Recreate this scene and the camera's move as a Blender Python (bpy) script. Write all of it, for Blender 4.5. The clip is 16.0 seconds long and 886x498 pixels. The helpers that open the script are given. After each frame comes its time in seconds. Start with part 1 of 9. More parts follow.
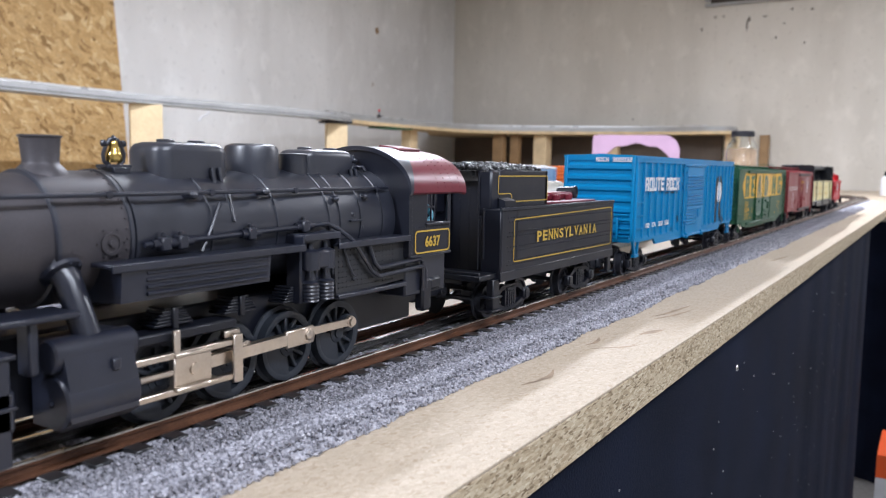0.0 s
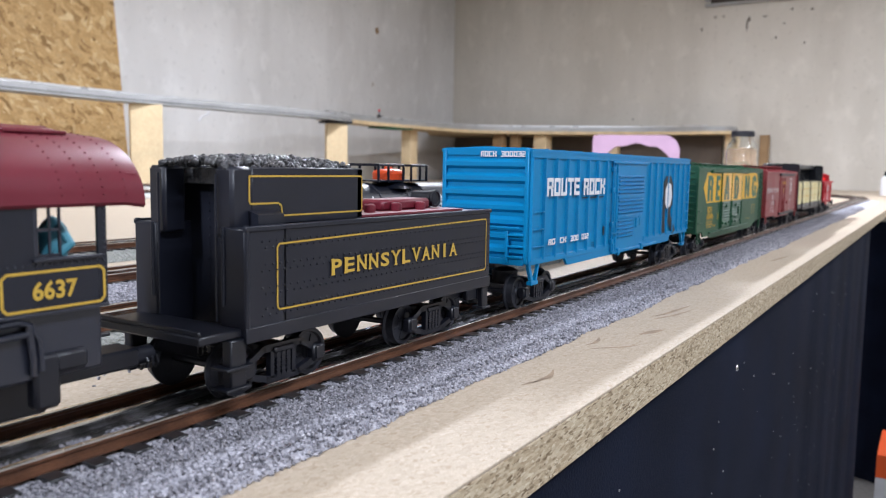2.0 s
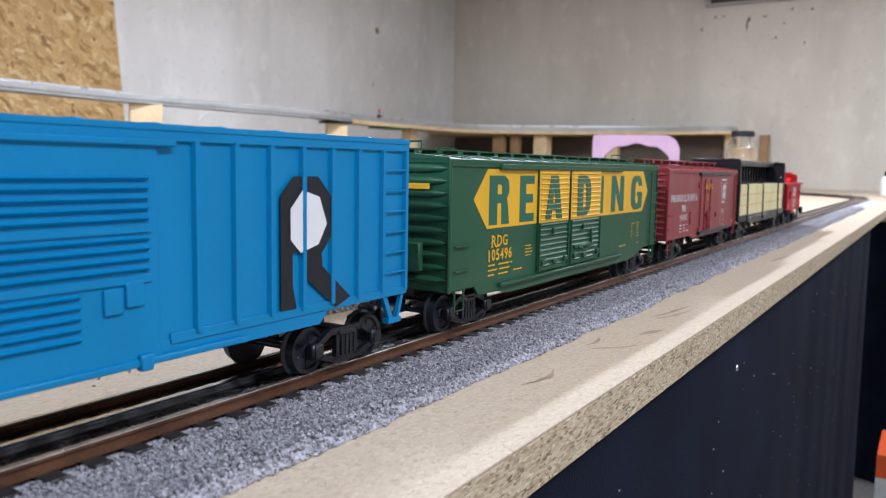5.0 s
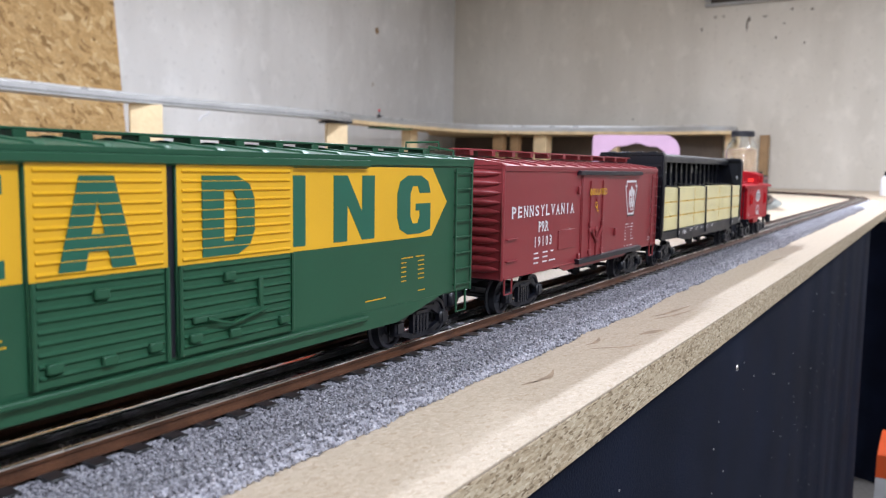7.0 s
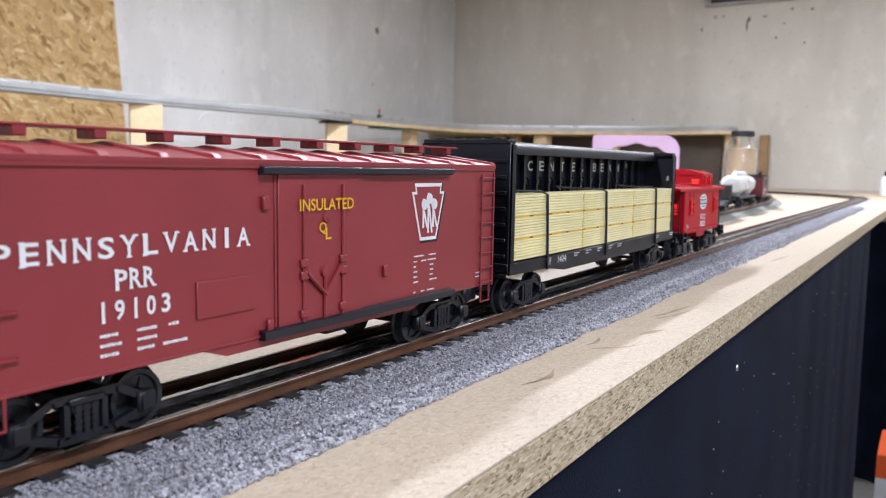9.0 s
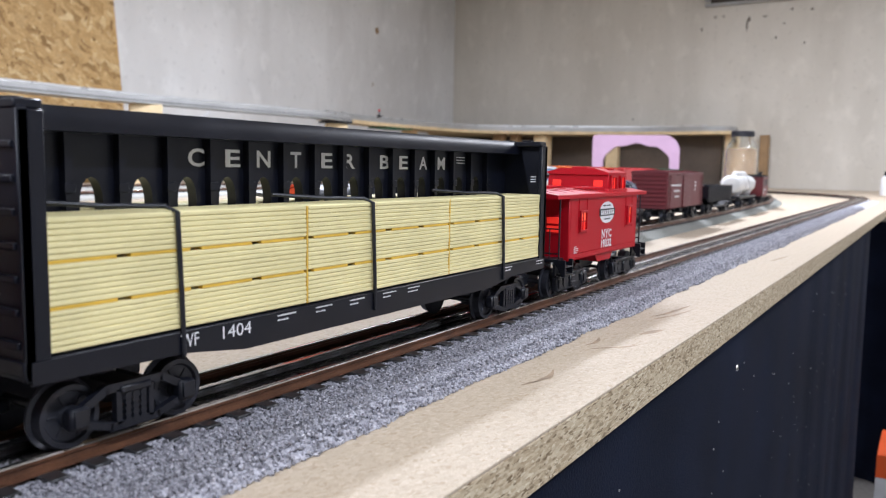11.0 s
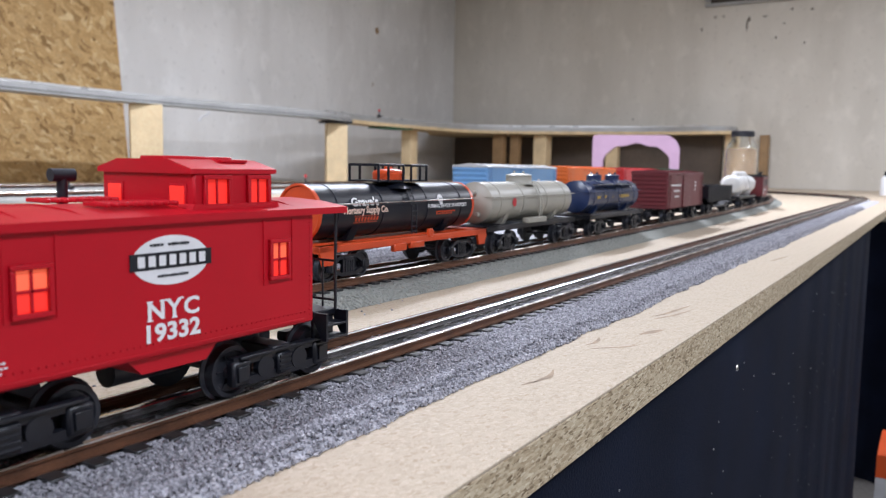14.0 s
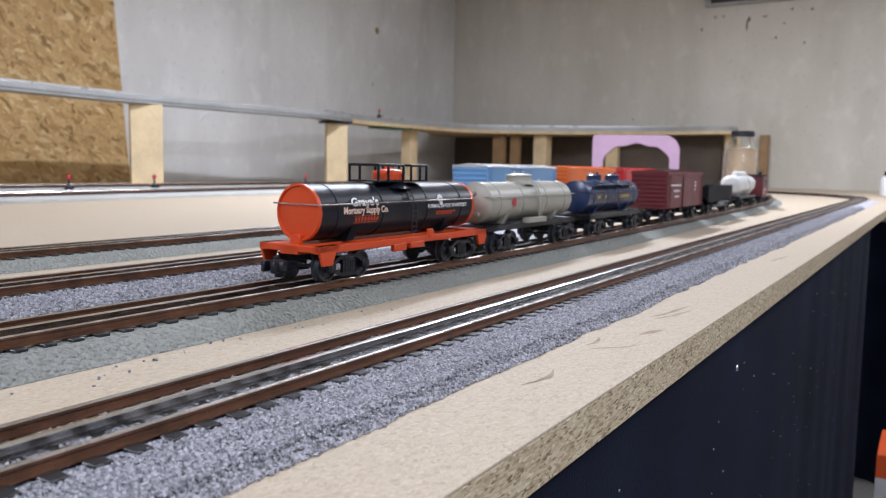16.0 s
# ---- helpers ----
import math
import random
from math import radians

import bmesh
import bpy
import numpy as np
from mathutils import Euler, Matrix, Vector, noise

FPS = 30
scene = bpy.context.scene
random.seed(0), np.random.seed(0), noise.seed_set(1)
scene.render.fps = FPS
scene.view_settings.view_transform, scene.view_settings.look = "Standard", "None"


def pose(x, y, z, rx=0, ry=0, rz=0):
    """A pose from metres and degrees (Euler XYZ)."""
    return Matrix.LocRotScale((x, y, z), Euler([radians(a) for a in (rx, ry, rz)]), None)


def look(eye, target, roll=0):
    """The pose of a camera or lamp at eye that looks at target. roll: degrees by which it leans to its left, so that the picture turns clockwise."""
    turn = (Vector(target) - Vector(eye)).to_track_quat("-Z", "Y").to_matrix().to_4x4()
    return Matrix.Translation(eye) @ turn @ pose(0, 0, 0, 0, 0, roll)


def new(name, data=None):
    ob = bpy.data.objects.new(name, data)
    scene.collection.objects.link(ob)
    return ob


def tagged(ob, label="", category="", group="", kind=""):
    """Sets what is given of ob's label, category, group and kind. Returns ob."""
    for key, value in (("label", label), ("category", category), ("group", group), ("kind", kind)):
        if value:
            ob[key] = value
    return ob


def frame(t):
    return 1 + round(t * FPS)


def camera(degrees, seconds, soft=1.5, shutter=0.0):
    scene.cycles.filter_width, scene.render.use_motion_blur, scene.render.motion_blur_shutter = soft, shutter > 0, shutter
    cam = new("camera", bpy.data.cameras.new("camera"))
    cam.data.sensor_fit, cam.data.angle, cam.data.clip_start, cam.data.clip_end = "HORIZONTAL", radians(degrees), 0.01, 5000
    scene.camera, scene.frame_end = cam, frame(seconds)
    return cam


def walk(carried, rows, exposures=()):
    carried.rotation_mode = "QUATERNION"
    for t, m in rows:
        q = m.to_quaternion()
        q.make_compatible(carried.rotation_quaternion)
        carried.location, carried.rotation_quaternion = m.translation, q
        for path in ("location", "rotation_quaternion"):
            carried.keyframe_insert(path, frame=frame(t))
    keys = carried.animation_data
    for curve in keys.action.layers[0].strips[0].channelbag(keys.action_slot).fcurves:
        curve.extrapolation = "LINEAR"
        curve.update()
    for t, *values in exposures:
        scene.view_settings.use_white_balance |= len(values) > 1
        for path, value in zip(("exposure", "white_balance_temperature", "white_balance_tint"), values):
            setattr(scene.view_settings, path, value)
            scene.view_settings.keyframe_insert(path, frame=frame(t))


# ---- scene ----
cam = camera(59.14, 16.0, soft=1.1, shutter=0.0)
cam.data.dof.use_dof, cam.data.dof.focus_distance, cam.data.dof.aperture_fstop = True, 0.38, 21.0
EYE = Vector((0.2224, 0.0, 0.0926))
YAW, PITCH = radians(-32.209), radians(-5.973)
AIM = EYE + Vector((math.sin(YAW) * math.cos(PITCH), math.cos(YAW) * math.cos(PITCH), math.sin(PITCH)))
STAND = look(EYE, AIM, 1.005)
walk(cam, [(0.0, STAND), (16.0, STAND)], exposures=[(0.0, 0.38), (2.5, 0.33), (4.1, 0.23), (6.4, 0.40), (9.2, 0.40), (12.0, 0.22), (14.0, 0.10), (14.6, 0.06), (15.2, -0.02), (16.0, -0.05)])

# ---- light: four unseen strips under the basement ceiling, placed to match brightness and shadows ----
world = bpy.data.worlds.new("room_air")
world.use_nodes = True
world.node_tree.nodes["Background"].inputs[0].default_value = (0.9, 0.95, 1.0, 1)
world.node_tree.nodes["Background"].inputs[1].default_value = 0.03
scene.world = world


def ceiling_lamp(x, y, z, sx, sy, watts, colour):
    data = bpy.data.lights.new("lamp", "AREA")
    data.shape, data.size, data.size_y, data.energy, data.color = "RECTANGLE", sx, sy, watts, colour
    ob = new("lamp", data)
    ob.location = (x, y, z)
    return ob


LAMPS = [(-0.3, -1.7, 66, (0.80, 0.86, 1.0)), (-0.90, 2.10, 66, (0.80, 0.86, 1.0)), (1.3, -0.1, 38, (0.80, 0.86, 1.0)), (0.9, 3.3, 54, (0.83, 0.86, 0.97))]
for lx, ly, watts, tone in LAMPS:
    ceiling_lamp(lx, ly, 1.40, 0.07, 1.2, watts, tone)


# ---- materials ----
def nodes_of(name):
    m = bpy.data.materials.new(name)
    m.use_nodes = True
    nt = m.node_tree
    return m, nt, nt.nodes["Principled BSDF"]


def mat(name, col, rough=0.5, metal=0.0, var=0.12, scale=40.0, bump=0.15, grain=900.0, coat=0.0, depth=0.0002, blot=None, spec=0.5):
    """A surface with stains at one scale and grain at a finer one."""
    m, nt, bs = nodes_of(name)
    N, L = nt.nodes.new, nt.links.new
    tc = N("ShaderNodeTexCoord")
    big, fine = N("ShaderNodeTexNoise"), N("ShaderNodeTexNoise")
    big.inputs["Scale"].default_value, big.inputs["Detail"].default_value = scale, 6
    fine.inputs["Scale"].default_value, fine.inputs["Detail"].default_value = grain, 3
    for t in (big, fine):
        L(tc.outputs["Object"], t.inputs["Vector"])
    mix = N("ShaderNodeMixRGB")
    dark = [c * (1 - var) for c in col[:3]]
    lite = [min(1, c * (1 + var)) for c in col[:3]]
    if blot:
        dark = list(blot)
    mix.inputs[1].default_value, mix.inputs[2].default_value = (*dark, 1), (*lite, 1)
    ramp = N("ShaderNodeMapRange")
    ramp.inputs["From Min"].default_value, ramp.inputs["From Max"].default_value = 0.3, 0.7
    L(big.outputs["Fac"], ramp.inputs["Value"])
    L(ramp.outputs["Result"], mix.inputs[0])
    mul = N("ShaderNodeMixRGB")
    mul.blend_type = "OVERLAY"
    mul.inputs[0].default_value = min(0.6, var * 1.5)
    L(mix.outputs[0], mul.inputs[1])
    L(fine.outputs["Fac"], mul.inputs[2])
    L(mul.outputs[0], bs.inputs["Base Color"])
    rr = N("ShaderNodeMapRange")
    rr.inputs["To Min"].default_value, rr.inputs["To Max"].default_value = max(0.03, rough - 0.1), min(1, rough + 0.1)
    L(big.outputs["Fac"], rr.inputs["Value"])
    L(rr.outputs["Result"], bs.inputs["Roughness"])
    bs.inputs["Metallic"].default_value = metal
    bs.inputs["Coat Weight"].default_value = coat
    bs.inputs["Specular IOR Level"].default_value = spec
    if bump:
        b = N("ShaderNodeBump")
        b.inputs["Strength"].default_value, b.inputs["Distance"].default_value = bump, depth
        L(fine.outputs["Fac"], b.inputs["Height"])
        L(b.outputs["Normal"], bs.inputs["Normal"])
    return m


def glow(name, col, strength):
    m, nt, bs = nodes_of(name)
    bs.inputs["Base Color"].default_value = (*col, 1)
    bs.inputs["Emission Color"].default_value = (*col, 1)
    bs.inputs["Emission Strength"].default_value = strength
    return m


def flakes(name, cols, scale, stretch, rough, bump, depth, axis_mix=2, tilt=1.0, wobble=0.6, crossed=False):
    """Pressed wood: overlapping flakes of several tones, in layers turned against each other."""
    m, nt, bs = nodes_of(name)
    N, L = nt.nodes.new, nt.links.new
    tc = N("ShaderNodeTexCoord")
    last, height = None, None
    for k in range(axis_mix):
        mp = N("ShaderNodeMapping")
        mp.inputs["Rotation"].default_value = (0.4 + 1.1 * k, tilt * (0.5 + 0.9 * k), tilt * (0.4 + 1.3 * k))
        mp.inputs["Scale"].default_value = [1 / q for q in stretch] if crossed else stretch
        if crossed:
            mp.vector_type = "TEXTURE"
            mp.inputs["Rotation"].default_value = (1.15 + (0.75, -0.8, 0.25, -1.5, 1.2)[k % 5], 0, 0)
        wob = N("ShaderNodeTexNoise")
        wob.inputs["Scale"].default_value = scale * 0.5
        add = N("ShaderNodeMixRGB")
        add.blend_type, add.inputs[0].default_value = "ADD", wobble / scale
        vor = N("ShaderNodeTexVoronoi")
        vor.inputs["Scale"].default_value = scale * (1 + 0.35 * k)
        L(tc.outputs["Object"], wob.inputs["Vector"])
        L(tc.outputs["Object"], add.inputs[1])
        L(wob.outputs["Color"], add.inputs[2])
        L(add.outputs[0], mp.inputs["Vector"])
        L(mp.outputs[0], vor.inputs["Vector"])
        sep = N("ShaderNodeSeparateColor")
        L(vor.outputs["Color"], sep.inputs[0])
        ramp = N("ShaderNodeValToRGB")
        el = ramp.color_ramp.elements
        while len(el) < len(cols):
            el.new(0.5)
        for i, c in enumerate(cols):
            el[i].position, el[i].color = i / (len(cols) - 1), (*c, 1)
        L(sep.outputs[0], ramp.inputs[0])
        if last is None:
            last, height = ramp.outputs[0], sep.outputs[0]
        else:
            mx = N("ShaderNodeMixRGB")
            gt = N("ShaderNodeMath")
            gt.operation, gt.inputs[1].default_value = "GREATER_THAN", 0.55
            L(sep.outputs[1], gt.inputs[0])
            L(gt.outputs[0], mx.inputs[0])
            L(last, mx.inputs[1])
            L(ramp.outputs[0], mx.inputs[2])
            last = mx.outputs[0]
    fine = N("ShaderNodeTexNoise")
    fine.inputs["Scale"].default_value, fine.inputs["Detail"].default_value = scale * 5, 6
    L(tc.outputs["Object"], fine.inputs["Vector"])
    over = N("ShaderNodeMixRGB")
    over.blend_type, over.inputs[0].default_value = "OVERLAY", 0.45
    L(last, over.inputs[1])
    L(fine.outputs["Fac"], over.inputs[2])
    L(over.outputs[0], bs.inputs["Base Color"])
    bs.inputs["Roughness"].default_value = rough
    b = N("ShaderNodeBump")
    b.inputs["Strength"].default_value, b.inputs["Distance"].default_value = bump, depth
    L(height, b.inputs["Height"])
    L(b.outputs["Normal"], bs.inputs["Normal"])
    return m


def concrete(name, pale, dark, seed):
    """Poured concrete: broad clouds, vertical runs, fine pores."""
    m, nt, bs = nodes_of(name)
    N, L = nt.nodes.new, nt.links.new
    tc = N("ShaderNodeTexCoord")
    last = None
    for k, (stretch, scale, lo, hi, tone, strength) in enumerate((((1, 1, 1), 1.5, 0.35, 0.70, dark, 0.85), ((1, 1, 0.22), 5.0, 0.46, 0.72, [c * 0.90 for c in dark], 0.55), ((1, 1, 0.7), 11.0, 0.55, 0.75, [min(1, c * 1.10) for c in pale], 0.65), ((1, 1, 1), 42.0, 0.60, 0.74, [c * 0.80 for c in dark], 0.45))):
        mp, tex, rng, mix = N("ShaderNodeMapping"), N("ShaderNodeTexNoise"), N("ShaderNodeMapRange"), N("ShaderNodeMixRGB")
        mp.inputs["Scale"].default_value, mp.inputs["Location"].default_value = stretch, (seed, k, 0)
        tex.inputs["Scale"].default_value, tex.inputs["Detail"].default_value = scale, 7
        rng.inputs["From Min"].default_value, rng.inputs["From Max"].default_value, rng.inputs["To Max"].default_value = lo, hi, strength
        L(tc.outputs["Object"], mp.inputs["Vector"])
        L(mp.outputs[0], tex.inputs["Vector"])
        L(tex.outputs["Fac"], rng.inputs["Value"])
        L(rng.outputs["Result"], mix.inputs[0])
        if last is None:
            mix.inputs[1].default_value = (*pale, 1)
        else:
            L(last, mix.inputs[1])
        mix.inputs[2].default_value = (*tone, 1)
        last = mix.outputs[0]
    L(last, bs.inputs["Base Color"])
    bs.inputs["Roughness"].default_value = 0.85
    b = N("ShaderNodeBump")
    b.inputs["Strength"].default_value, b.inputs["Distance"].default_value = 0.15, 0.004
    L(tex.outputs["Fac"], b.inputs["Height"])
    L(b.outputs["Normal"], bs.inputs["Normal"])
    return m


CONCRETE = concrete("concrete", (0.70, 0.685, 0.665), (0.585, 0.565, 0.54), 3.0)
# same concrete, tinted warmer and darker for the north wall's different light
CONCRETE_WARM_LIT = concrete("concrete_warm_lit", (0.625, 0.585, 0.52), (0.525, 0.485, 0.42), 7.0)
SLAB_FLOOR = mat("floor_concrete", (0.25, 0.24, 0.23), 0.8, var=0.2, scale=2, bump=0.3, grain=60, depth=0.003)
PLASTER = mat("ceiling_paint", (0.7, 0.69, 0.66), 0.9, var=0.06, scale=2, bump=0.1, grain=60, depth=0.002)
BOARD = flakes("particle_board", [(0.37, 0.285, 0.195), (0.46, 0.38, 0.29), (0.43, 0.35, 0.26), (0.49, 0.405, 0.31), (0.40, 0.32, 0.235), (0.51, 0.43, 0.335)], 520, (1.0, 0.6, 1.0), 0.72, 0.2, 0.0002, 3)
CHIP = flakes("chip_edge", [(0.17, 0.115, 0.06), (0.46, 0.36, 0.23), (0.60, 0.50, 0.35), (0.38, 0.28, 0.17), (0.68, 0.60, 0.44)], 640, (1, 0.38, 1.5), 0.85, 0.9, 0.0008)
OSB = flakes("strand_board", [(0.22, 0.118, 0.036), (0.45, 0.28, 0.11), (0.52, 0.34, 0.15), (0.38, 0.225, 0.08), (0.62, 0.45, 0.235)], 26, (1.0, 0.34, 1.15), 0.75, 0.35, 0.0015, 5, 0.0, 1.5, True)
PINE = mat("pine", (0.72, 0.55, 0.33), 0.6, var=0.14, scale=12, bump=0.2, grain=120, depth=0.001)
PLY = mat("plywood_edge", (0.66, 0.50, 0.29), 0.7, var=0.2, scale=20, bump=0.3, grain=200, depth=0.001)
CLOTH = mat("black_cloth", (0.0066, 0.0096, 0.0210), 0.9, var=0.35, scale=9, bump=0.5, grain=700, depth=0.0008, spec=0.10)


def pebbled(name, col, scale, depth):
    """Moulded foam with a leathery, pebbled skin."""
    m = mat(name, col, 0.75, var=0.08, scale=9, bump=0, grain=500, spec=0.3)
    nt = m.node_tree
    N, L = nt.nodes.new, nt.links.new
    bs = nt.nodes["Principled BSDF"]
    tc, vor, wob, add = N("ShaderNodeTexCoord"), N("ShaderNodeTexVoronoi"), N("ShaderNodeTexNoise"), N("ShaderNodeMixRGB")
    vor.feature = "SMOOTH_F1"
    vor.inputs["Scale"].default_value, wob.inputs["Scale"].default_value = scale, scale * 0.8
    add.blend_type, add.inputs[0].default_value = "ADD", 1.0 / scale
    L(tc.outputs["Object"], wob.inputs["Vector"])
    L(tc.outputs["Object"], add.inputs[1])
    L(wob.outputs["Color"], add.inputs[2])
    L(add.outputs[0], vor.inputs["Vector"])
    b = N("ShaderNodeBump")
    b.invert = True
    b.inputs["Strength"].default_value, b.inputs["Distance"].default_value = 1.0, depth
    L(vor.outputs["Distance"], b.inputs["Height"])
    L(b.outputs["Normal"], bs.inputs["Normal"])
    return m


ROADBED = pebbled("grey_roadbed", (0.262, 0.268, 0.245), 430, 0.0042)
RAILSIDE = mat("rail_brown", (0.135, 0.058, 0.030), 0.42, 0.25, var=0.25, scale=60, bump=0.2, grain=900, blot=(0.075, 0.034, 0.020))
RAILTOP = mat("rail_head", (0.88, 0.88, 0.88), 0.20, 1.0, var=0.04, scale=40, bump=0.0, grain=900)
RAILWORN = mat("rail_head_worn", (0.70, 0.66, 0.62), 0.27, 0.95, var=0.2, scale=60, bump=0.05, grain=900)
RAILMID = mat("rail_centre", (0.46, 0.45, 0.44), 0.20, 1.0, var=0.2, scale=60, bump=0.05)
TIE = mat("tie_wood", (0.024, 0.024, 0.026), 0.32, var=0.3, scale=90, bump=0.08, grain=900)


def gravel_material(name, lo, hi):
    m, nt, bs = nodes_of(name)
    N, L = nt.nodes.new, nt.links.new
    geo, ramp = N("ShaderNodeNewGeometry"), N("ShaderNodeValToRGB")
    ramp.color_ramp.elements[0].color, ramp.color_ramp.elements[1].color = (*lo, 1), (*hi, 1)
    tc, vor = N("ShaderNodeTexCoord"), N("ShaderNodeTexVoronoi")
    vor.inputs["Scale"].default_value = 950
    L(tc.outputs["Object"], vor.inputs["Vector"])
    sep, add = N("ShaderNodeSeparateColor"), N("ShaderNodeMath")
    add.operation = "MULTIPLY_ADD"
    L(vor.outputs["Color"], sep.inputs[0])
    L(geo.outputs["Random Per Island"], add.inputs[0])
    add.inputs[1].default_value = 0.6
    half = N("ShaderNodeMath")
    half.operation, half.inputs[1].default_value = "MULTIPLY", 0.4
    L(sep.outputs[0], half.inputs[0])
    L(half.outputs[0], add.inputs[2])
    L(add.outputs[0], ramp.inputs[0])
    L(ramp.outputs[0], bs.inputs["Base Color"])
    bs.inputs["Roughness"].default_value = 0.8
    b = N("ShaderNodeBump")
    b.inputs["Strength"].default_value, b.inputs["Distance"].default_value = 0.8, 0.0008
    L(vor.outputs["Distance"], b.inputs["Height"])
    L(b.outputs["Normal"], bs.inputs["Normal"])
    return m


GRAVEL = gravel_material("grey_gravel", (0.085, 0.083, 0.098), (0.56, 0.55, 0.60))


# ---- mesh helpers ----
class Geo:
    """Collects vertices and faces of one part."""

    def __init__(self):
        self.v, self.f = [], []

    def add(self, verts, faces):
        o = len(self.v)
        self.v += [tuple(p) for p in verts]
        self.f += [tuple(i + o for i in q) for q in faces]
        return self

    def box(self, c, s, b=0.0003, rot=None):
        """A box of size s round c with chamfered edges."""
        h = [a / 2 for a in s]
        b = min(b, min(h) * 0.45)
        vs, idx = [], {}
        for sx in (-1, 1):
            for sy in (-1, 1):
                for sz in (-1, 1):
                    sg = (sx, sy, sz)
                    for ax in range(3):
                        p = [sg[i] * (h[i] - (b if i != ax else 0)) for i in range(3)]
                        idx[(sg, ax)] = len(vs)
                        vs.append(Vector(p))
        fs = []
        for ax in range(3):
            u, w = (ax + 1) % 3, (ax + 2) % 3
            for s1 in (-1, 1):
                q = []
                for a, d in ((-1, -1), (1, -1), (1, 1), (-1, 1)):
                    sg = [0, 0, 0]
                    sg[ax], sg[u], sg[w] = s1, a, d
                    q.append(idx[(tuple(sg), ax)])
                fs.append(q if s1 > 0 else q[::-1])
        for ax in range(3):
            u, w = (ax + 1) % 3, (ax + 2) % 3
            for a in (-1, 1):
                for d in (-1, 1):
                    s0, s1 = [0, 0, 0], [0, 0, 0]
                    s0[ax], s1[ax] = -1, 1
                    s0[u] = s1[u] = a
                    s0[w] = s1[w] = d
                    s0, s1 = tuple(s0), tuple(s1)
                    q = [idx[(s0, u)], idx[(s1, u)], idx[(s1, w)], idx[(s0, w)]]
                    fs.append(q[::-1] if a * d > 0 else q)
        for sx in (-1, 1):
            for sy in (-1, 1):
                for sz in (-1, 1):
                    t = [idx[((sx, sy, sz), k)] for k in range(3)]
                    fs.append(t if sx * sy * sz > 0 else t[::-1])
        m = rot.to_matrix() if isinstance(rot, Euler) else rot
        if m is not None:
            vs = [m @ p for p in vs]
        return self.add([p + Vector(c) for p in vs], fs)

    def span(self, x0, x1, y0, y1, z0, z1, b=0.0003):
        return self.box(((x0 + x1) / 2, (y0 + y1) / 2, (z0 + z1) / 2), (abs(x1 - x0), abs(y1 - y0), abs(z1 - z0)), b)

    def loft(self, rings, cap=True, closed=True):
        """Faces between rings of equal count."""
        n = len(rings[0])
        vs = [p for r in rings for p in r]
        fs = []
        for k in range(len(rings) - 1):
            for i in range(n if closed else n - 1):
                j = (i + 1) % n
                fs.append((k * n + i, k * n + j, (k + 1) * n + j, (k + 1) * n + i))
        if cap:
            fs.append(tuple(range(n))[::-1])
            fs.append(tuple(range((len(rings) - 1) * n, len(rings) * n)))
        return self.add(vs, fs)

    def turn(self, base, axis, prof, seg=24):
        """A body of revolution: prof is (distance along axis, radius)."""
        axis = Vector(axis).normalized()
        u = axis.orthogonal().normalized()
        w = axis.cross(u)
        rings = []
        for d, r in prof:
            r = max(r, 1e-5)
            c = Vector(base) + axis * d
            rings.append([c + (u * math.cos(2 * math.pi * i / seg) + w * math.sin(2 * math.pi * i / seg)) * r for i in range(seg)])
        return self.loft(rings)

    def rod(self, a, b, r, seg=10):
        a, b = Vector(a), Vector(b)
        return self.turn(a, b - a, [(0, r), ((b - a).length, r)], seg)

    def tube(self, pts, r, seg=8):
        pts = [Vector(p) for p in pts]
        rings = []
        u = None
        for i, p in enumerate(pts):
            d = (pts[min(i + 1, len(pts) - 1)] - pts[max(i - 1, 0)]).normalized()
            u = d.orthogonal().normalized() if u is None else (u - d * u.dot(d)).normalized()
            w = d.cross(u)
            rings.append([p + (u * math.cos(2 * math.pi * k / seg) + w * math.sin(2 * math.pi * k / seg)) * r for k in range(seg)])
        return self.loft(rings)

    def prism(self, poly, ax, d0, d1):
        """A polygon pushed along axis ax (0, 1, 2) from d0 to d1; poly in the other two axes, in order."""
        def put(p, d):
            q = list(p)
            q.insert(ax, d)
            return q
        area = sum(poly[i][0] * poly[(i + 1) % len(poly)][1] - poly[(i + 1) % len(poly)][0] * poly[i][1] for i in range(len(poly)))
        if (area > 0) == (ax == 1):
            poly = poly[::-1]
        return self.loft([[put(p, min(d0, d1)) for p in poly], [put(p, max(d0, d1)) for p in poly]])

    def dome(self, c, r, h, seg=20, n=5):
        return self.turn(c, (0, 0, 1), [(h * math.sin(k / n * math.pi / 2), r * math.cos(k / n * math.pi / 2)) for k in range(n + 1)], seg)

    def mesh(self, name, material, angle=38):
        me = bpy.data.meshes.new(name)
        me.from_pydata(self.v, [], self.f)
        me.materials.append(material)
        me.shade_smooth()
        me.set_sharp_from_angle(angle=radians(angle))
        return me


def islands(g):
    """The separate pieces of a part, the largest first."""
    up = list(range(len(g.v)))

    def root(i):
        while up[i] != i:
            up[i] = up[up[i]]
            i = up[i]
        return i
    for q in g.f:
        r = root(q[0])
        for i in q[1:]:
            up[root(i)] = r
    lots = {}
    for q in g.f:
        lots.setdefault(root(q[0]), []).append(q)
    out = []
    for faces in lots.values():
        ids = sorted({i for q in faces for i in q})
        at = {i: k for k, i in enumerate(ids)}
        p = Geo().add([g.v[i] for i in ids], [tuple(at[i] for i in q) for q in faces])
        c = np.array(p.v)
        out.append((float(np.prod(c.max(0) - c.min(0) + 1e-4)), p))
    return [p for _, p in sorted(out, key=lambda o: -o[0])]


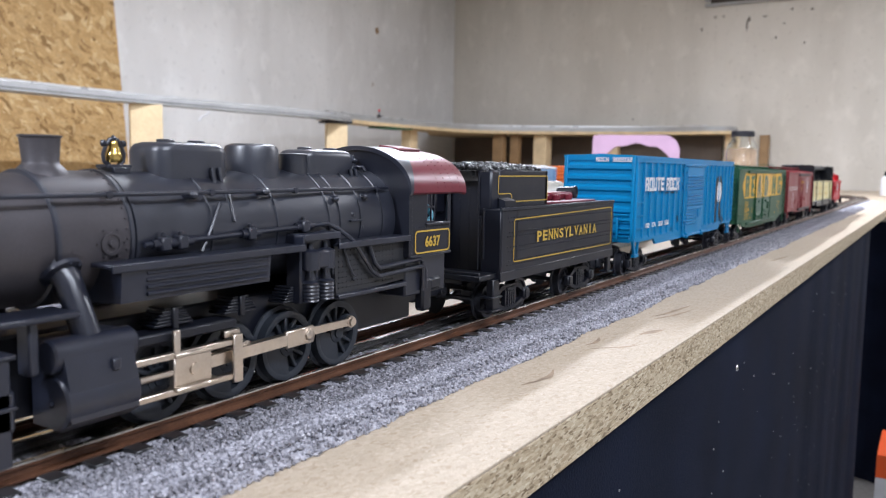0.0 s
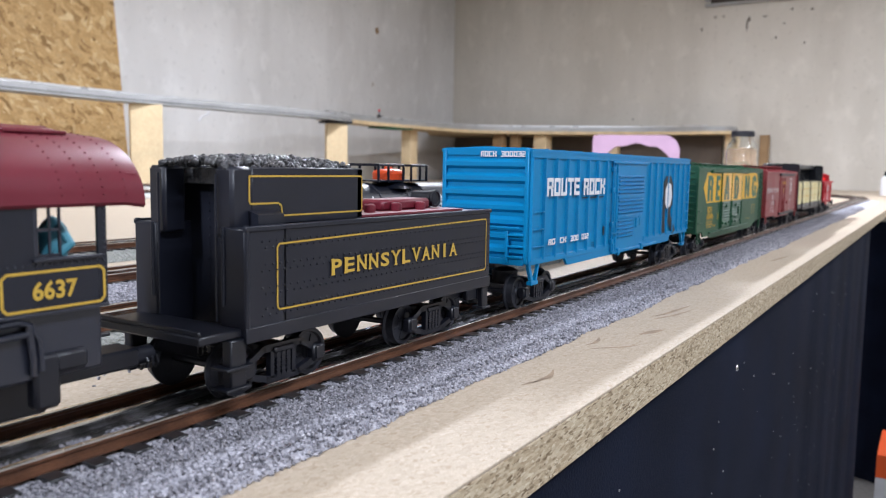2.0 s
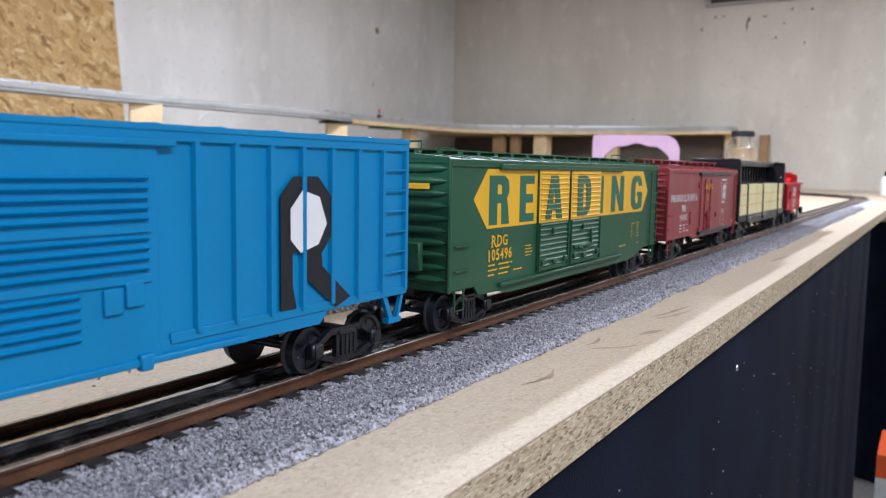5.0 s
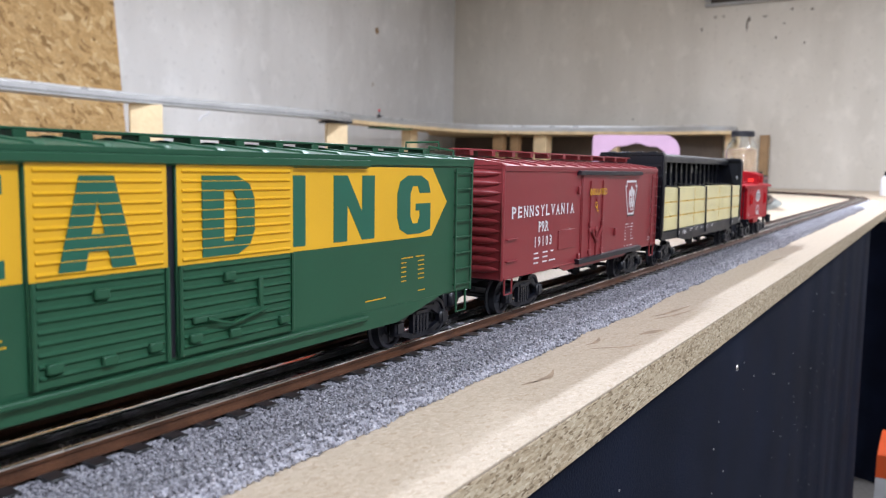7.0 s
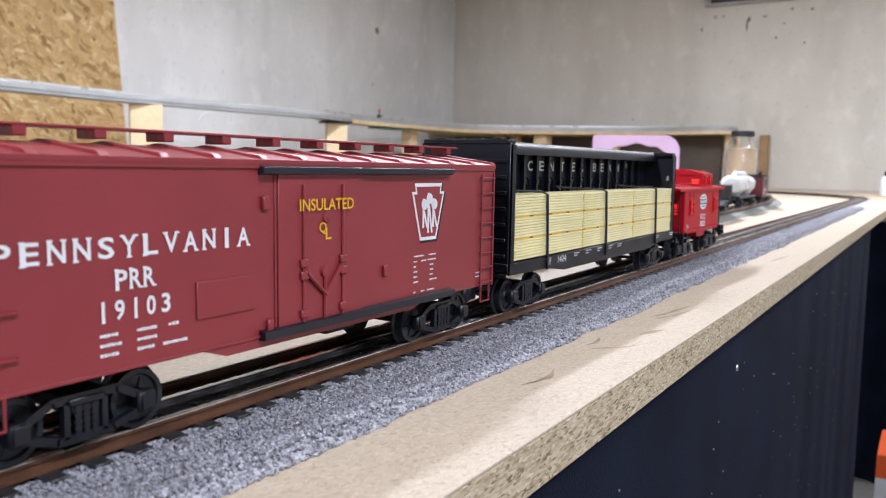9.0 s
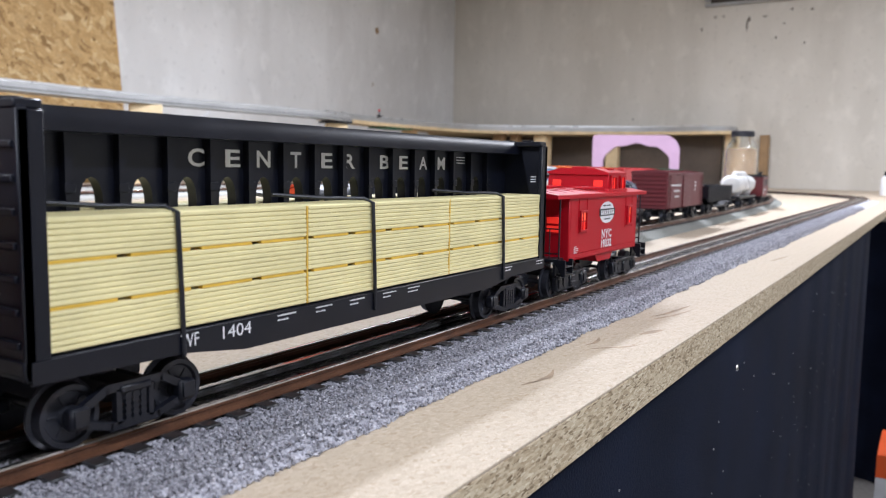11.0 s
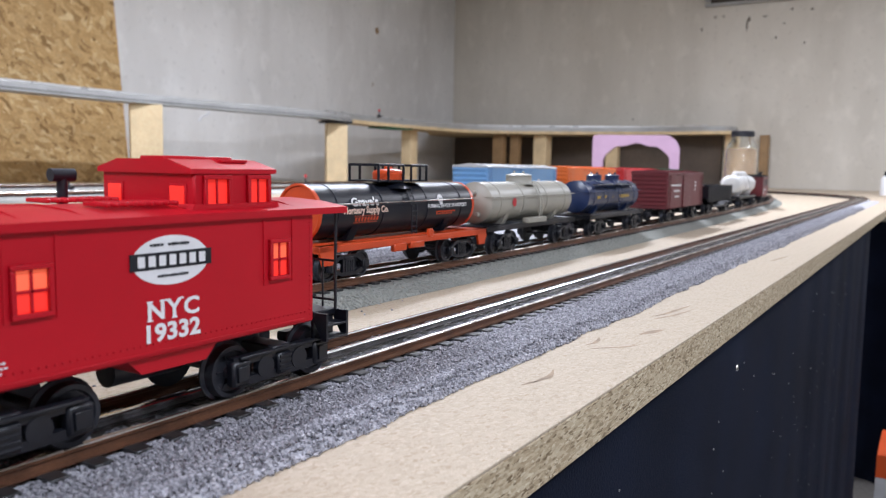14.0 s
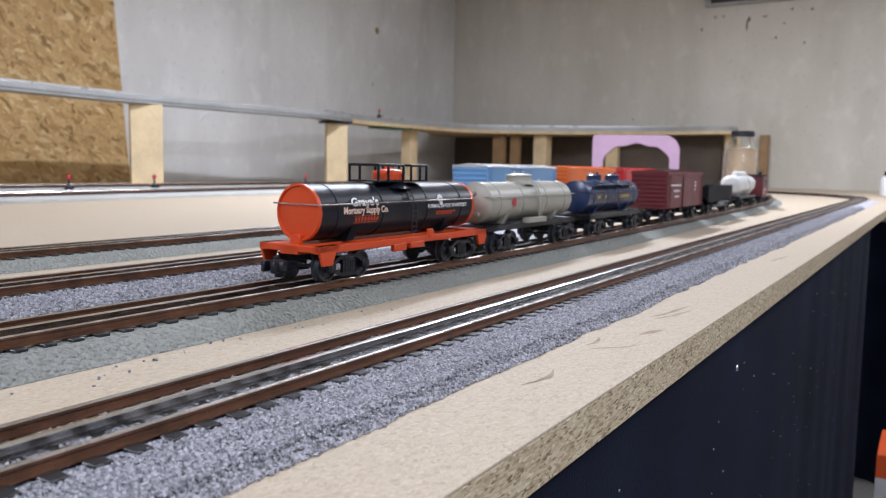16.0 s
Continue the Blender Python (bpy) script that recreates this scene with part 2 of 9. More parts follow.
def part(name, g, material, parent=None, label="", at=None, rest=""):
    """Links the collected geometry as one mesh object under a thing or a part; rest names its smaller separate pieces."""
    if rest:
        g, *more = islands(g)
        for p in more:
            part(rest, p, material, parent, "", at)
    me = g.mesh(name, material) if isinstance(g, Geo) else g
    ob = new(name, me)
    if parent is not None:
        ob.parent = parent
    if at is not None:
        ob.matrix_basis = at if isinstance(at, Matrix) else pose(*at)
    if label:
        ob["label"] = label
    return ob


def thing(name, label, category, group="", at=None):
    ob = new(name)
    ob.empty_display_size = 0.01
    tagged(ob, label, category, group)
    if at is not None:
        ob.matrix_basis = at
    return ob


def structure(name, g, material, label, category):
    ob = part(name, g, material)
    return tagged(ob, label, category, kind="structure")


def words(s, height, material, name="lettering", parent=None, at=None, width=None, label="", bold=0.0, xs=1.0, gap=1.0):
    """Lettering as a thin mesh: x along the words, y up, centred; width squeezes or stretches it."""
    cu = bpy.data.curves.new(name, "FONT")
    cu.body, cu.size, cu.align_x, cu.align_y = s, 1.0, "CENTER", "CENTER"
    cu.extrude, cu.offset, cu.resolution_u, cu.space_character = 0.002, bold, 3, gap
    tmp = new("tmp", cu)
    me = bpy.data.meshes.new_from_object(tmp.evaluated_get(bpy.context.evaluated_depsgraph_get()))
    bpy.data.objects.remove(tmp)
    bpy.data.curves.remove(cu)
    co = np.zeros(len(me.vertices) * 3)
    me.vertices.foreach_get("co", co)
    co = co.reshape(-1, 3)
    lo, hi = co.min(0), co.max(0)
    co -= (lo + hi) / 2
    k = height / (hi[1] - lo[1])
    kx = width / (hi[0] - lo[0]) if width else k * xs
    co *= (kx, k, k)
    me.vertices.foreach_set("co", co.ravel())
    me.materials.clear()
    me.materials.append(material)
    return part(name, me, material, parent, label, at)


def on_side(x, y, z):
    """Lettering on a face that looks to +x: read along +y."""
    return Matrix.Translation((x, y, z)) @ Matrix(((0, 0, 1, 0), (1, 0, 0, 0), (0, 1, 0, 0), (0, 0, 0, 1)))


def on_end(x, y, z):
    """Lettering on a face that looks to -y."""
    return Matrix.Translation((x, y, z)) @ Matrix(((1, 0, 0, 0), (0, 0, -1, 0), (0, 1, 0, 0), (0, 0, 0, 1)))


SERIFS = {"P": ([0.14], [0.10]), "E": ([0.12], [0.12]), "N": ([0.12], [0.12, 0.88]), "Y": ([0.5], [0.08, 0.92]), "L": ([0.12], [0.12]), "V": ([], [0.08, 0.92]),
          "A": ([0.08, 0.92], []), "I": ([0.5], [0.5]), "R": ([0.12, 0.92], [0.10]), "D": ([0.12], [0.12]), "1": ([0.5], [])}


def serif_words(s, height, material, parent, x, y0, y1, z, bold=0.02, fill=0.70):
    """Spaced roman capitals on a side that looks to +x, each with slab serifs."""
    pitch = (y1 - y0) / (len(s) - 1 + fill)
    for k, c in enumerate(s):
        w = pitch * fill * (0.32 if c in "I1" else 1.0)
        yc = y0 + pitch * (k + fill / 2)
        ob = words(c, height, material, "lettering", parent, on_side(x, yc, z), width=w, bold=bold)
        g = Geo()
        foot, head = SERIFS.get(c, ([], []))
        half = pitch * fill * 0.17
        for spots, zz in ((foot, z - height / 2), (head, z + height / 2)):
            for q in spots:
                yy = yc - w / 2 + q * w
                g.span(x, x + 0.0001, yy - half, yy + half, zz - height * 0.05, zz + height * 0.05, 0)
        if g.v:
            part("serif", g, material, parent)


SQUARE = {"R": [(0, 0, .28, 1), (.28, .78, 1, 1), (.72, .45, 1, .78), (.28, .40, .85, .58), (.62, 0, 1, .40)], "O": [(0, 0, .28, 1), (.28, .78, 1, 1), (.72, 0, 1, .78), (.28, 0, .72, .22)],
          "U": [(0, 0, .28, 1), (.72, 0, 1, 1), (.28, 0, .72, .22)], "T": [(0, .78, 1, 1), (.36, 0, .64, .78)], "E": [(0, 0, .28, 1), (.28, .78, 1, 1), (.28, .39, .9, .61), (.28, 0, 1, .22)],
          "C": [(0, 0, .28, 1), (.28, .78, 1, 1), (.28, 0, 1, .22)], "K": [(0, 0, .28, 1), (.28, .40, .75, .62), (.66, .58, 1, 1), (.66, 0, 1, .42)],
          "0": [(0, 0, .28, 1), (.28, .78, 1, 1), (.72, 0, 1, .78), (.28, 0, .72, .22)], "3": [(0, .78, .72, 1), (.72, 0, 1, 1), (.2, .39, .72, .61), (0, 0, .72, .22)], "2": [(0, .78, 1, 1), (.72, .39, 1, .78), (0, .39, .72, .61), (0, 0, .28, .39), (.28, 0, 1, .22)]}


def square_words(s, parent, material, place, width, height, fill=0.86):
    """Squared block letters cut from bars; place is a pose whose x runs along the words."""
    g = Geo()
    pitch = width / (len(s) - 1 + fill)
    for k, c in enumerate(s):
        for a, b, d, e in SQUARE.get(c, []):
            g.span(-width / 2 + pitch * (k + a * fill), -width / 2 + pitch * (k + d * fill), -height / 2 + b * height, -height / 2 + e * height, 0, 0.00012, 0)
    return part("lettering", g, material, parent, at=place)


def plate(poly, x, thick=0.00016):
    """A thin painted shape on a side that looks to +x; poly of (y, z)."""
    return Geo().prism(poly, 0, x, x + thick)


# ---- how far the train has come, in metres ----
GONE = [(0, 0), (0.5, 0), (0.7, 0.008), (1, 0.0385), (1.5, 0.107), (2, 0.181), (2.5, 0.2565), (3, 0.331), (3.5, 0.405), (4, 0.480), (4.2, 0.5095),
        (6.3, 0.8274), (6.5, 0.8568), (7, 0.930), (7.5, 1.001), (8, 1.069), (8.5, 1.138), (9, 1.206), (9.2, 1.233), (11.3, 1.511), (11.5, 1.536),
        (12, 1.597), (12.5, 1.658), (13, 1.717), (13.5, 1.777), (14, 1.8396), (14.5, 1.900), (15, 1.9606), (16, 2.081)]


def gone(t):
    ts, ds = [g[0] for g in GONE], [g[1] for g in GONE]
    k = max(0, min(len(ts) - 2, int(np.searchsorted(ts, t, "right")) - 1))

    def slope(i):
        if i <= 1:
            return 0.0
        if i >= len(ts) - 1:
            return (ds[-1] - ds[-2]) / (ts[-1] - ts[-2])
        return (ds[i + 1] - ds[i - 1]) / (ts[i + 1] - ts[i - 1])
    h = ts[k + 1] - ts[k]
    s = (t - ts[k]) / h
    return ((2 * s**3 - 3 * s**2 + 1) * ds[k] + (s**3 - 2 * s**2 + s) * h * slope(k) + (-2 * s**3 + 3 * s**2) * ds[k + 1] + (s**3 - s**2) * h * slope(k + 1))


RAIL_TOP = 0.011
MOVING, WHEELS, RODS = [], [], []


# ---- the room ----
WALL_X, WALL_Y = -2.92, 5.10
FLOOR_Z, CEIL_Z = -0.95, 1.50
structure("floor", Geo().span(-3.2, 3.2, -4.2, 5.4, FLOOR_Z - 0.1, FLOOR_Z, 0), SLAB_FLOOR, "bare grey concrete basement floor", "floor")
structure("ceiling", Geo().span(-3.2, 3.2, -4.2, 5.4, CEIL_Z, CEIL_Z + 0.1, 0), PLASTER, "plain painted basement ceiling", "ceiling")
structure("wall_west", Geo().span(WALL_X - 0.2, WALL_X, -4.2, 5.4, FLOOR_Z, CEIL_Z, 0), CONCRETE, "pale grey poured concrete wall with stains", "wall")
structure("wall_east", Geo().span(3.0, 3.2, -4.2, 5.4, FLOOR_Z, CEIL_Z, 0), CONCRETE, "pale grey concrete wall", "wall")
structure("wall_south", Geo().span(WALL_X, 3.0, -4.2, -4.0, FLOOR_Z, CEIL_Z, 0), CONCRETE, "pale grey concrete wall", "wall")
structure("wall_north", Geo().span(WALL_X, 3.0, WALL_Y, WALL_Y + 0.2, FLOOR_Z, CEIL_Z, 0), CONCRETE_WARM_LIT, "grey concrete wall with drips and holes, tinted beige for its warmer light", "wall")

# ---- the layout table ----
EDGE_X = 0.1105
structure("table_top", Geo().span(WALL_X + 0.01, EDGE_X, -3.0, WALL_Y - 0.01, -0.0012, 0.0, 0.0004), BOARD, "cream particle board layout table top", "table top")
structure("table_edge", Geo().span(WALL_X + 0.012, EDGE_X - 0.0002, -3.0, WALL_Y - 0.012, -0.0205, -0.0013, 0.0005), CHIP, "rough sawn edge of the particle board", "board edge")


def wavy_strip(x0, x1, y0, y1, z, ny, amp, seed, edge):
    """A low bank of loose gravel with an uneven foot on its +x side."""
    g = Geo()
    rows = []
    for j in range(ny + 1):
        y = y0 + (y1 - y0) * j / ny
        w = x1 + amp * noise.noise((y * 9, seed, 0)) + amp * 0.6 * noise.noise((y * 40, seed, 3))
        rows.append([(x0, y, z), (x0 + (w - x0) * 0.5, y, z * 0.98), (w - 0.006, y, z * 0.8), (w - 0.0015, y, z * 0.35), (w, y, 0.0002)])
    n = 5
    vs = [p for r in rows for p in r]
    fs = [(j * n + i, j * n + i + 1, (j + 1) * n + i + 1, (j + 1) * n + i) for j in range(ny) for i in range(n - 1)]
    return g.add(vs, fs), rows


bank, bank_rows = wavy_strip(-0.030, 0.0600, -0.4, 3.0, 0.0050, 680, 0.0035, 5.0, 1)
tagged(part("gravel_bed", bank, GRAVEL), "bed of fine grey gravel along the track", "gravel", kind="stuff")


inner = Geo().span(-0.0142, 0.0142, -0.4, 2.6, 0.0052, 0.0061, 0)
tagged(part("gravel_bed", inner, GRAVEL), "grey gravel packed between the rails", "gravel", kind="stuff")


# ---- tracks: three rails on dark ties ----
def rail(g_side, g_top, pts, off, z, h, head):
    """One rail along a path of (x, y): foot, web and bright head."""
    prof = [(-0.0022, 0), (0.0022, 0), (0.0022, 0.0006), (0.0007, 0.0014), (0.0006, h - 0.0018), (0.0013, h - 0.0014), (0.0013, h - 0.0005), (-0.0013, h - 0.0005), (-0.0013, h - 0.0014), (-0.0006, h - 0.0018), (-0.0007, 0.0014), (-0.0022, 0.0006)]
    cap = [(-head, h - 0.0005), (head, h - 0.0005), (head * 0.8, h - 0.0001), (head * 0.3, h), (-head * 0.3, h), (-head * 0.8, h - 0.0001)]
    for g, pr in ((g_side, prof), (g_top, cap)):
        rings = []
        for i, p in enumerate(pts):
            a, b = pts[max(i - 1, 0)], pts[min(i + 1, len(pts) - 1)]
            d = Vector((b[0] - a[0], b[1] - a[1])).normalized()
            nrm = Vector((d.y, -d.x))
            rings.append([(p[0] + nrm.x * (off + q[0]), p[1] + nrm.y * (off + q[0]), z + q[1]) for q in pr])
        g.loft(rings)


def smooth_path(pts, step=0.03):
    """A path through points, by arcs of a spline."""
    out = []
    P = [Vector((*p, 0)) for p in pts]
    P = [P[0] * 2 - P[1]] + P + [P[-1] * 2 - P[-2]]
    for k in range(1, len(P) - 2):
        n = max(2, int((P[k + 1] - P[k]).length / step))
        for i in range(n):
            s = i / n
            q = 0.5 * ((2 * P[k]) + (P[k + 1] - P[k - 1]) * s + (2 * P[k - 1] - 5 * P[k] + 4 * P[k + 1] - P[k + 2]) * s * s + (3 * P[k] - P[k - 1] - 3 * P[k + 1] + P[k + 2]) * s**3)
            out.append((q.x, q.y))
    out.append((P[-2].x, P[-2].y))
    return out


def along(pts, step):
    """Places and directions every step metres."""
    out, want, run = [], 0.0, 0.0
    for a, b in zip(pts, pts[1:]):
        d = Vector((b[0] - a[0], b[1] - a[1]))
        while want <= run + d.length and d.length > 0:
            s = (want - run) / d.length
            out.append((a[0] + d.x * s, a[1] + d.y * s, math.atan2(-d.x, d.y)))
            want += step
        run += d.length
    return out


def make_track(pts, z, label, pitch, single_from, single_to, tie_len=0.048, h=0.0055, tie_h=0.0045):
    """z: height of the railhead."""
    base = thing("railway_track", label, "model track", "tracks on the layout")
    base["kind"] = "structure"
    side, top, mid, midtop = Geo(), Geo(), Geo(), Geo()
    for off in (-0.0172, 0.0172):
        gs, gt = Geo(), Geo()
        rail(gs, gt, pts, off, z - h, h, 0.00115)
        r = part("rail", gs, RAILSIDE, base, "brown-sided steel rail")
        part("railhead", gt, RAILWORN if off > 0 else RAILTOP, r, "worn running surface")
    gs, gt = Geo(), Geo()
    rail(gs, gt, pts, 0, z - h, h, 0.0017)
    r = part("centre_rail", gs, RAILMID, base, "dull grey steel centre rail")
    part("railhead", gt, RAILTOP, r, "bright worn running surface")
    tie = Geo().box((0, 0, 0), (tie_len, 0.0062, tie_h), 0.0004).mesh("tie", TIE)
    rest = Geo()
    n = 0
    for x, y, a in along(pts, pitch):
        zc = z - h - tie_h / 2 + 0.0001
        if single_from < y < single_to and n < 300:
            n += 1
            part("tie", tie, TIE, base, at=pose(x, y, zc, 0, 0, math.degrees(a)))
        else:
            rest.box((x, y, zc), (tie_len, 0.0062, tie_h), 0.0004, Euler((0, 0, a)))
    if rest.v:
        ob = part("ties", rest, TIE, base)
        ob["kind"] = "stuff"
    return base


R1 = 0.92
arc = [(-R1 + R1 * math.cos(a), 3.05 + R1 * math.sin(a)) for a in [math.pi / 2 * i / 14 for i in range(15)]]
PATH1 = [(0, -3.0), (0, -1.5), (0, 0), (0, 1.0), (0, 2.0)] + [(0.0, 2.6)] + arc + [(-1.3, 3.97), (-2.0, 3.97)]
PATH1 = smooth_path(PATH1, 0.05)
make_track(PATH1, RAIL_TOP, "three-rail model railway track with brown rails on dark ties", 0.0135, 0.05, 3.0, tie_len=0.0515, h=0.0046, tie_h=0.0053)

PATH2 = smooth_path([(-0.136, -3.0), (-0.136, -1.0), (-0.136, 0.2), (-0.134, 0.6), (-0.138, 0.95), (-0.148, 1.4), (-0.166, 1.9), (-0.21, 2.5), (-0.33, 3.0), (-0.6, 3.4), (-0.95, 3.62), (-1.4, 3.70), (-2.0, 3.70)], 0.05)
make_track(PATH2, 0.0155, "three-rail model track on grey foam roadbed", 0.0135, 0.1, 2.2)
PATH3 = smooth_path([(-0.275, -3.0), (-0.275, -1.0), (-0.279, 0.4), (-0.298, 0.7), (-0.356, 1.1), (-0.39, 1.6), (-0.43, 2.2), (-0.56, 2.8), (-0.9, 3.2), (-1.4, 3.42), (-2.0, 3.42)], 0.05)
make_track(PATH3, 0.0145, "three-rail model track on grey gravel", 0.0135, 0.1, 1.6)
PATH4 = smooth_path([(-0.462, -3.0), (-0.462, 0.0), (-0.468, 0.7), (-0.50, 1.2), (-0.58, 1.9), (-0.72, 2.5), (-1.05, 2.9), (-1.5, 3.08), (-2.1, 3.1)], 0.05)
make_track(PATH4, 0.0145, "three-rail model track on grey foam roadbed", 0.0135, 0.1, 1.2)


def roadbed(pts, half, z0, z1, slope, label, y_from=-9.0):
    g = Geo()
    rings = []
    for i, p in enumerate(pts):
        a, b = pts[max(i - 1, 0)], pts[min(i + 1, len(pts) - 1)]
        d = Vector((b[0] - a[0], b[1] - a[1])).normalized()
        nrm = Vector((d.y, -d.x))
        pr = [(-half - slope, z0), (half + slope, z0), (half, z1), (-half, z1)]
        rings.append([(p[0] + nrm.x * q[0], p[1] + nrm.y * q[0], q[1]) for q in pr])
    g.loft(rings)
    ob = part("roadbed", g, ROADBED)
    return tagged(ob, label, "roadbed", kind="structure")


roadbed(PATH2, 0.031, 0.0002, 0.0086, 0.013, "grey textured foam roadbed under a track")
roadbed(PATH4, 0.036, 0.0003, 0.0076, 0.014, "grey textured foam roadbed under a track")
bed3, _ = wavy_strip(-0.325, -0.182, -2.0, 1.0, 0.0076, 300, 0.004, 9.0, 1)
tagged(part("gravel_bed", bed3, GRAVEL), "bed of fine grey gravel between two tracks", "gravel", kind="stuff")

# ---- black skirt under the table ----
g = Geo()
rings = []
for i in range(161):
    y = -3.0 + 4.95 * i / 160
    x = EDGE_X - 0.004 + (0.006 * math.sin(y * 17) + 0.004 * math.sin(y * 41 + 1)) * min(1, max(0.15, (y - 0.5) / 0.6))
    rings.append([(x - 0.003, y, FLOOR_Z + 0.02), (x, y, FLOOR_Z + 0.02), (EDGE_X - 0.0065, y, -0.0205), (EDGE_X - 0.0095, y, -0.0205)])
g.loft(rings)
structure("table_skirt", g, CLOTH, "black cloth skirt hung under the table edge", "skirt")

# ---- strand board sheet on the wall ----
sheet = thing("osb_sheet", "sheet of golden oriented strand board against the wall", "board")
part("panel", Geo().span(-0.006, 0.006, -2.44, 0.0, 0.0, 1.22, 0.001), OSB, sheet)
sheet.matrix_basis = pose(WALL_X + 0.02, 2.262, 0.002, 4.6, 0, 0)

# ---- rolling stock: paints ----
IRON = mat("black_plastic", (0.0058, 0.0070, 0.0125), 0.42, var=0.2, scale=80, bump=0.1, grain=1500)
SATIN = mat("satin_black_paint", (0.0085, 0.0100, 0.0175), 0.38, var=0.15, scale=60, bump=0.06, grain=1500)
WHEELM = mat("wheel_steel", (0.034, 0.036, 0.046), 0.38, 0.5, var=0.2, scale=80, bump=0.1)
BRIGHT = mat("bright_metal", (0.75, 0.73, 0.70), 0.25, 1.0, var=0.08, scale=80, bump=0.05)
NICKEL = mat("nickel_rods", (0.66, 0.58, 0.50), 0.32, 1.0, var=0.10, scale=90, bump=0.05)
BRASS = mat("brass", (0.72, 0.50, 0.16), 0.22, 1.0, var=0.12, scale=120, bump=0.05)
BLUE = mat("blue_paint", (0.001, 0.205, 0.45), 0.36, var=0.05, scale=30, bump=0.08, grain=1500, spec=0.25)
BLUE_D = mat("blue_paint_dark", (0.001, 0.20, 0.43), 0.40, var=0.05, scale=30, bump=0.08, grain=1500)
GREEN = mat("green_paint", (0.022, 0.088, 0.046), 0.38, var=0.05, scale=30, bump=0.08, grain=1500, spec=0.25)
YELLOW = mat("yellow_paint", (0.76, 0.42, 0.014), 0.42, var=0.05, scale=30, bump=0.08, grain=1500)
GOLD = mat("gold_lettering", (0.54, 0.35, 0.05), 0.45, var=0.05, scale=60, bump=0.0)
WHITE = mat("white_lettering", (0.74, 0.74, 0.76), 0.5, var=0.05, scale=60, bump=0.0)
TUSCAN = mat("oxide_red_paint", (0.25, 0.030, 0.036), 0.38, var=0.06, scale=30, bump=0.08, grain=1500)
RED = mat("bright_red_paint", (0.45, 0.003, 0.013), 0.46, var=0.05, scale=30, bump=0.06, grain=1500, spec=0.3)
LUMBER = mat("cream_lumber", (0.76, 0.68, 0.36), 0.5, var=0.06, scale=60, bump=0.15, grain=700)
SPACER = mat("ochre_spacer", (0.70, 0.44, 0.06), 0.6, var=0.1, scale=60, bump=0.1)
CABGLOW = glow("lit_window", (0.9, 0.03, 0.02), 0.45)
CABWARM = glow("lit_upper_pane", (0.9, 0.13, 0.06), 0.5)
CABHOT = glow("lit_door_window", (0.9, 0.22, 0.10), 0.7)


def strut(g, x0, x1, a, b, w):
    """A flat bar between two places (y, z)."""
    a, b = Vector(a), Vector(b)
    d = (b - a).normalized()
    n = Vector((-d.y, d.x)) * w / 2
    return g.prism([tuple(a + n), tuple(a - n), tuple(b - n), tuple(b + n)], 0, x0, x1)


def wheelset_mesh(r):
    g = Geo()
    for s in (-1, 1):
        prof = [(0.0142, 0.002), (0.0142, r + 0.0012), (0.0150, r + 0.0012), (0.0156, r), (0.0192, r - 0.0004), (0.0192, r * 0.80), (0.0182, r * 0.74), (0.0182, r * 0.36), (0.0194, r * 0.30), (0.0194, 0.0002)]
        g.turn((0, 0, 0), (s, 0, 0), prof, 28)
        for k in range(6):
            a = k * math.pi / 3
            g.box((s * 0.0183, 0.52 * r * math.cos(a), 0.52 * r * math.sin(a)), (0.0006, r * 0.34, r * 0.07), 0.0001, Euler((a, 0, 0)))
    g.rod((-0.023, 0, 0), (0.023, 0, 0), 0.0014)
    return g.mesh("wheelset", WHEELM)


WHEEL_R = 0.0095
FREIGHT_WHEEL = wheelset_mesh(WHEEL_R)


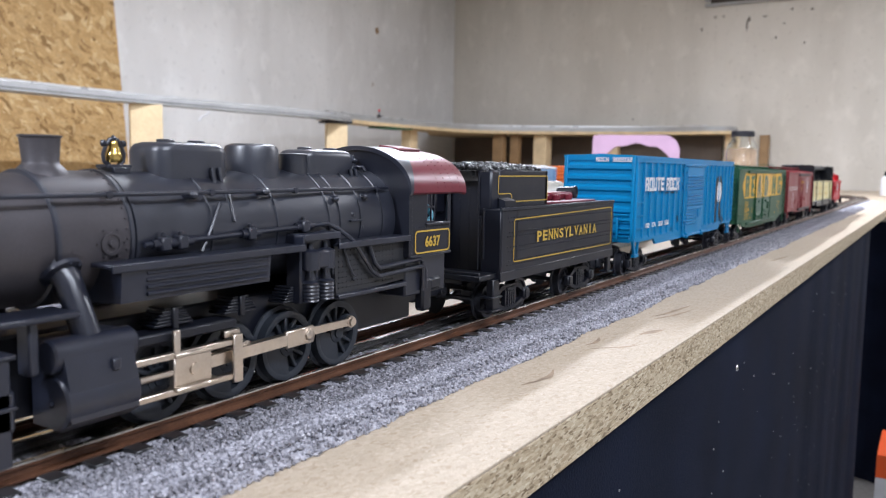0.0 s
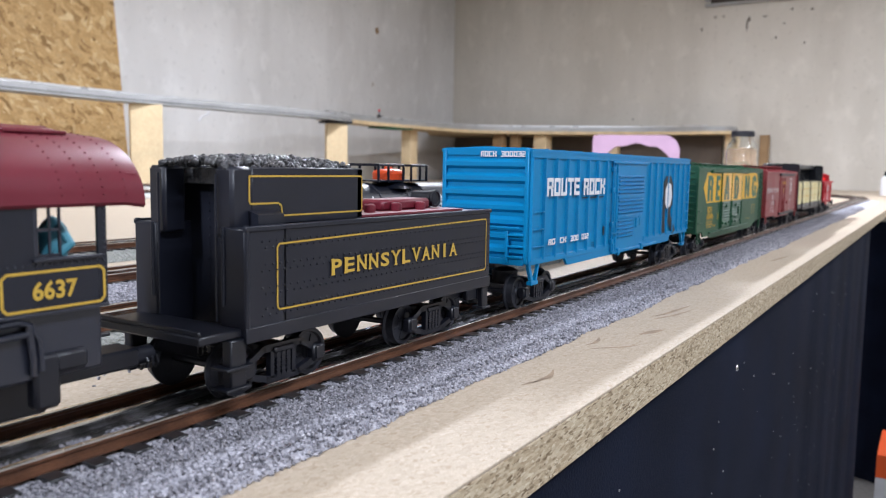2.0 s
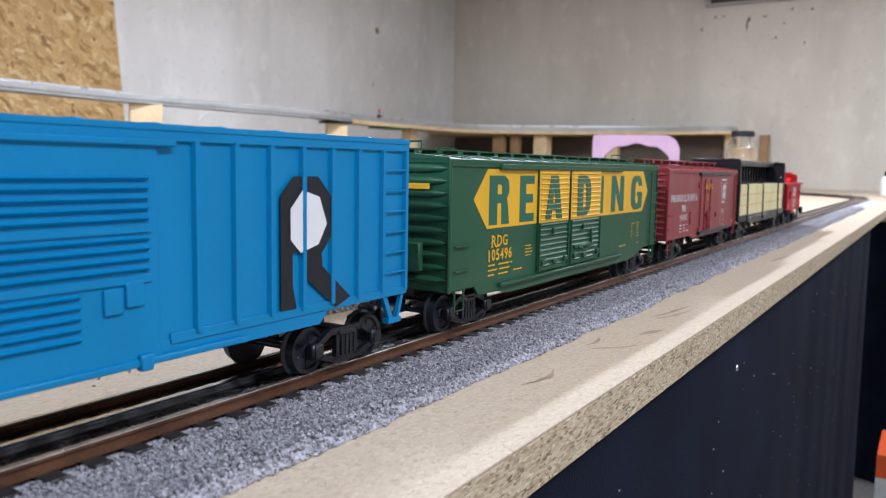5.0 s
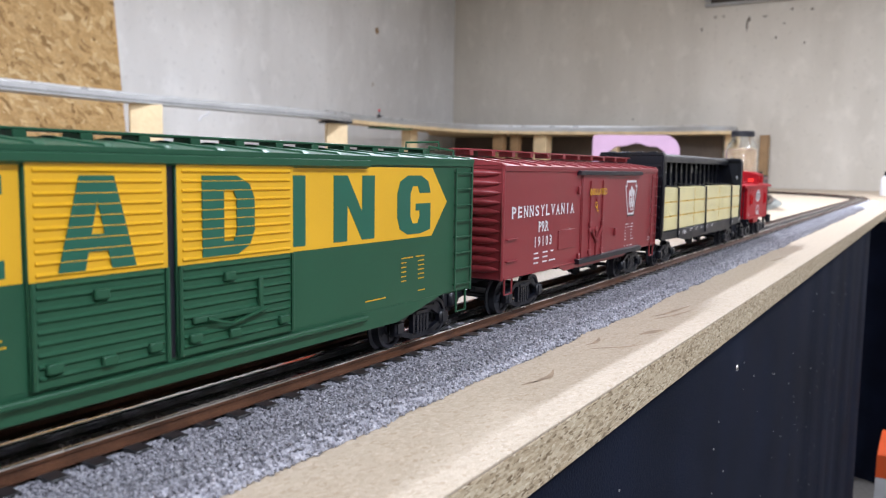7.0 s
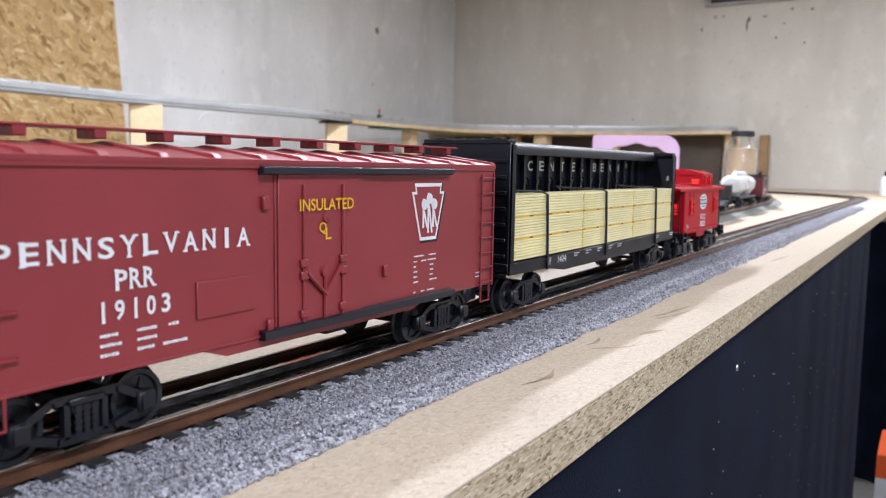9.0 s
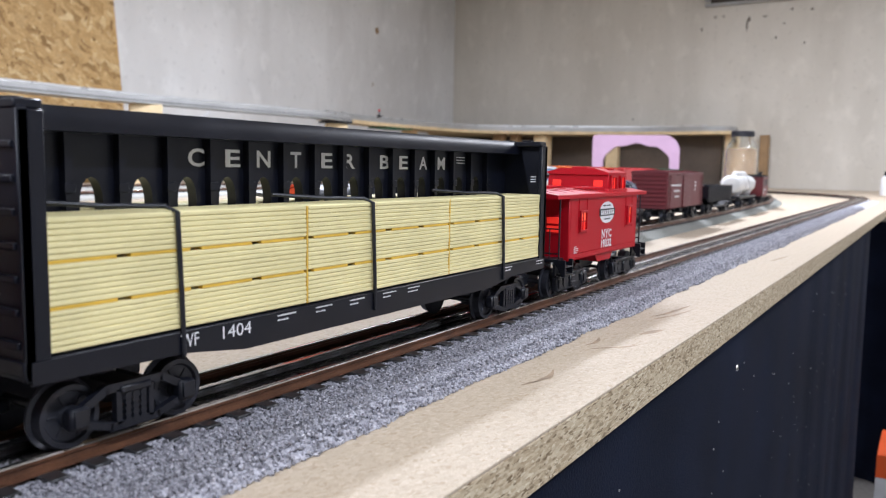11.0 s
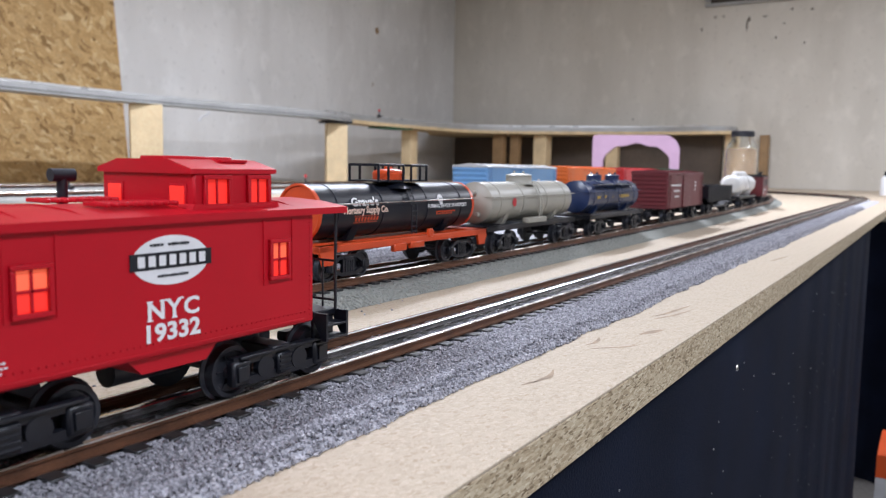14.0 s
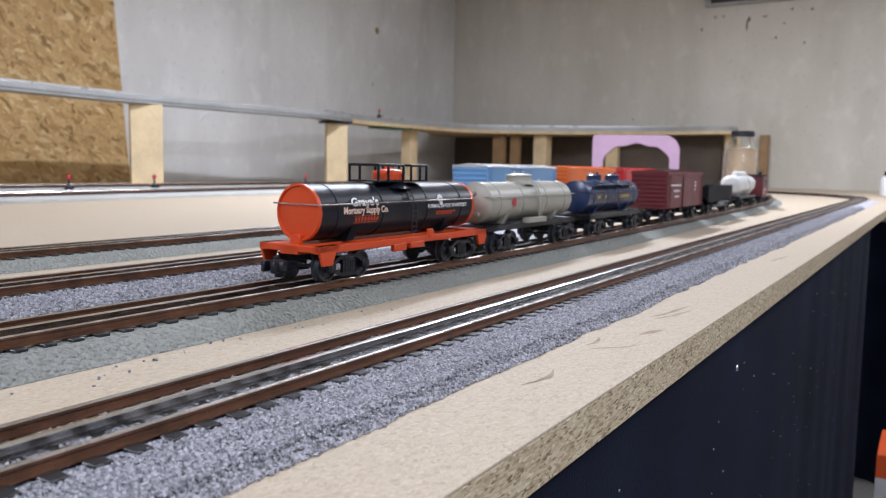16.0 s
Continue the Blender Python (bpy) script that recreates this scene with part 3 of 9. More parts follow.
def sideframe(g, s, hb, zc=WHEEL_R, kind="bettendorf"):
    """One cast side frame of a truck; hb: half the wheelbase."""
    x0, x1 = s * 0.0208, s * 0.0232
    if kind == "bettendorf":
        strut(g, x0, x1, (-hb * 0.52, zc + 0.0062), (hb * 0.52, zc + 0.0062), 0.0026)
        for d in (-1, 1):
            strut(g, x0, x1, (d * hb * 0.5, zc + 0.0064), (d * (hb - 0.001), zc + 0.0018), 0.0024)
            strut(g, x0, x1, (d * (hb + 0.001), zc - 0.0016), (d * hb * 0.42, zc - 0.0052), 0.0022)
            strut(g, x0, x1, (d * hb * 0.30, zc + 0.0055), (d * hb * 0.30, zc - 0.005), 0.0018)
            g.box((s * 0.0223, d * hb, zc), (0.0042, 0.0062, 0.0066), 0.0008)
            g.box((s * 0.0246, d * hb, zc + 0.0004), (0.001, 0.0046, 0.005), 0.0003)
        strut(g, x0, x1, (-hb * 0.46, zc - 0.0054), (hb * 0.46, zc - 0.0054), 0.0024)
        for k in (-1, 0, 1):
            for q in range(5):
                g.rod((s * 0.0226 - 0.0008, k * 0.0026, zc - 0.0042 + q * 0.0018), (s * 0.0226 + 0.0008, k * 0.0026, zc - 0.0042 + q * 0.0018), 0.0011, 8)
        g.box((s * 0.0222, 0, zc + 0.0052), (0.0036, hb * 0.56, 0.0022), 0.0004)
    else:
        strut(g, x0, x1, (-hb - 0.003, zc + 0.0042), (hb + 0.003, zc + 0.0042), 0.003)
        strut(g, x0, x1, (-hb - 0.001, zc - 0.0034), (hb + 0.001, zc - 0.0034), 0.0028)
        g.box((s * 0.0240, 0, zc + 0.0054), (0.0016, hb * 2.1, 0.0012), 0.0003)
        for d in (-1, 1):
            g.box((s * 0.0222, d * hb, zc), (0.0042, 0.0084, 0.0092), 0.0010)
            g.box((s * 0.0247, d * hb, zc), (0.0010, 0.0050, 0.0054), 0.0003)
            g.rod((s * 0.021, d * hb * 0.42, zc), (s * 0.0236, d * hb * 0.42, zc), 0.0040, 14)
        g.box((s * 0.0226, 0, zc), (0.0040, hb * 0.34, 0.0078), 0.0006)
        for q in range(4):
            g.box((s * 0.0248, 0, zc - 0.0027 + q * 0.0018), (0.0006, hb * 0.28, 0.0009), 0.0002)


TRUCKS = {}


def truck(parent, y, hb, kind="bettendorf", roll=True):
    key = (hb, kind)
    if key not in TRUCKS:
        g = Geo()
        g.box((0, 0, WHEEL_R + 0.004), (0.046, 0.009, 0.005), 0.0006)
        g.turn((0, 0, WHEEL_R + 0.004), (0, 0, 1), [(0, 0.008), (0.006, 0.008), (0.008, 0.004)], 16)
        f = Geo()
        sideframe(f, 1, hb, kind=kind)
        f2 = Geo()
        sideframe(f2, -1, hb, kind=kind)
        TRUCKS[key] = (g.mesh("truck", IRON), f.mesh("sideframe", IRON), f2.mesh("sideframe", IRON))
    bol, fa, fb = TRUCKS[key]
    t = part("truck", bol, IRON, parent, "black plastic truck", at=(0, y, 0))
    part("sideframe", fa, IRON, t)
    part("sideframe", fb, IRON, t)
    for d in (-1, 1):
        w = part("wheelset", FREIGHT_WHEEL, WHEELM, t, "dark metal wheels on an axle", at=(0, d * hb, WHEEL_R))
        if roll:
            WHEELS.append((w, (0, d * hb, WHEEL_R), WHEEL_R))
    return t


def coupler_mesh():
    g = Geo()
    g.box((0, -0.006, 0.0118), (0.0055, 0.017, 0.0040), 0.0008)
    g.box((0.0035, -0.0165, 0.0120), (0.0110, 0.0070, 0.0085), 0.0014)
    g.box((-0.0055, -0.0185, 0.0120), (0.0032, 0.0075, 0.0075), 0.0010)
    g.box((0.0050, -0.0218, 0.0120), (0.0035, 0.0050, 0.0080), 0.0010)
    g.rod((0.0015, -0.0165, 0.016), (0.0015, -0.0165, 0.0185), 0.0018)
    g.rod((0.0, -0.012, 0.0045), (0.0, -0.012, 0.010), 0.0035, 12)
    return g.mesh("coupler", IRON)


COUPLER = coupler_mesh()


def couplers(parent, y):
    part("coupler", COUPLER, IRON, parent, "black knuckle coupler", at=(0, -y, 0))
    part("coupler", COUPLER, IRON, parent, "black knuckle coupler", at=pose(0, y, 0, 0, 0, 180))


def peaked_roof(parent, L, hw, z1, rise, material, over=0.0008, seams=14, seam_w=0.0016, seam_h=0.0007, label=""):
    """A low gabled roof with raised seams across it."""
    g = Geo()
    y = L / 2 + 0.0006
    poly = [(-hw - over, z1 - 0.0012), (hw + over, z1 - 0.0012), (hw + over, z1 + 0.0006), (hw * 0.55, z1 + rise * 0.55), (0, z1 + rise), (-hw * 0.55, z1 + rise * 0.55), (-hw - over, z1 + 0.0006)]
    roof = part("roof", g.prism(poly, 1, -y, y), material, parent, label)
    up = [(-hw - over * 0.6, z1 + 0.0006), (hw + over * 0.6, z1 + 0.0006), (hw * 0.96, z1 + 0.0006 + seam_h * 1.6), (hw * 0.55, z1 + rise * 0.55 + seam_h), (0, z1 + rise + seam_h), (-hw * 0.55, z1 + rise * 0.55 + seam_h), (-hw * 0.96, z1 + 0.0006 + seam_h * 1.6)]
    seam = Geo().prism(up, 1, -seam_w / 2, seam_w / 2).mesh("seam", material)
    for k in range(seams + 1):
        part("seam", seam, material, roof, at=(0, -y + 0.001 + (2 * y - 0.002) * k / seams, 0))
    return roof


def run_walk(parent, L, z, material, stands=14, w=0.010):
    g = Geo()
    for s in (-1, 0, 1):
        g.box((s * w / 3, 0, z), (w / 3 - 0.0004, L + 0.006, 0.0009), 0.0002)
    for k in range(stands):
        y = -L / 2 + 0.006 + (L - 0.012) * k / (stands - 1)
        g.box((0, y, z - 0.0018), (w * 0.96, 0.0042, 0.0030), 0.0003)
    return part("running_board", g, material, parent, "raised roof walk")


def ladder(parent, x, y0, y1, z0, z1, n, material, rails=True, end=False):
    """Rungs on a side that looks to x, or on an end when end is set."""
    g = Geo()
    r = 0.00042
    def at(y, z, off):
        return (y, x - off, z) if end else (x + off, y, z)
    for k in range(n):
        z = z0 + (z1 - z0) * k / max(1, n - 1)
        g.tube([at(y0, z, 0), at(y0, z, 0.0013), at(y1, z, 0.0013), at(y1, z, 0)], r, 6)
    if rails:
        for y in (y0, y1):
            g.rod(at(y, z0 - 0.0022, 0.0011), at(y, z1 + 0.0022, 0.0011), r * 1.25, 6)
    return part("ladder", g, material, parent)


def stirrup(parent, x, y, z, material, w=0.010, drop=0.011, vee=True):
    g = Geo()
    s = 1 if x > 0 else -1
    if vee:
        strut(g, x - 0.0022 * s, x - 0.0004 * s, (y - w / 2 - 0.002, z), (y - 0.0012, z - drop), 0.0026)
        strut(g, x - 0.0022 * s, x - 0.0004 * s, (y + w / 2 + 0.002, z), (y + 0.003, z - drop), 0.0018)
        strut(g, x - 0.003 * s, x, (y - 0.004, z - drop), (y + 0.005, z - drop), 0.0022)
    else:
        g.tube([(x, y - w / 2, z), (x, y - w / 2, z - drop), (x, y + w / 2, z - drop), (x, y + w / 2, z)], 0.0006, 6)
    return part("step", g, material, parent, "corner stirrup step")


def bars(parent, x, y, z, lengths, material, h=0.0011, gap=0.0019):
    """Small writing that cannot be read: rows of short bars."""
    g = Geo()
    for k, row in enumerate(lengths):
        yy = y
        for w in row:
            if w > 0:
                n = max(1, int(w / 0.0011))
                for i in range(n):
                    a, tall = yy + w * i / n, h * (0.34 if (i * 5 + k) % 3 else 0.26)
                    g.span(x, x + 0.00012, a, a + w / n * 0.80, z - k * gap - tall, z - k * gap + tall, 0)
            yy += abs(w)
    return part("small_print", g, material, parent, "rows of tiny print")


def underframe(parent, L, z0, material, hw=0.018):
    g = Geo()
    g.box((0, 0, z0 - 0.002), (0.010, L - 0.01, 0.005), 0.0005)
    g.box((0.0, 0, z0 - 0.0006), (hw * 2, L - 0.012, 0.0016), 0.0003)
    for k in (-0.28, 0.28):
        g.box((0, k * L * 0.5, z0 - 0.002), (hw * 2.1, 0.006, 0.0036), 0.0005)
    g.box((0.006, 0.028, z0 - 0.0055), (0.016, 0.020, 0.0075), 0.001)
    g.rod((-0.010, -0.03, z0 - 0.0045), (-0.010, -0.006, z0 - 0.0045), 0.0045, 14)
    return part("underframe", g, material, parent, "black underframe with brake gear")


def train_car(name, label, category, u):
    t = thing(name, label, category, "cars of the passing train")
    MOVING.append((t, u))
    return t


# ---- blue boxcar ----
def blue_boxcar(u, L=0.3285, hw=0.0285):
    t = train_car("boxcar", "bright blue ribbed model boxcar with white squared lettering", "model boxcar", u)
    z0, z1 = 0.0275, 0.0922
    b = Geo().span(-hw, hw, -L / 2, L / 2, z0, z1, 0.0006)
    body = part("body", b, BLUE, t)
    peaked_roof(t, L, hw, z1, 0.0018, BLUE, over=0.0014, seams=13, seam_h=0.0003)
    # side chords, posts and sill
    g = Geo()
    for s in (-1, 1):
        g.span(s * hw, s * (hw + 0.0011), -L / 2, L / 2, z1 - 0.0044, z1 - 0.0002, 0.0004)
        g.span(s * hw, s * (hw + 0.0008), -L / 2, -0.034, z0 - 0.0008, z0 + 0.0026, 0.0003)
        g.span(s * hw, s * (hw + 0.0008), 0.040, L / 2, z0 - 0.0008, z0 + 0.0026, 0.0003)
        g.prism([(-0.115, z0 + 0.001), (-0.108, z0 - 0.0055), (0.108, z0 - 0.0055), (0.115, z0 + 0.001)], 0, s * (hw - 0.0015), s * (hw + 0.0003))
    part("side_sill", g, BLUE, body, rest="side_chord")
    post = Geo().prism([(0, -0.0015), (0.0017, -0.0009), (0.0017, 0.0009), (0, 0.0015)], 2, z0 + 0.0015, z1 - 0.0040).mesh("post", BLUE)
    ys = [-L / 2 + 0.0016] + [-L / 2 + 0.0185 + 0.01665 * k for k in range(7)] + [0.0505 + 0.0160 * k for k in range(7)] + [L / 2 - 0.0016]
    for y in ys:
        part("post", post, BLUE, body, at=(hw, y, 0))
        part("post", post, BLUE, body, at=pose(-hw, y, 0, 0, 0, 180))
    for s in (-1, 1):
        door = part("door", Geo().span(s * hw, s * (hw + 0.0013), -0.030, 0.0360, z0 - 0.004, z1 - 0.0050, 0.0005), BLUE, t, "blue corrugated sliding door")
        g = Geo()
        for k in range(16):
            z = z0 + 0.006 + k * 0.0029
            if k in (5, 10):
                g.span(s * (hw + 0.0012), s * (hw + 0.0020), -0.0235, 0.0330, z - 0.0011, z + 0.0011, 0.0003)
                continue
            ends = (-0.0225, 0.0320) if k > 4 else (-0.0225, 0.010)
            g.prism([(s * (hw + 0.0012), z - 0.0009), (s * (hw + 0.0027), z + 0.0002), (s * (hw + 0.0012), z + 0.0008)], 1, *ends)
        part("corrugation", g, BLUE, door)
        g = Geo()
        for y in (-0.0345, -0.0265):
            g.rod((s * (hw + 0.0014), y, z0 - 0.003), (s * (hw + 0.0014), y, z1 - 0.006), 0.0007, 8)
            for z in (z0 + 0.004, z0 + 0.016, z0 + 0.040, z1 - 0.010):
                g.box((s * (hw + 0.0014), y, z), (0.0022, 0.0030, 0.0036), 0.0004)
        g.tube([(s * (hw + 0.0026), -0.038, z0 + 0.010), (s * (hw + 0.003), -0.030, z0 + 0.0095), (s * (hw + 0.0026), -0.018, z0 + 0.0115)], 0.0006, 6)
        g.span(s * (hw + 0.001), s * (hw + 0.0026), -0.036, 0.042, z1 - 0.0060, z1 - 0.0040, 0.0004)
        g.span(s * (hw + 0.0006), s * (hw + 0.0024), -0.033, 0.070, z0 - 0.0052, z0 - 0.0030, 0.0004)
        for y in (-0.022, 0.030):
            g.box((s * (hw + 0.0018), y, z0 - 0.004), (0.003, 0.0044, 0.0050), 0.0005)
        for y, z in ((0.020, z0 + 0.015), (0.027, z0 + 0.0165)):
            g.box((s * (hw + 0.0016), y, z), (0.0014, 0.006, 0.0075), 0.0004)
        part("door_hardware", g, BLUE, door, "locking bars and door tracks", rest="latch")
    # ribbed ends
    for s in (-1, 1):
        g = Geo()
        y = s * L / 2
        for x in (-hw + 0.0012, hw - 0.0012):
            g.span(x - 0.0012, x + 0.0012, y, y + s * 0.0022, z0, z1 + 0.0005, 0.0004)
        for k, z in enumerate([0.0350, 0.0432, 0.0514, 0.0596, 0.0678, 0.0760, 0.0842]):
            h = 0.0030
            rib = Geo().prism([(y, z - h), (y + s * 0.0020, z - h * 0.45), (y + s * 0.0020, z + h * 0.35), (y, z + h)], 0, -hw + 0.0022, hw - 0.0022)
            part("end_rib", rib, BLUE, body)
        g.span(-hw + 0.002, hw - 0.002, y, y + s * 0.0024, z0 - 0.001, z0 + 0.0028, 0.0004)
        g.span(-hw + 0.002, hw - 0.002, y, y + s * 0.0008, z1 - 0.0032, z1 + 0.0012, 0.0003)
        part("end_frame", g, BLUE, body)
        g = Geo()
        g.box((s * 0.010, y + s * 0.0026, z0 + 0.0120), (0.013, 0.0024, 0.013), 0.0005)
        for x in (-0.0165, 0.0165):
            g.box((x * s, y + s * 0.0030, z0 + 0.0095), (0.0016, 0.0022, 0.018), 0.0003)
        for z in (z0 + 0.004, z0 + 0.0100, z0 + 0.0165):
            g.box((s * 0.0215, y + s * 0.0030, z), (0.010, 0.0018, 0.0012), 0.0003)
            g.box((-s * 0.0215, y + s * 0.0030, z), (0.010, 0.0018, 0.0012), 0.0003)
        g.box((-s * 0.004, y + s * 0.0034, z0 + 0.0205), (0.040, 0.0018, 0.0012), 0.0003)
        part("end_hardware", g, BLUE, t, "brake box and grab irons", rest="grab_iron")
        for x in (-hw, hw):
            yy = -L / 2 + 0.0085 if s < 0 else L / 2 - 0.0085
            stirrup(t, x + (0.0004 if x > 0 else -0.0004), yy, z0 + 0.001, BLUE, 0.010, 0.0125)
    for x in (hw, ):
        ladder(t, x, -L / 2 + 0.0016, -L / 2 + 0.0180, 0.037, 0.0570, 3, BLUE, rails=False)
        ladder(t, x, L / 2 - 0.0165, L / 2 - 0.0016, 0.037, 0.0800, 6, BLUE, rails=False)
    underframe(t, L, z0, IRON)
    truck(t, -0.1375, 0.0185)
    truck(t, 0.1310, 0.0185)
    couplers(t, L / 2)
    x = hw + 0.0018
    square_words("ROUTE", t, WHITE, on_side(x, -0.1206, 0.0711), 0.0488, 0.0108)
    square_words("ROCK", t, WHITE, on_side(x, -0.0705, 0.0708), 0.0375, 0.0108)
    part("underline", plate([(-0.0893, 0.0632), (-0.0518, 0.0632), (-0.0518, 0.0640), (-0.0893, 0.0640)], x - 0.0008), IRON, t)
    for s, y, w in (("RO", -0.1362, 0.0095), ("CK", -0.1196, 0.0095), ("300", -0.1017, 0.0128), ("032", -0.0842, 0.0118)):
        square_words(s, t, WHITE, on_side(x, y, 0.0386), w, 0.0036)
    square_words("ROCK 300032", t, WHITE, on_end(0.0115, -L / 2 - 0.0010, z1 - 0.0024), 0.0290, 0.0032)
    # black and white emblem beyond the door
    em = part("emblem", plate([(0.079, 0.030), (0.0865, 0.030), (0.0865, 0.071), (0.093, 0.0775), (0.106, 0.0775), (0.1135, 0.070), (0.1135, 0.055), (0.108, 0.0490), (0.1085, 0.044), (0.125, 0.0305), (0.1165, 0.0275), (0.1000, 0.0400), (0.0965, 0.0510), (0.0925, 0.050), (0.0925, 0.0385), (0.0945, 0.0300), (0.088, 0.030)], hw + 0.0011), IRON, t, "black emblem with a white six-sided centre")
    part("emblem_centre", plate([(0.0912, 0.0660), (0.0975, 0.0725), (0.1065, 0.0700), (0.1106, 0.0600), (0.1060, 0.0525), (0.0965, 0.0500), (0.0912, 0.0550)], hw + 0.0014), WHITE, t)
    bars(t, hw + 0.0003, -0.1409, 0.0345, [[0.008, -0.012, 0.009], [0.008, -0.012, 0.007], [0.007, -0.013, 0.009]], BLUE_D)
    bars(t, hw + 0.0003, -0.0690, 0.0330, [[0.006]] * 5, IRON, 0.0006, 0.0014)
    part("placard", Geo().box((hw + 0.0006, -0.0465, 0.0400), (0.0006, 0.0052, 0.0060), 0.0001), IRON, t)
    return t


# ---- green double-door boxcar ----
def spindle_end(parent, L, hw, z0, z1, material, n, label=""):
    """Ends pressed into tapering ribs."""
    for s in (-1, 1):
        g = Geo()
        y = s * L / 2
        pitch = (z1 - z0 - 0.004) / n
        rib = None
        for k in range(n):
            z = z0 + 0.003 + pitch * (k + 0.5)
            prof = [(0.0, 0.0002), (0.003, 0.0013), (0.010, 0.0021), (hw - 0.002, 0.0023), (2 * hw - 0.014, 0.0021), (2 * hw - 0.007, 0.0013), (2 * hw - 0.004, 0.0002)]
            rib = rib or Geo().turn((-hw + 0.002, 0, 0), (1, 0, 0), prof, 12).mesh("end_rib", material)
            part("end_rib", rib, material, parent, at=(0, y, z))
        for x in (-hw, hw):
            g.rod((x * 0.985, y, z0), (x * 0.985, y, z1), 0.0010, 8)
        part("corner_trim", g, material, parent, label, rest="corner_trim")


BLOCK = {"I": [[(0, 0), (1, 0), (1, 1), (0, 1)]],
         "E": [[(0, 0), (.42, 0), (.42, 1), (0, 1)], [(.42, .82), (1, .82), (1, 1), (.42, 1)], [(.42, .41), (.92, .41), (.92, .60), (.42, .60)], [(.42, 0), (1, 0), (1, .18), (.42, .18)]],
         "R": [[(0, 0), (.40, 0), (.40, 1), (0, 1)], [(.40, .82), (.58, .82), (.63, .77), (1, .77), (.95, .91), (.75, 1), (.40, 1)], [(.63, .62), (.88, .54), (1, .64), (1, .77), (.63, .77)], [(.40, .44), (.92, .44), (.88, .54), (.63, .62), (.40, .62)], [(.62, 0), (1.02, 0), (.96, .30), (.92, .44), (.60, .44)]],
         "A": [[(0, 0), (.33, 0), (.5, .74), (.5, 1), (.28, 1)], [(1, 0), (.72, 1), (.5, 1), (.5, .74), (.67, 0)], [(.376, .2), (.624, .2), (.583, .38), (.417, .38)]],
         "D": [[(0, 0), (.40, 0), (.40, 1), (0, 1)], [(.40, .82), (.58, .82), (.64, .70), (1, .70), (.9, .89), (.65, 1), (.40, 1)], [(.64, .30), (1, .30), (1, .70), (.64, .70)], [(.40, 0), (.65, 0), (.9, .11), (1, .30), (.64, .30), (.58, .18), (.40, .18)]],
         "N": [[(0, 0), (.32, 0), (.32, 1), (0, 1)], [(.68, 0), (1, 0), (1, 1), (.68, 1)], [(.32, .56), (.68, 0), (.68, .44), (.32, 1)]],
         "G": [[(0, .30), (.38, .30), (.38, .70), (0, .70)], [(0, .70), (.38, .70), (.45, .82), (.60, .82), (.66, .70), (1, .70), (.92, .9), (.7, 1), (.3, 1), (.08, .9)], [(0, .30), (.08, .1), (.3, 0), (.7, 0), (1, .06), (1, .30), (.66, .30), (.60, .18), (.45, .18), (.38, .30)], [(.66, .30), (1, .30), (1, .52), (.54, .52), (.54, .40), (.66, .40)]]}
LETTER_GREEN = mat("green_lettering", (0.012, 0.115, 0.070), 0.4, var=0.05, scale=30, bump=0.08, grain=1500)


def block_letter(ch, parent, x, y0, y1, z, h):
    """One heavy painted capital on a side that looks to +x."""
    g = Geo()
    for poly in BLOCK[ch]:
        p = plate([(y0 + (y1 - y0) * a, z - h / 2 + h * b) for a, b in poly], x)
        g.add(p.v, p.f)
    part("lettering", g, LETTER_GREEN, parent, "heavy green capital")


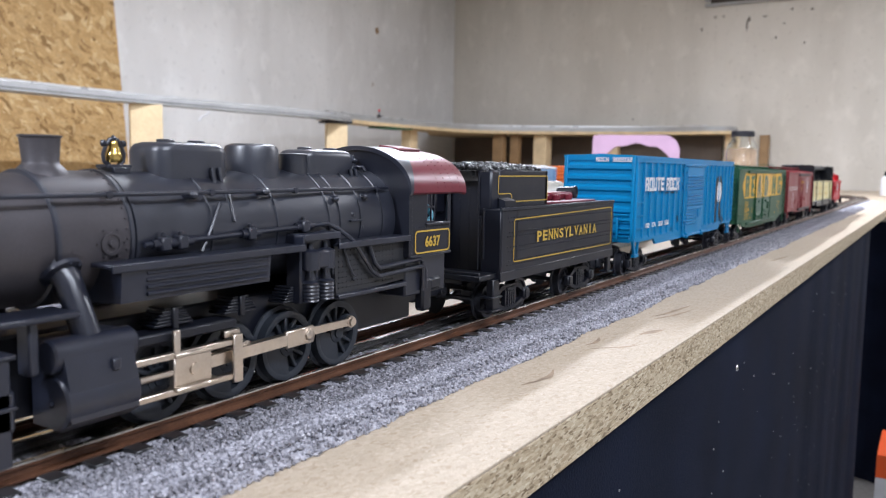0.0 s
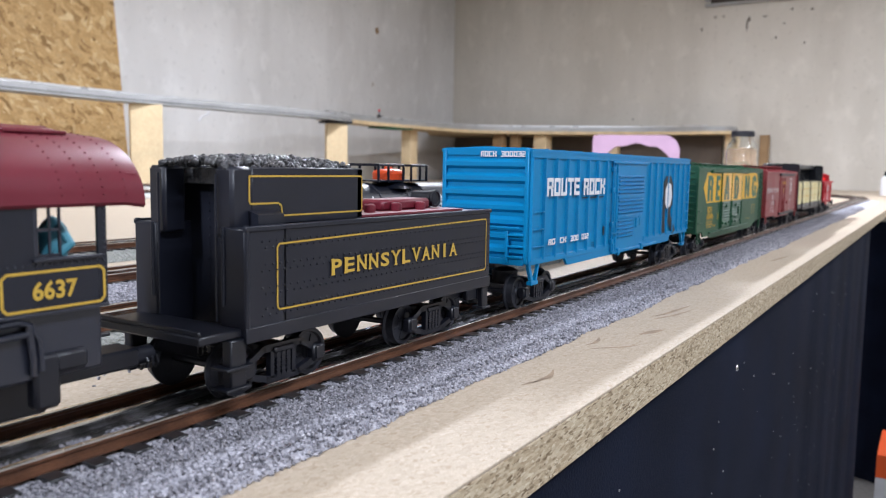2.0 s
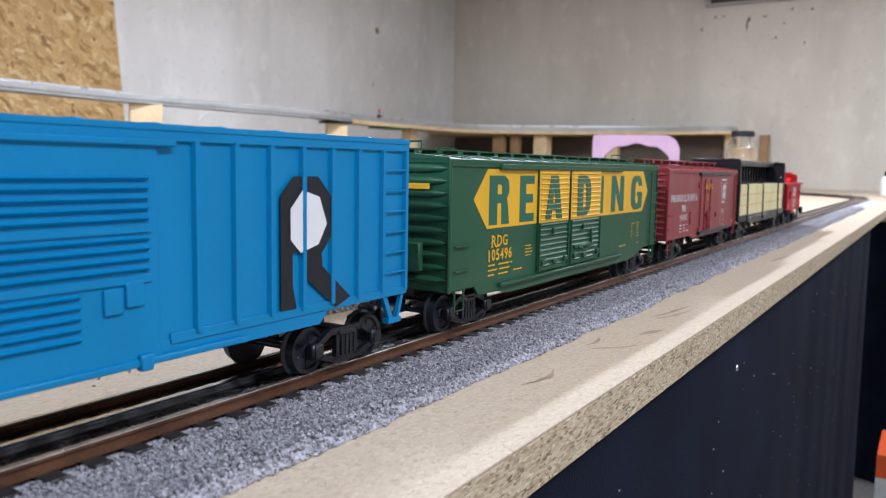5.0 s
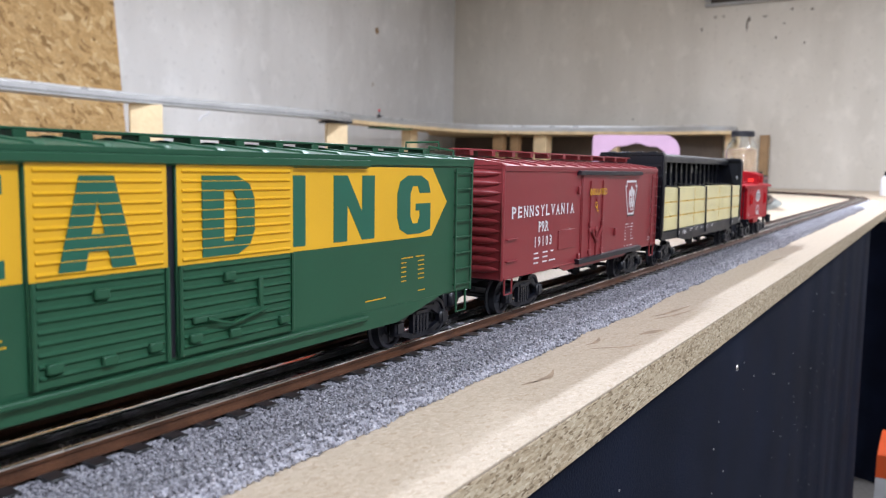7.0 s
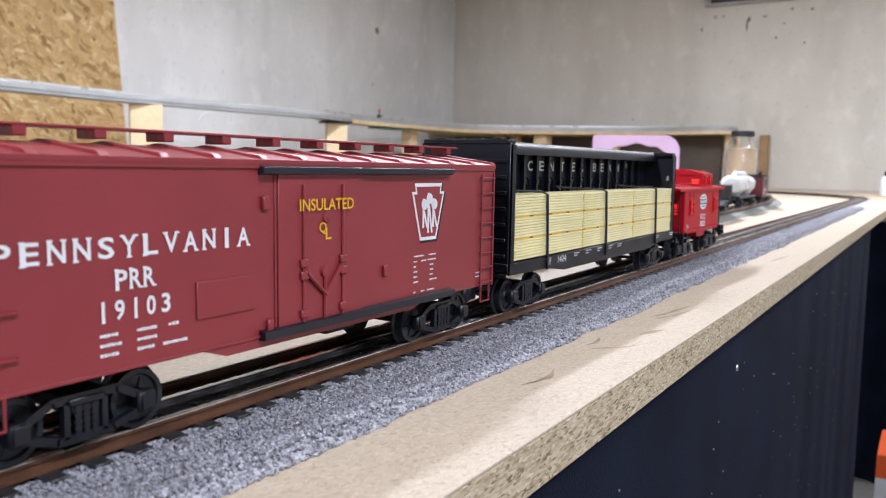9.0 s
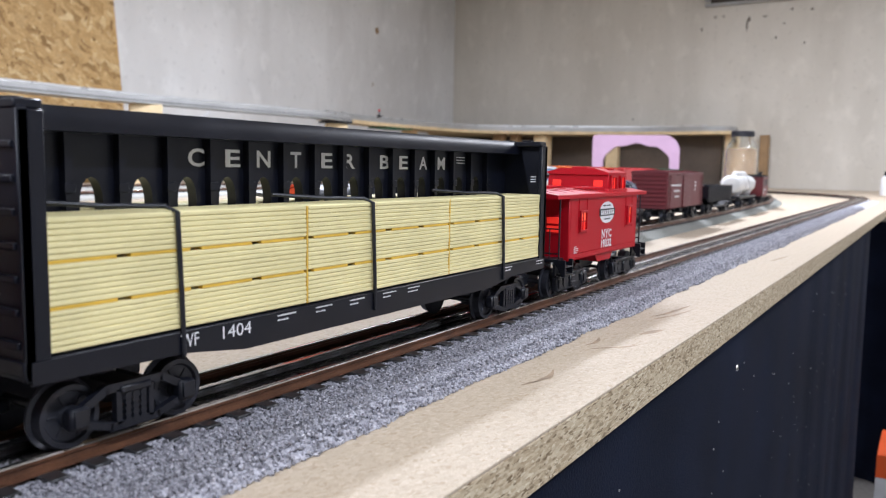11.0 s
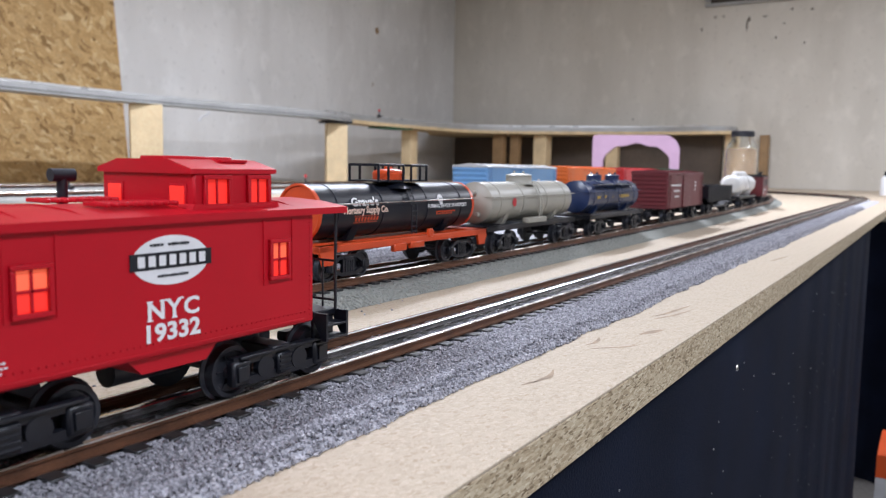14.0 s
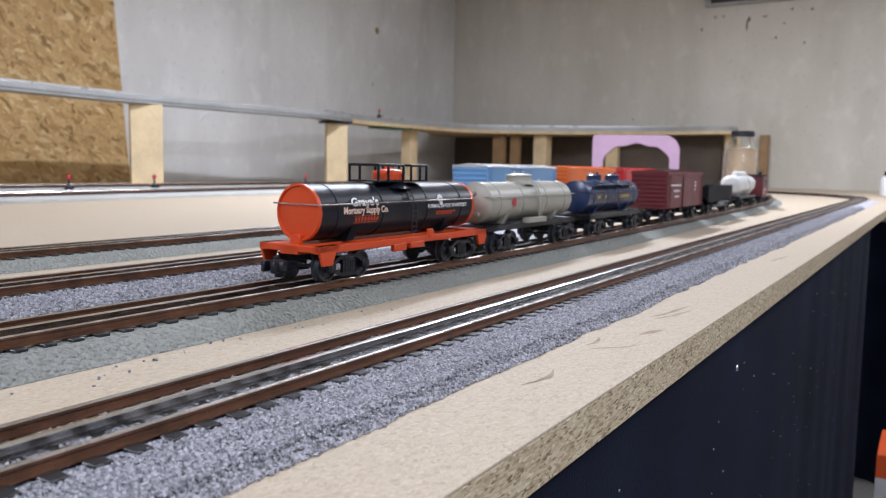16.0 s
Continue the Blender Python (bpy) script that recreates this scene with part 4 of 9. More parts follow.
def green_boxcar(u, L=0.3190, hw=0.0285):
    t = train_car("boxcar", "dark green double-door model boxcar with a yellow arrow", "model boxcar", u)
    z0, z1 = 0.0215, 0.0850
    body = part("body", Geo().span(-hw, hw, -L / 2, L / 2, z0, z1, 0.0008), GREEN, t)
    peaked_roof(t, L, hw, z1, 0.0034, GREEN, seams=16, seam_w=0.0026, seam_h=0.0006)
    run_walk(t, L, z1 + 0.0054, GREEN, 16)
    spindle_end(body, L, hw, z0, z1, GREEN, 10)
    g = Geo()
    for s in (-1, 1):
        g.span(s * hw, s * (hw + 0.0008), -L / 2, L / 2, z1 - 0.0030, z1 - 0.0006, 0.0003)
        g.prism([(-0.1360, z0 + 0.001), (-0.1310, z0 - 0.0044), (-0.1120, z0 - 0.0048), (-0.0980, z0 - 0.0070), (0.0980, z0 - 0.0070), (0.1180, z0 - 0.0030), (0.1350, z0 + 0.001)], 0, s * (hw - 0.0016), s * (hw - 0.0001))
        g.prism([(s * hw, z1 - 0.0046), (s * (hw + 0.0026), z1 - 0.0036), (s * (hw + 0.0026), z1 - 0.0014), (s * hw, z1 - 0.0010)], 1, -0.112, 0.075)
        g.span(s * hw, s * (hw + 0.0024), -0.111, 0.075, z0 - 0.0024, z0 - 0.0004, 0.0005)
    part("side_sill", g, GREEN, body, rest="door_track")
    # yellow arrow behind the letters
    part("arrow", plate([(-0.1382, 0.0658), (-0.1240, 0.0505), (-0.0655, 0.0505), (-0.0655, 0.0812), (-0.1240, 0.0812)], hw), YELLOW, t, "yellow arrow band")
    part("arrow", plate([(0.0325, 0.0505), (0.1235, 0.0505), (0.1362, 0.0657), (0.1235, 0.0812), (0.0325, 0.0812)], hw), YELLOW, t, "yellow arrow band")
    xd = hw + 0.0013
    for y0, y1 in ((-0.0650, -0.0218), (-0.0190, 0.0318)):
        door = part("door", Geo().span(hw, xd, y0, y1, z0 + 0.0006, z1 - 0.0036, 0.0003), GREEN, t, "green ribbed door with yellow upper half")
        part("door_paint", Geo().span(xd, xd + 0.0001, y0 + 0.0004, y1 - 0.0004, 0.0505, 0.0812, 0), YELLOW, door, "yellow upper half")
        hi, lo = Geo(), Geo()
        for k in range(19):
            z = z0 + 0.0036 + k * 0.0030
            gg = hi if z > 0.0512 else lo
            gg.prism([(xd, z - 0.0007), (xd + 0.0008, z), (xd, z + 0.0008)], 1, y0 + 0.0022, y1 - 0.0022)
        part("rib", hi, YELLOW, door)
        part("rib", lo, GREEN, door)
        g = Geo()
        for y in (y0 + 0.001, y1 - 0.001):
            g.rod((xd + 0.0006, y, z0 + 0.001), (xd + 0.0006, y, 0.0505), 0.0007, 6)
        for y, z in ((y0 + 0.006, z0 + 0.006), (y0 + 0.022, z0 + 0.005), (y1 - 0.006, z0 + 0.006), (y0 + 0.020, z0 + 0.024)):
            g.box((xd + 0.0010, y, z), (0.0018, 0.0046, 0.0030), 0.0005)
        if y0 > -0.03:
            g.box((xd + 0.0010, y0 + 0.0335, z0 + 0.0165), (0.0016, 0.0020, 0.0110), 0.0004)
            g.box((xd + 0.0010, y0 + 0.020, z0 + 0.0115), (0.0014, 0.030, 0.0020), 0.0005)
            g.tube([(xd + 0.002, y0 + 0.010, z0 + 0.0115), (xd + 0.0022, y0 + 0.020, z0 + 0.0085), (xd + 0.002, y0 + 0.036, z0 + 0.0115)], 0.0006, 6)
        part("door_hardware", g, GREEN, door, "latches and hinges", rest="latch")
    part("door_gap", Geo().span(hw - 0.0005, hw + 0.0004, -0.0216, -0.0192, z0 + 0.001, z1 - 0.0040, 0), IRON, t, "dark slot between the doors")
    xl = hw + 0.00045
    for c, y0, y1, x in (("R", -0.1223, -0.1004, xl), ("E", -0.0876, -0.0698, xl), ("A", -0.0570, -0.0333, xd + 0.0008), ("D", -0.0095, 0.0126, xd + 0.0008), ("I", 0.0327, 0.0392, xl), ("N", 0.0549, 0.0805, xl), ("G", 0.0964, 0.1221, xl)):
        block_letter(c, t, x - 0.0003, y0, y1, 0.0650, 0.0256)
    serif_words("RDG", 0.0058, YELLOW, t, hw + 0.0003, -0.1188, -0.1012, 0.0437, bold=0.015, fill=0.86)
    serif_words("105496", 0.0060, YELLOW, t, hw + 0.0003, -0.1232, -0.0958, 0.0365, bold=0.02, fill=0.82)
    bars(t, hw + 0.0001, -0.1216, 0.0312, [[0.007, -0.004, 0.012, -0.001, 0.003], [0.010, -0.002, 0.012], [0.007, -0.004, 0.011]], YELLOW, 0.0013, 0.0026)
    bars(t, hw + 0.0001, -0.0935, 0.0265, [[0.011]], YELLOW, 0.0012)
    bars(t, hw + 0.0001, -0.0790, 0.0385, [[0.007], [0.008], [0.009], [0.007]], YELLOW, 0.0008, 0.0018)
    bars(t, hw + 0.0001, 0.100, 0.0420, [[0.009, -0.002, 0.007]] + [[0.004, -0.009, 0.005]] * 5, YELLOW, 0.0008, 0.0020)
    bars(t, hw + 0.0001, 0.075, 0.0265, [[0.014, -0.024, 0.006]], YELLOW, 0.0008)
    ladder(t, hw, L / 2 - 0.0165, L / 2 - 0.0020, z0 + 0.004, z1 - 0.006, 8, GREEN)
    ladder(t, hw, -L / 2 + 0.0035, -L / 2 + 0.0165, z0 + 0.010, z0 + 0.022, 2, GREEN, rails=False)
    ladder(t, -L / 2 - 0.001, 0.008, 0.022, z0 + 0.006, z0 + 0.018, 2, GREEN, rails=False, end=True)
    ladder(t, -L / 2 - 0.001, -0.024, -0.010, z0 + 0.004, z1 - 0.004, 8, GREEN, end=True)
    part("brake_platform", Geo().box((0.0045, -L / 2 - 0.0035, z0 + 0.017), (0.020, 0.004, 0.014), 0.0006), GREEN, t)
    part("end_placard", Geo().box((0.010, -L / 2 - 0.0026, z1 - 0.0125), (0.016, 0.0006, 0.0028), 0.0001), YELLOW, t)
    for y in (-L / 2 + 0.009, L / 2 - 0.009):
        stirrup(t, hw, y, z0 + 0.001, GREEN, 0.0085, 0.0105, vee=False)
        stirrup(t, -hw, y, z0 + 0.001, GREEN, 0.0085, 0.0105, vee=False)
    g = Geo()
    for s in (-1, 1):
        g.tube([(-0.010, s * (L / 2 - 0.002), z1 + 0.005), (-0.010, s * (L / 2 - 0.002), z1 + 0.009), (0.010, s * (L / 2 - 0.002), z1 + 0.009), (0.010, s * (L / 2 - 0.002), z1 + 0.005)], 0.0005, 6)
        g.tube([(0.012, s * (L / 2 - 0.014), z1 + 0.003), (0.012, s * (L / 2 - 0.014), z1 + 0.0065), (0.026, s * (L / 2 - 0.014), z1 + 0.0045), (0.026, s * (L / 2 - 0.014), z1 + 0.001)], 0.0005, 6)
    part("grab_iron", g, GREEN, t, rest="grab_iron")
    underframe(t, L, z0, IRON)
    truck(t, -0.1315, 0.0185)
    truck(t, 0.1240, 0.0185)
    couplers(t, L / 2)
    return t


# ---- oxide-red insulated boxcar ----
def red_boxcar(u, L=0.2640, hw=0.0285):
    t = train_car("boxcar", "oxide-red insulated model boxcar with white lettering", "model boxcar", u)
    z0, z1 = 0.0215, 0.0825
    body = part("body", Geo().span(-hw, hw, -L / 2, L / 2, z0, z1, 0.0008), TUSCAN, t)
    peaked_roof(t, L, hw, z1, 0.0046, TUSCAN, seams=13, seam_w=0.0030, seam_h=0.0009)
    run_walk(t, L, z1 + 0.0092, TUSCAN, 11)
    spindle_end(body, L, hw, z0, z1, TUSCAN, 11)
    g = Geo()
    for s in (-1, 1):
        g.span(s * hw, s * (hw + 0.0008), -L / 2, L / 2, z1 - 0.0024, z1 - 0.0006, 0.0003)
        g.prism([(-0.060, z0 + 0.001), (-0.048, z0 - 0.0030), (0.060, z0 - 0.0030), (0.072, z0 + 0.001)], 0, s * (hw - 0.0016), s * (hw - 0.0001))
        g.span(s * hw, s * (hw + 0.0005), -0.0262, -0.0252, z0, z1 - 0.003, 0.0001)
        g.span(s * hw, s * (hw + 0.0005), -L / 2 + 0.002, L / 2 - 0.002, z0 + 0.0004, z0 + 0.0014, 0.0001)
    g.box((hw + 0.0002, -0.048, 0.0385), (0.0010, 0.0250, 0.0120), 0.0003)
    part("side_trim", g, TUSCAN, body)
    x = hw + 0.0010
    door = part("door", Geo().span(hw, x, -0.0250, 0.0222, z0 + 0.001, z1 - 0.004, 0.0004), TUSCAN, t, "oxide-red plug door with lock rods")
    g = Geo()
    for y in (-0.0125, 0.0095):
        g.rod((x + 0.0004, y, z0 + 0.003), (x + 0.0004, y, z1 - 0.008), 0.0006, 6)
        for z in (z0 + 0.006, z0 + 0.020, z0 + 0.0245):
            g.box((x + 0.0006, y, z), (0.0016, 0.0040, 0.0030), 0.0004)
    g.rod((x + 0.0006, -0.001, z0 + 0.003), (x + 0.0006, -0.001, z0 + 0.022), 0.0007, 6)
    g.tube([(x + 0.001, -0.0115, z0 + 0.021), (x + 0.001, -0.001, z0 + 0.012), (x + 0.001, 0.0085, z0 + 0.0225)], 0.0009, 6)
    g.turn((x, -0.001, z0 + 0.0205), (1, 0, 0), [(0, 0.0024), (0.0012, 0.002), (0.0014, 0.0001)], 14)
    g.turn((x, 0.0, 0.0625), (1, 0, 0), [(0, 0.0024), (0.0008, 0.002), (0.001, 0.0001)], 14)
    for y, z in ((-0.031, z0 + 0.047), (0.038, z0 + 0.0165), (-0.029, z0 + 0.004)):
        g.box((hw + 0.0008, y, z), (0.0016, 0.0030, 0.0050), 0.0004)
    part("door_hardware", g, TUSCAN, door, "lock rods and latches", rest="latch")
    for s in (-1, 1):
        tr = Geo().prism([(s * hw, z1 - 0.0046), (s * (hw + 0.0030), z1 - 0.0040), (s * (hw + 0.0030), z1 - 0.0018), (s * hw, z1 - 0.0012)], 1, -0.0335, 0.0885)
        part("door_track", tr, SATIN, t, "black door track")
        tr = Geo().prism([(s * hw, z0 - 0.0004), (s * (hw + 0.0032), z0 - 0.0002), (s * (hw + 0.0032), z0 + 0.0026), (s * hw, z0 + 0.0032)], 1, -0.0335, 0.0905)
        part("door_track", tr, SATIN, t, "black door track")
    xs = hw + 0.0003
    serif_words("PENNSYLVANIA", 0.0060, WHITE, t, xs, -0.1228, -0.0380, 0.0577)
    serif_words("PRR", 0.0056, WHITE, t, xs, -0.0887, -0.0755, 0.0484, fill=0.84)
    serif_words("19103", 0.0058, WHITE, t, xs, -0.0943, -0.0702, 0.0398, fill=0.60)
    bars(t, hw + 0.0001, -0.0939, 0.0330, [[0.006, -0.006, 0.007, -0.004, 0.004], [0.007, -0.005, 0.007], [0.006, -0.006, 0.006, -0.003, 0.009]], WHITE, 0.0014, 0.0028)
    words("INSULATED", 0.0044, YELLOW, "lettering", t, on_side(x + 0.0011, 0.0, 0.0672), width=0.0305, bold=0.01)
    words("Q", 0.0046, YELLOW, "lettering", t, on_side(x + 0.0004, -0.0020, 0.0582), width=0.0040, bold=0.01)
    words("L", 0.0046, YELLOW, "lettering", t, on_side(x + 0.0004, 0.0012, 0.0562), width=0.0034, bold=0.01)
    key = [(0.0600, 0.0744), (0.0820, 0.0744), (0.0812, 0.0706), (0.0842, 0.0706), (0.0776, 0.0488), (0.0646, 0.0488), (0.0578, 0.0706), (0.0608, 0.0706)]
    mid = (0.0710, 0.0615)
    def shrink(k, dy=0.0, dz=0.0):
        return [(mid[0] + (a - mid[0]) * k + dy, mid[1] + (b - mid[1]) * k + dz) for a, b in key]
    em = part("emblem", plate(shrink(1.03, 0.0010, -0.0008), hw), IRON, t, "keystone-shaped emblem")
    part("emblem_rim", plate(key, hw + 0.0001), WHITE, em)
    part("emblem_field", plate(shrink(0.88), hw + 0.0002), TUSCAN, em)
    g = Geo()
    for y0, z0b, z1b in ((0.0660, 0.0545, 0.0675), (0.0700, 0.0520, 0.0700), (0.0740, 0.0545, 0.0675)):
        g.span(hw + 0.0004, hw + 0.0005, y0, y0 + 0.0013, z0b, z1b, 0)
        g.turn((hw + 0.0003, y0 + 0.0016, z1b - 0.0026), (1, 0, 0), [(0, 0.0025), (0.0002, 0.0025)], 14)
        strut(g, hw + 0.0004, hw + 0.0005, (y0 + 0.0012, z1b - 0.0056), (y0 + 0.0038, z0b), 0.0012)
    part("monogram", g, WHITE, em)
    bars(t, hw + 0.0001, 0.0600, 0.0420, [[0.008, -0.004, 0.006], [0.003, -0.003, 0.004, -0.001, 0.007], [0.002, -0.011, 0.003], [0.003, -0.010, 0.003], [0.003, -0.010, 0.003], [0.004, -0.009, 0.006], [0, -0.001], [0.002, -0.004, 0.003, -0.002, 0.006]], WHITE, 0.0010, 0.0023)
    bars(t, hw + 0.0001, 0.1150, 0.0290, [[0.005], [0.005]], WHITE, 0.0010)
    ladder(t, hw, L / 2 - 0.0135, L / 2 - 0.0015, z0 + 0.002, z1 - 0.006, 8, TUSCAN)
    ladder(t, hw, -L / 2 + 0.003, -L / 2 + 0.015, z0 + 0.010, z0 + 0.022, 2, TUSCAN, rails=False)
    ladder(t, -L / 2 - 0.001, -0.024, -0.010, z0 + 0.004, z1 - 0.004, 8, TUSCAN, end=True)
    part("brake_platform", Geo().box((0.004, -L / 2 - 0.0035, z0 + 0.020), (0.013, 0.004, 0.012), 0.0006), TUSCAN, t)
    for y in (-L / 2 + 0.007, L / 2 - 0.007):
        stirrup(t, hw, y, z0 + 0.001, TUSCAN, 0.0085, 0.009, vee=False)
    underframe(t, L, z0, IRON)
    truck(t, -0.0950, 0.0195)
    truck(t, 0.0930, 0.0195)
    couplers(t, L / 2)
    return t


# ---- black centre-beam flatcar with lumber ----
DEEP_BLACK = mat("deep_black_plastic", (0.0036, 0.0045, 0.0095), 0.36, var=0.15, scale=60, bump=0.06, grain=1500, spec=0.38)


def beam_flatcar(u, L=0.3050, hw=0.0285):
    t = train_car("centerbeam_flatcar", "black centre-beam model flatcar loaded with cream lumber", "model flatcar", u)
    z0, z1 = 0.0235, 0.0300
    deck = Geo().span(-hw, hw, -L / 2 - 0.008, L / 2, z0 + 0.0022, z1, 0.0004)
    for s in (-1, 1):
        deck.prism([(-L / 2 - 0.006, z1 - 0.0004), (-L / 2 - 0.006, z0), (-0.11, z0 - 0.0006), (-0.085, z0 - 0.0040), (0.085, z0 - 0.0040), (0.11, z0 - 0.0006), (L / 2 - 0.002, z0), (L / 2 - 0.002, z1 - 0.0004)], 0, s * (hw - 0.0015), s * (hw + 0.0004))
    part("deck", deck, DEEP_BLACK, t)
    # centre wall with arched openings
    wall = Geo()
    bay, n = 0.0182, 14
    yb = -0.1318
    for k in range(n):
        a, b = yb + k * bay, yb + (k + 1) * bay
        m, r, zs = (a + b) / 2, 0.0040, 0.0690
        poly = [(a, z1), (m - r, z1), (m - r, zs)] + [(m - r * math.cos(q * math.pi / 8), zs + 0.0078 * math.sin(q * math.pi / 8)) for q in range(1, 8)] + [(m + r, zs), (m + r, z1), (b, z1), (b, 0.0915), (a, 0.0915)]
        wall.prism(poly, 0, -0.0022, 0.0022)
    wall.span(-0.0022, 0.0022, -L / 2 - 0.006, yb, z1, 0.0915, 0.0002)
    wall.span(-0.0022, 0.0022, yb + n * bay, L / 2 - 0.002, z1, 0.0915, 0.0002)
    beam = part("centre_beam", wall, DEEP_BLACK, t, "black centre wall with arched openings", rest="wall_panel")
    col = Geo().prism([(-0.0012, z1), (0.0012, z1), (0.0012, 0.0915), (-0.0012, 0.0915)], 0, -0.0052, 0.0052)
    col.box((0.0054, 0, 0.0735), (0.0008, 0.0036, 0.0030), 0.0003)
    colm = col.mesh("column", DEEP_BLACK)
    for k in range(n + 1):
        part("column", colm, DEEP_BLACK, beam, at=(0, yb + k * bay, 0))
    part("top_chord", Geo().prism([(-0.0125, 0.0900), (0.0125, 0.0900), (0.0125, 0.0945), (0.0105, 0.0972), (-0.0105, 0.0972), (-0.0125, 0.0945)], 1, -L / 2 - 0.005, L / 2 - 0.003), DEEP_BLACK, t, "black top chord")
    for s in (-1, 1):
        g = Geo()
        y = L / 2 - 0.0022 if s > 0 else -L / 2 - 0.0058
        poly = [(-hw, z0 + 0.001), (hw, z0 + 0.001), (hw, 0.0945), (hw - 0.003, 0.0972), (-hw + 0.003, 0.0972), (-hw, 0.0945)]
        g.prism(poly, 1, y - 0.0012, y + 0.0012)
        for x in (-hw + 0.001, hw - 0.001):
            g.span(x - 0.0010, x + 0.0010, y - s * 0.0055, y + s * 0.0018, z0 + 0.001, 0.0945, 0.0003)
        g.span(-hw + 0.001, hw - 0.001, y - s * 0.0060, y + s * 0.0018, 0.0945, 0.0972, 0.0005)
        bh = part("bulkhead", g, DEEP_BLACK, t, "black end bulkhead", rest="bulkhead_post")
        for k in range(7):
            part("rib", Geo().span(-hw + 0.002, hw - 0.002, y, y + s * 0.0026, 0.0330 + k * 0.0086, 0.0350 + k * 0.0086, 0.0003), DEEP_BLACK, bh)
        for k in range(4):
            part("top_lug", Geo().box((-0.018 + k * 0.012, y - s * 0.003, 0.0974), (0.006, 0.004, 0.0012), 0.0003), DEEP_BLACK, bh)
    # lumber: three bundles long, three high, on both sides
    plank_n, zl = 7, z1 + 0.0006
    for s in (-1, 1):
        for j, (a, b) in enumerate(((-0.1565, -0.0534), (-0.0526, 0.0460), (0.0468, 0.1470))):
            for lev in range(3):
                g, planks = Geo(), []
                base = zl + lev * 0.0124
                for q in range(plank_n):
                    jit = 0.00018 * math.sin(q * 7.3 + lev * 3.1 + j)
                    planks.append(Geo().span(s * 0.0060, s * (hw - 0.0008 + jit), a, b, base + q * 0.00164, base + q * 0.00164 + 0.00158, 0.00035))
                g.span(s * 0.0070, s * 0.0200, a + 0.001, b - 0.001, base + 0.0001, base + 0.0113, 0)
                stack = part("lumber_bundle", g, LUMBER, t, "stack of cream planks")
                for q in planks:
                    part("plank", q, LUMBER, stack)
                if lev < 2:
                    sp = Geo()
                    for q in range(4):
                        y0 = a + 0.003 + q * (b - a) / 4
                        sp.span(s * 0.0066, s * (hw - 0.0009), y0, y0 + (b - a) / 4 - 0.0045, base + plank_n * 0.00164, base + 0.0124, 0)
                    part("spacer", sp, SPACER, t, "ochre strips between bundles", rest="spacer")
        g = Geo()
        for y in (-0.0530, 0.0464):
            g.span(s * 0.0066, s * (hw - 0.0009), y - 0.0004, y + 0.0004, zl, zl + 0.036, 0)
        part("spacer", g, SPACER, t, "ochre strips between bundles", rest="spacer")
        for y in (-0.1120, -0.0150, 0.0978):
            top = zl + 0.0372
            path = [(s * 0.0058, y - 0.034, top + 0.0022), (s * 0.016, y - 0.018, top + 0.0010), (s * (hw - 0.003), y - 0.002, top + 0.0007), (s * (hw + 0.0002), y, top - 0.001), (s * (hw + 0.0006), y + 0.0008, z1 + 0.012), (s * (hw + 0.0008), y + 0.0010, z1), (s * (hw + 0.0010), y + 0.001, z0 - 0.001)]
            part("strap", Geo().tube(path, 0.0008, 8), IRON, t, "black elastic strap")
    for c, y in zip("CENTERBEAM", (-0.0823, -0.0655, -0.0499, -0.0320, -0.0130, 0.0022, 0.0280, 0.0434, 0.0606, 0.0774)):
        words(c, 0.0064, WHITE, "lettering", t, on_side(0.0024, y, 0.0835), width=0.0072 if c != "T" else 0.0062, bold=0.02)
    bars(t, 0.0023, 0.0905, 0.0870, [[0.011]] * 3, WHITE, 0.0008, 0.0015)
    bars(t, hw - 0.004, 0.1385, 0.0770, [[0.007]] * 3, WHITE, 0.0008, 0.0014)
    words("1404", 0.0042, WHITE, "lettering", t, on_side(hw + 0.0007, -0.0890, 0.0268), width=0.0125)
    words("WF", 0.0042, WHITE, "lettering", t, on_side(hw + 0.0007, -0.1085, 0.0268), width=0.0070)
    for y in (-0.0700, -0.0500, -0.0300, -0.008, 0.010, 0.100, 0.1400):
        bars(t, hw + 0.0005, y, 0.0285, [[0.0095], [0.0055 if y < 0 else 0.008]], WHITE, 0.0008, 0.0016)
    underframe(t, L, z0 + 0.002, IRON)
    truck(t, -0.1240, 0.0185)
    truck(t, 0.1180, 0.0185)
    couplers(t, L / 2)
    return t


